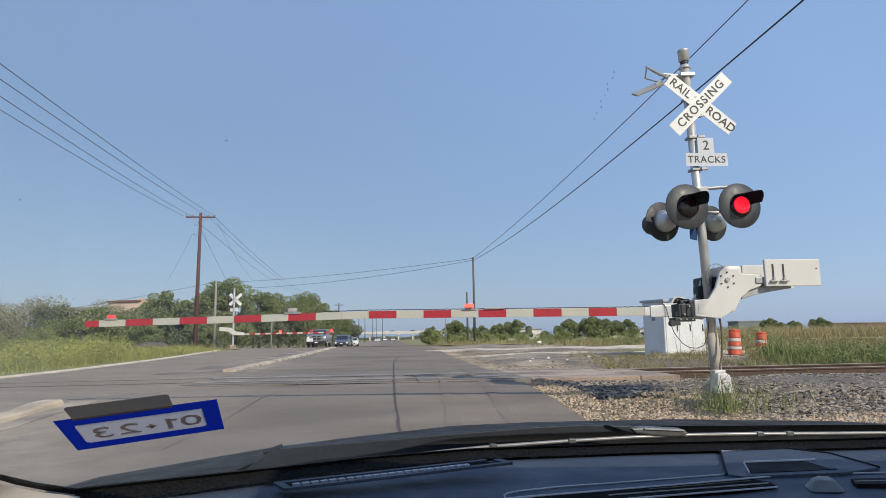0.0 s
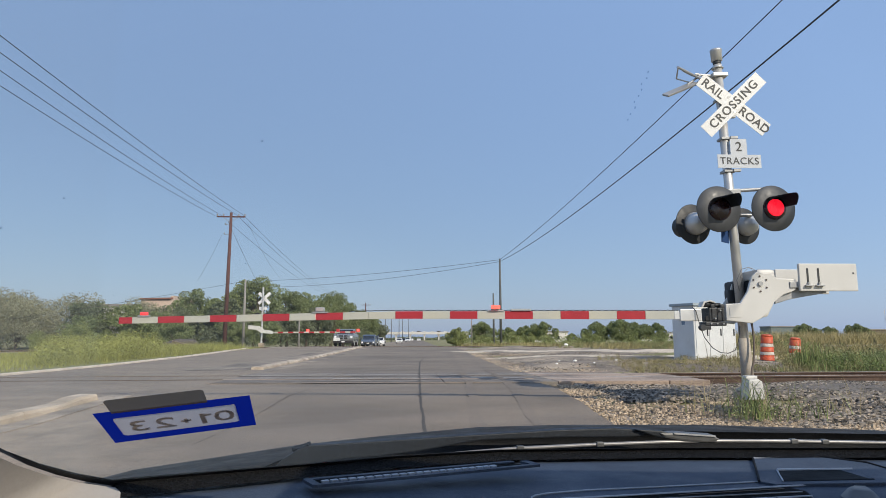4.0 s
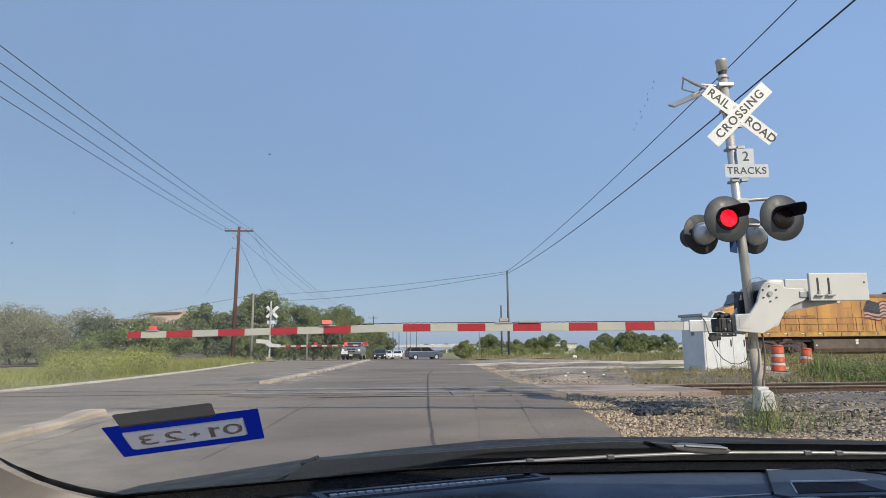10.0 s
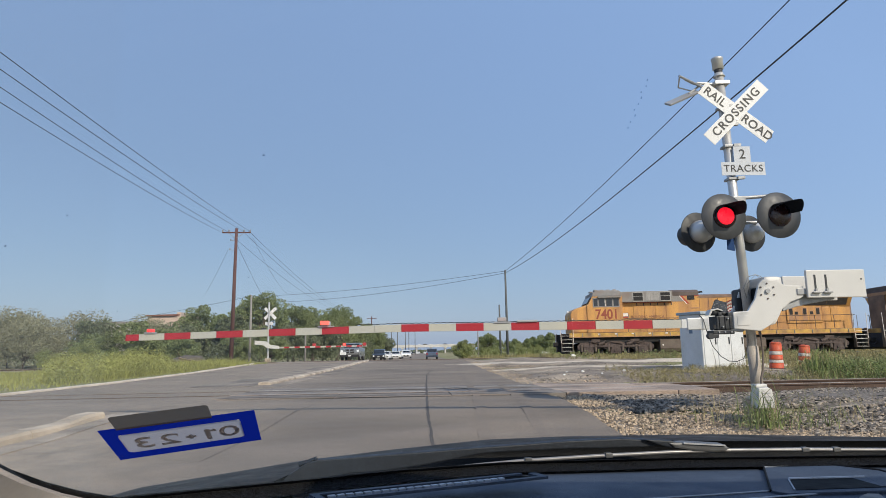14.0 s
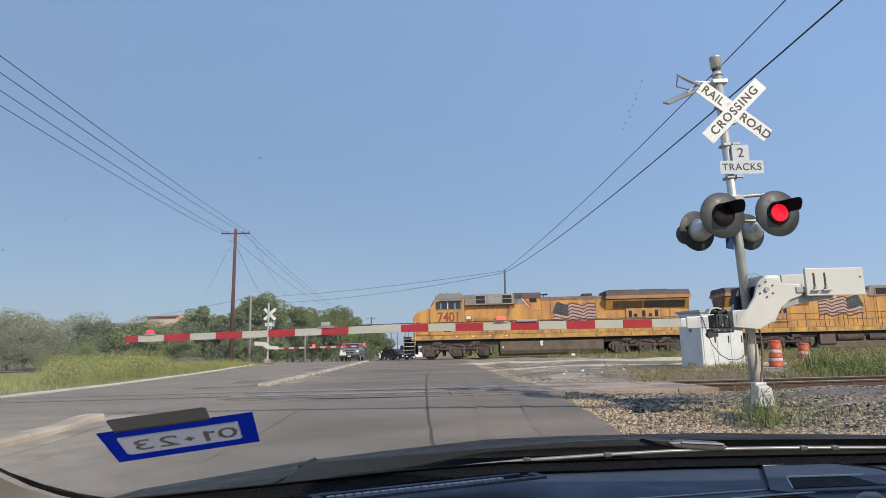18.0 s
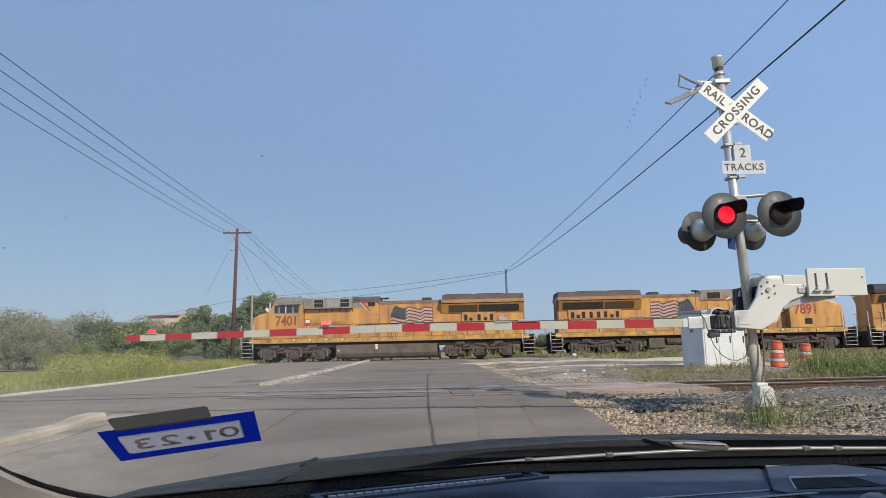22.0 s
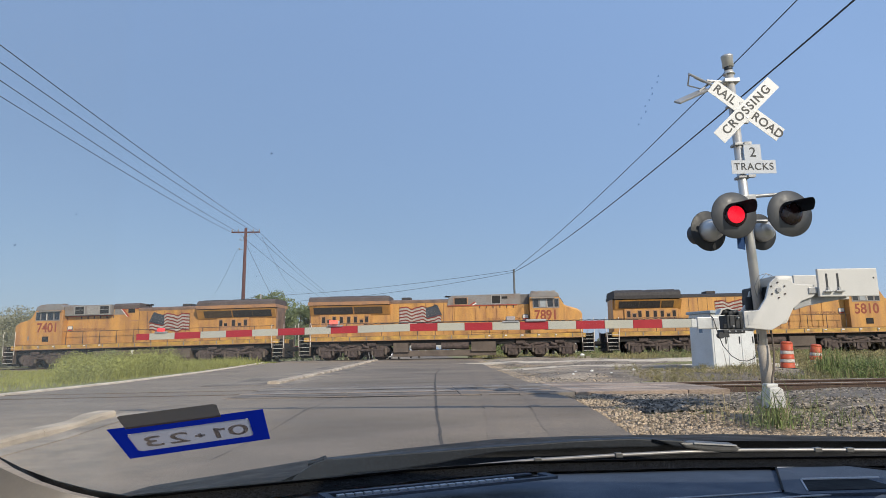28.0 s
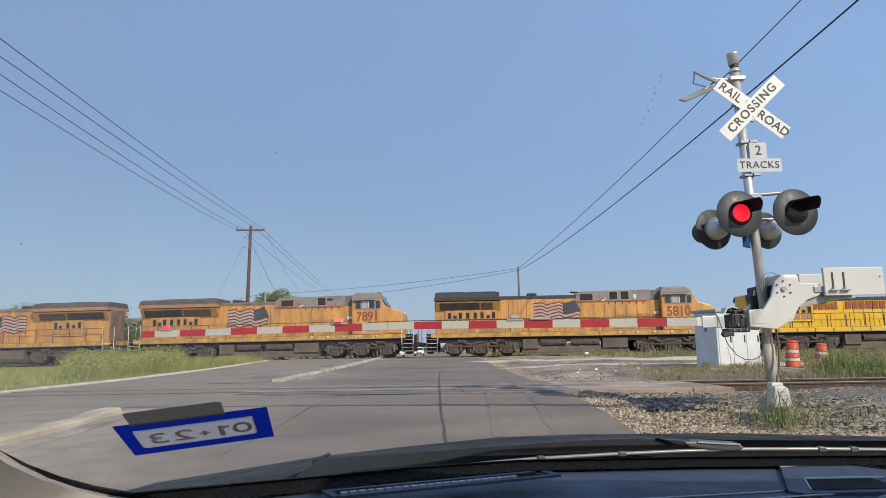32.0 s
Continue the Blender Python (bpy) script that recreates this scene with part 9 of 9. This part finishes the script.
            box(bm, x0, x1, y0, y1, 0.34, 1.04, 0.03)
            d = part(nm, bm, HOOD, r)
            bm = B()
            xo = x0 - 0.02 if x0 < 0 else x1
            box(bm, xo, xo + 0.02, y0 + 0.06, y0 + 0.24, 0.90, 0.94, 0.006)
            part("door_handle", bm, KNUCKLE, d)
        bm = B()
        prism(bm, [(0.56, 0.34), (1.12, 0.34), (1.18, 0.62), (1.40, 0.78), (1.70, 0.78), (1.92, 0.62), (1.98, 0.34), (2.45, 0.36), (2.45, 0.70), (2.2, 0.83), (0.9, 0.86), (0.56, 1.0)], x0, x1, "x", 0.01)
        part("front_fender", bm, HOOD, r)
        bm = B()
        prism(bm, [(-1.56, 1.04), (-2.6, 0.98), (-2.68, 0.5), (-2.6, 0.36), (-1.74, 0.34), (-1.68, 0.60), (-1.48, 0.76), (-1.15, 0.78), (-0.94, 0.62), (-0.90, 0.34), (-0.88, 0.30), (-1.56, 0.30)], x0 + 0.01, x1 - 0.01, "x", 0.01)
        part("rear_quarter", bm, HOOD, r)
        bm = B()
        xm = (x0 + x1) / 2
        tube(bm, (xm, 0.62, 1.02), (xm + (0.08 if x0 < 0 else -0.08), 0.12, 1.65), 0.03, n=8)
        part("front_pillar", bm, HOOD, r)
    bm = B()
    box(bm, -0.80, 1.60, -2.62, -1.96, 0.36, 1.0, 0.05)
    part("trunk", bm, HOOD, r)
    for y0, y1 in ((2.40, 2.58), (-2.78, -2.62)):
        bm = B()
        box(bm, -0.82, 1.62, y0, y1, 0.30, 0.66, 0.05)
        part("bumper", bm, HOOD, r)
    for x in (-0.55, 1.35):
        bm = B()
        box(bm, x - 0.18, x + 0.18, 2.40, 2.46, 0.68, 0.79, 0.02)
        part("headlight", bm, HEADLAMP, r)
        bm = B()
        box(bm, x - 0.18, x + 0.18, -2.66, -2.60, 0.74, 0.88, 0.02)
        part("tail_light", bm, TAILLAMP, r)
    return r


own_car()


# ---------------------------------------------------------------- what moves
HALF, PHASE = 0.5965, 0.175
HALF_ROWS = [k * HALF - PHASE for k in range(1, 55)]


def flash(ob, on_m, off_m, first_on):
    """A lamp element that snaps between its place in the lens and its rest inside the housing."""
    rows, state = [(0.0, on_m if first_on else off_m)], first_on
    for t in HALF_ROWS:
        if 0.03 < t < 31.95:
            rows.append((t - 0.017, on_m if state else off_m))
            state = not state
            rows.append((t + 0.017, on_m if state else off_m))
    rows.append((32.0, on_m if state else off_m))
    walk(ob, rows)


NOSE = [(0, 46.05), (3, 38.77), (6, 31.48), (7.5, 27.84), (9, 24.1), (10, 21.44), (11, 18.78), (12, 16.16), (13, 13.55), (14, 10.83), (15.25, 7.3), (16.5, 3.75), (17.5, 0.85), (18.5, -2.09), (19.5, -5.09), (20.5, -8.07), (21.5, -11.2), (22.5, -14.23), (23.5, -17.33), (24.5, -20.48), (25.5, -23.6), (26.5, -26.81), (27.5, -30.11), (28.5, -33.41), (29.5, -36.79), (30.5, -40.16), (31.5, -43.47), (32, -45.14)]


def nose_at(t):
    return float(np.interp(t, [k[0] for k in NOSE], [k[1] for k in NOSE]))


def on_track(u, d):
    """Pose of a vehicle whose front stands u metres along the far track and whose body trails to the side d."""
    c, s = math.cos(TRACK_B), math.sin(TRACK_B)
    p = [Vector((k * c, B_Y + k * s, 0.693 - track_drop(k))) for k in (u + 3.0 * d, u + 17.0 * d)]
    x = (p[1] - p[0]).normalized()
    y = Vector((0, 0, 1)).cross(x).normalized()
    m = Matrix((x, y, x.cross(y))).transposed().to_4x4()
    m.translation = p[0] - x * 3.0
    return m


LOCO_AT = [(0.0, 1), (42.8, -1), (65.3, -1), (87.8, -1)]


def motions():
    for (el, m), first in zip(near_lamps, (False, True)):
        flash(el, m @ Matrix.Translation((0, -0.047, 0)), m @ Matrix.Translation((0, 0.09, 0)), first)
    for el, p, ph in arm_lights:
        flash(el, Matrix.Translation((p[0], 0.075, p[2])), Matrix.Translation((p[0], 0.0, p[2] - 0.112)), ph == "R")
    for el, p, ph in far_lights:
        flash(el, Matrix.Translation((p[0], p[1] - 0.085, p[2])), Matrix.Translation((p[0], p[1], p[2])), ph == "R")
    for (r, wheels), (u0, d) in zip(locos, LOCO_AT):
        walk(r, [(t, on_track(n + u0, d)) for t, n in NOSE])
        for w, x in wheels:
            rows, t = [], 0.0
            while t < 32.01:
                a = math.degrees((nose_at(t) - nose_at(0)) / 0.525) * d
                rows.append((t, Matrix.Translation((x, 0, 0.525)) @ pose(0, 0, 0, 0, a, 0)))
                t += 0.2
            walk(w, rows)
    def on_road(rows):
        return [(t, pose(x, y, float(road_z(y)), 0, 0, a)) for t, x, y, a in rows]

    walk(blue_suv, on_road([(0, -6.6, 88, -90), (6.8, -6.6, 88, -90), (7.3, -6.25, 86.2, -72), (7.7, -5.6, 84.8, -36), (8, -4.75, 84.2, -10), (9, -2.15, 84, 5), (10, -0.2, 84.6, 18), (11, 0.6, 86.5, 45), (12, 1.1, 90, 72), (13, 1.3, 96, 88), (14, 1.3, 105, 90), (17, 1.3, 132, 90), (22, 1.3, 190, 90), (32, 1.3, 320, 90)]))
    walk(black_suv, on_road([(0, -6.9, 100, -90), (15.6, -6.9, 100, -90), (16.5, -6.9, 98.4, -86), (16.9, -6.3, 97.3, -75), (17.3, -5.7, 96.3, -66), (17.7, -4.9, 95.4, -56), (18.1, -3.8, 94.6, -42), (19, -0.8, 94, -5), (20, 1.0, 95.2, 45), (21, 1.6, 98.5, 78), (22, 1.6, 104, 90), (25, 1.6, 126, 90), (32, 1.6, 205, 90)]))
    walk(white_a, on_road([(0, -5.2, 245, -90), (5, -5.2, 168, -90), (8, -5.1, 126, -90), (9.5, -5.05, 117, -90), (14.2, -5.05, 116.5, -90), (15.4, -4.5, 115, -78), (16.5, -3.3, 114, -58), (16.9, -2.8, 113.6, -45), (17.3, -2.2, 113.4, -30), (17.7, -1.3, 113.5, -8), (18.4, 0.4, 115, 35), (19.2, 1.4, 118, 72), (20, 1.6, 123, 90), (24, 1.6, 150, 90), (32, 1.6, 245, 90)]))
    walk(white_b, on_road([(0, -3.7, 320, -90), (8, -3.6, 180, -90), (12, -3.55, 136, -90), (14, -3.5, 128.5, -90), (32, -3.5, 128, -90)]))


motions()
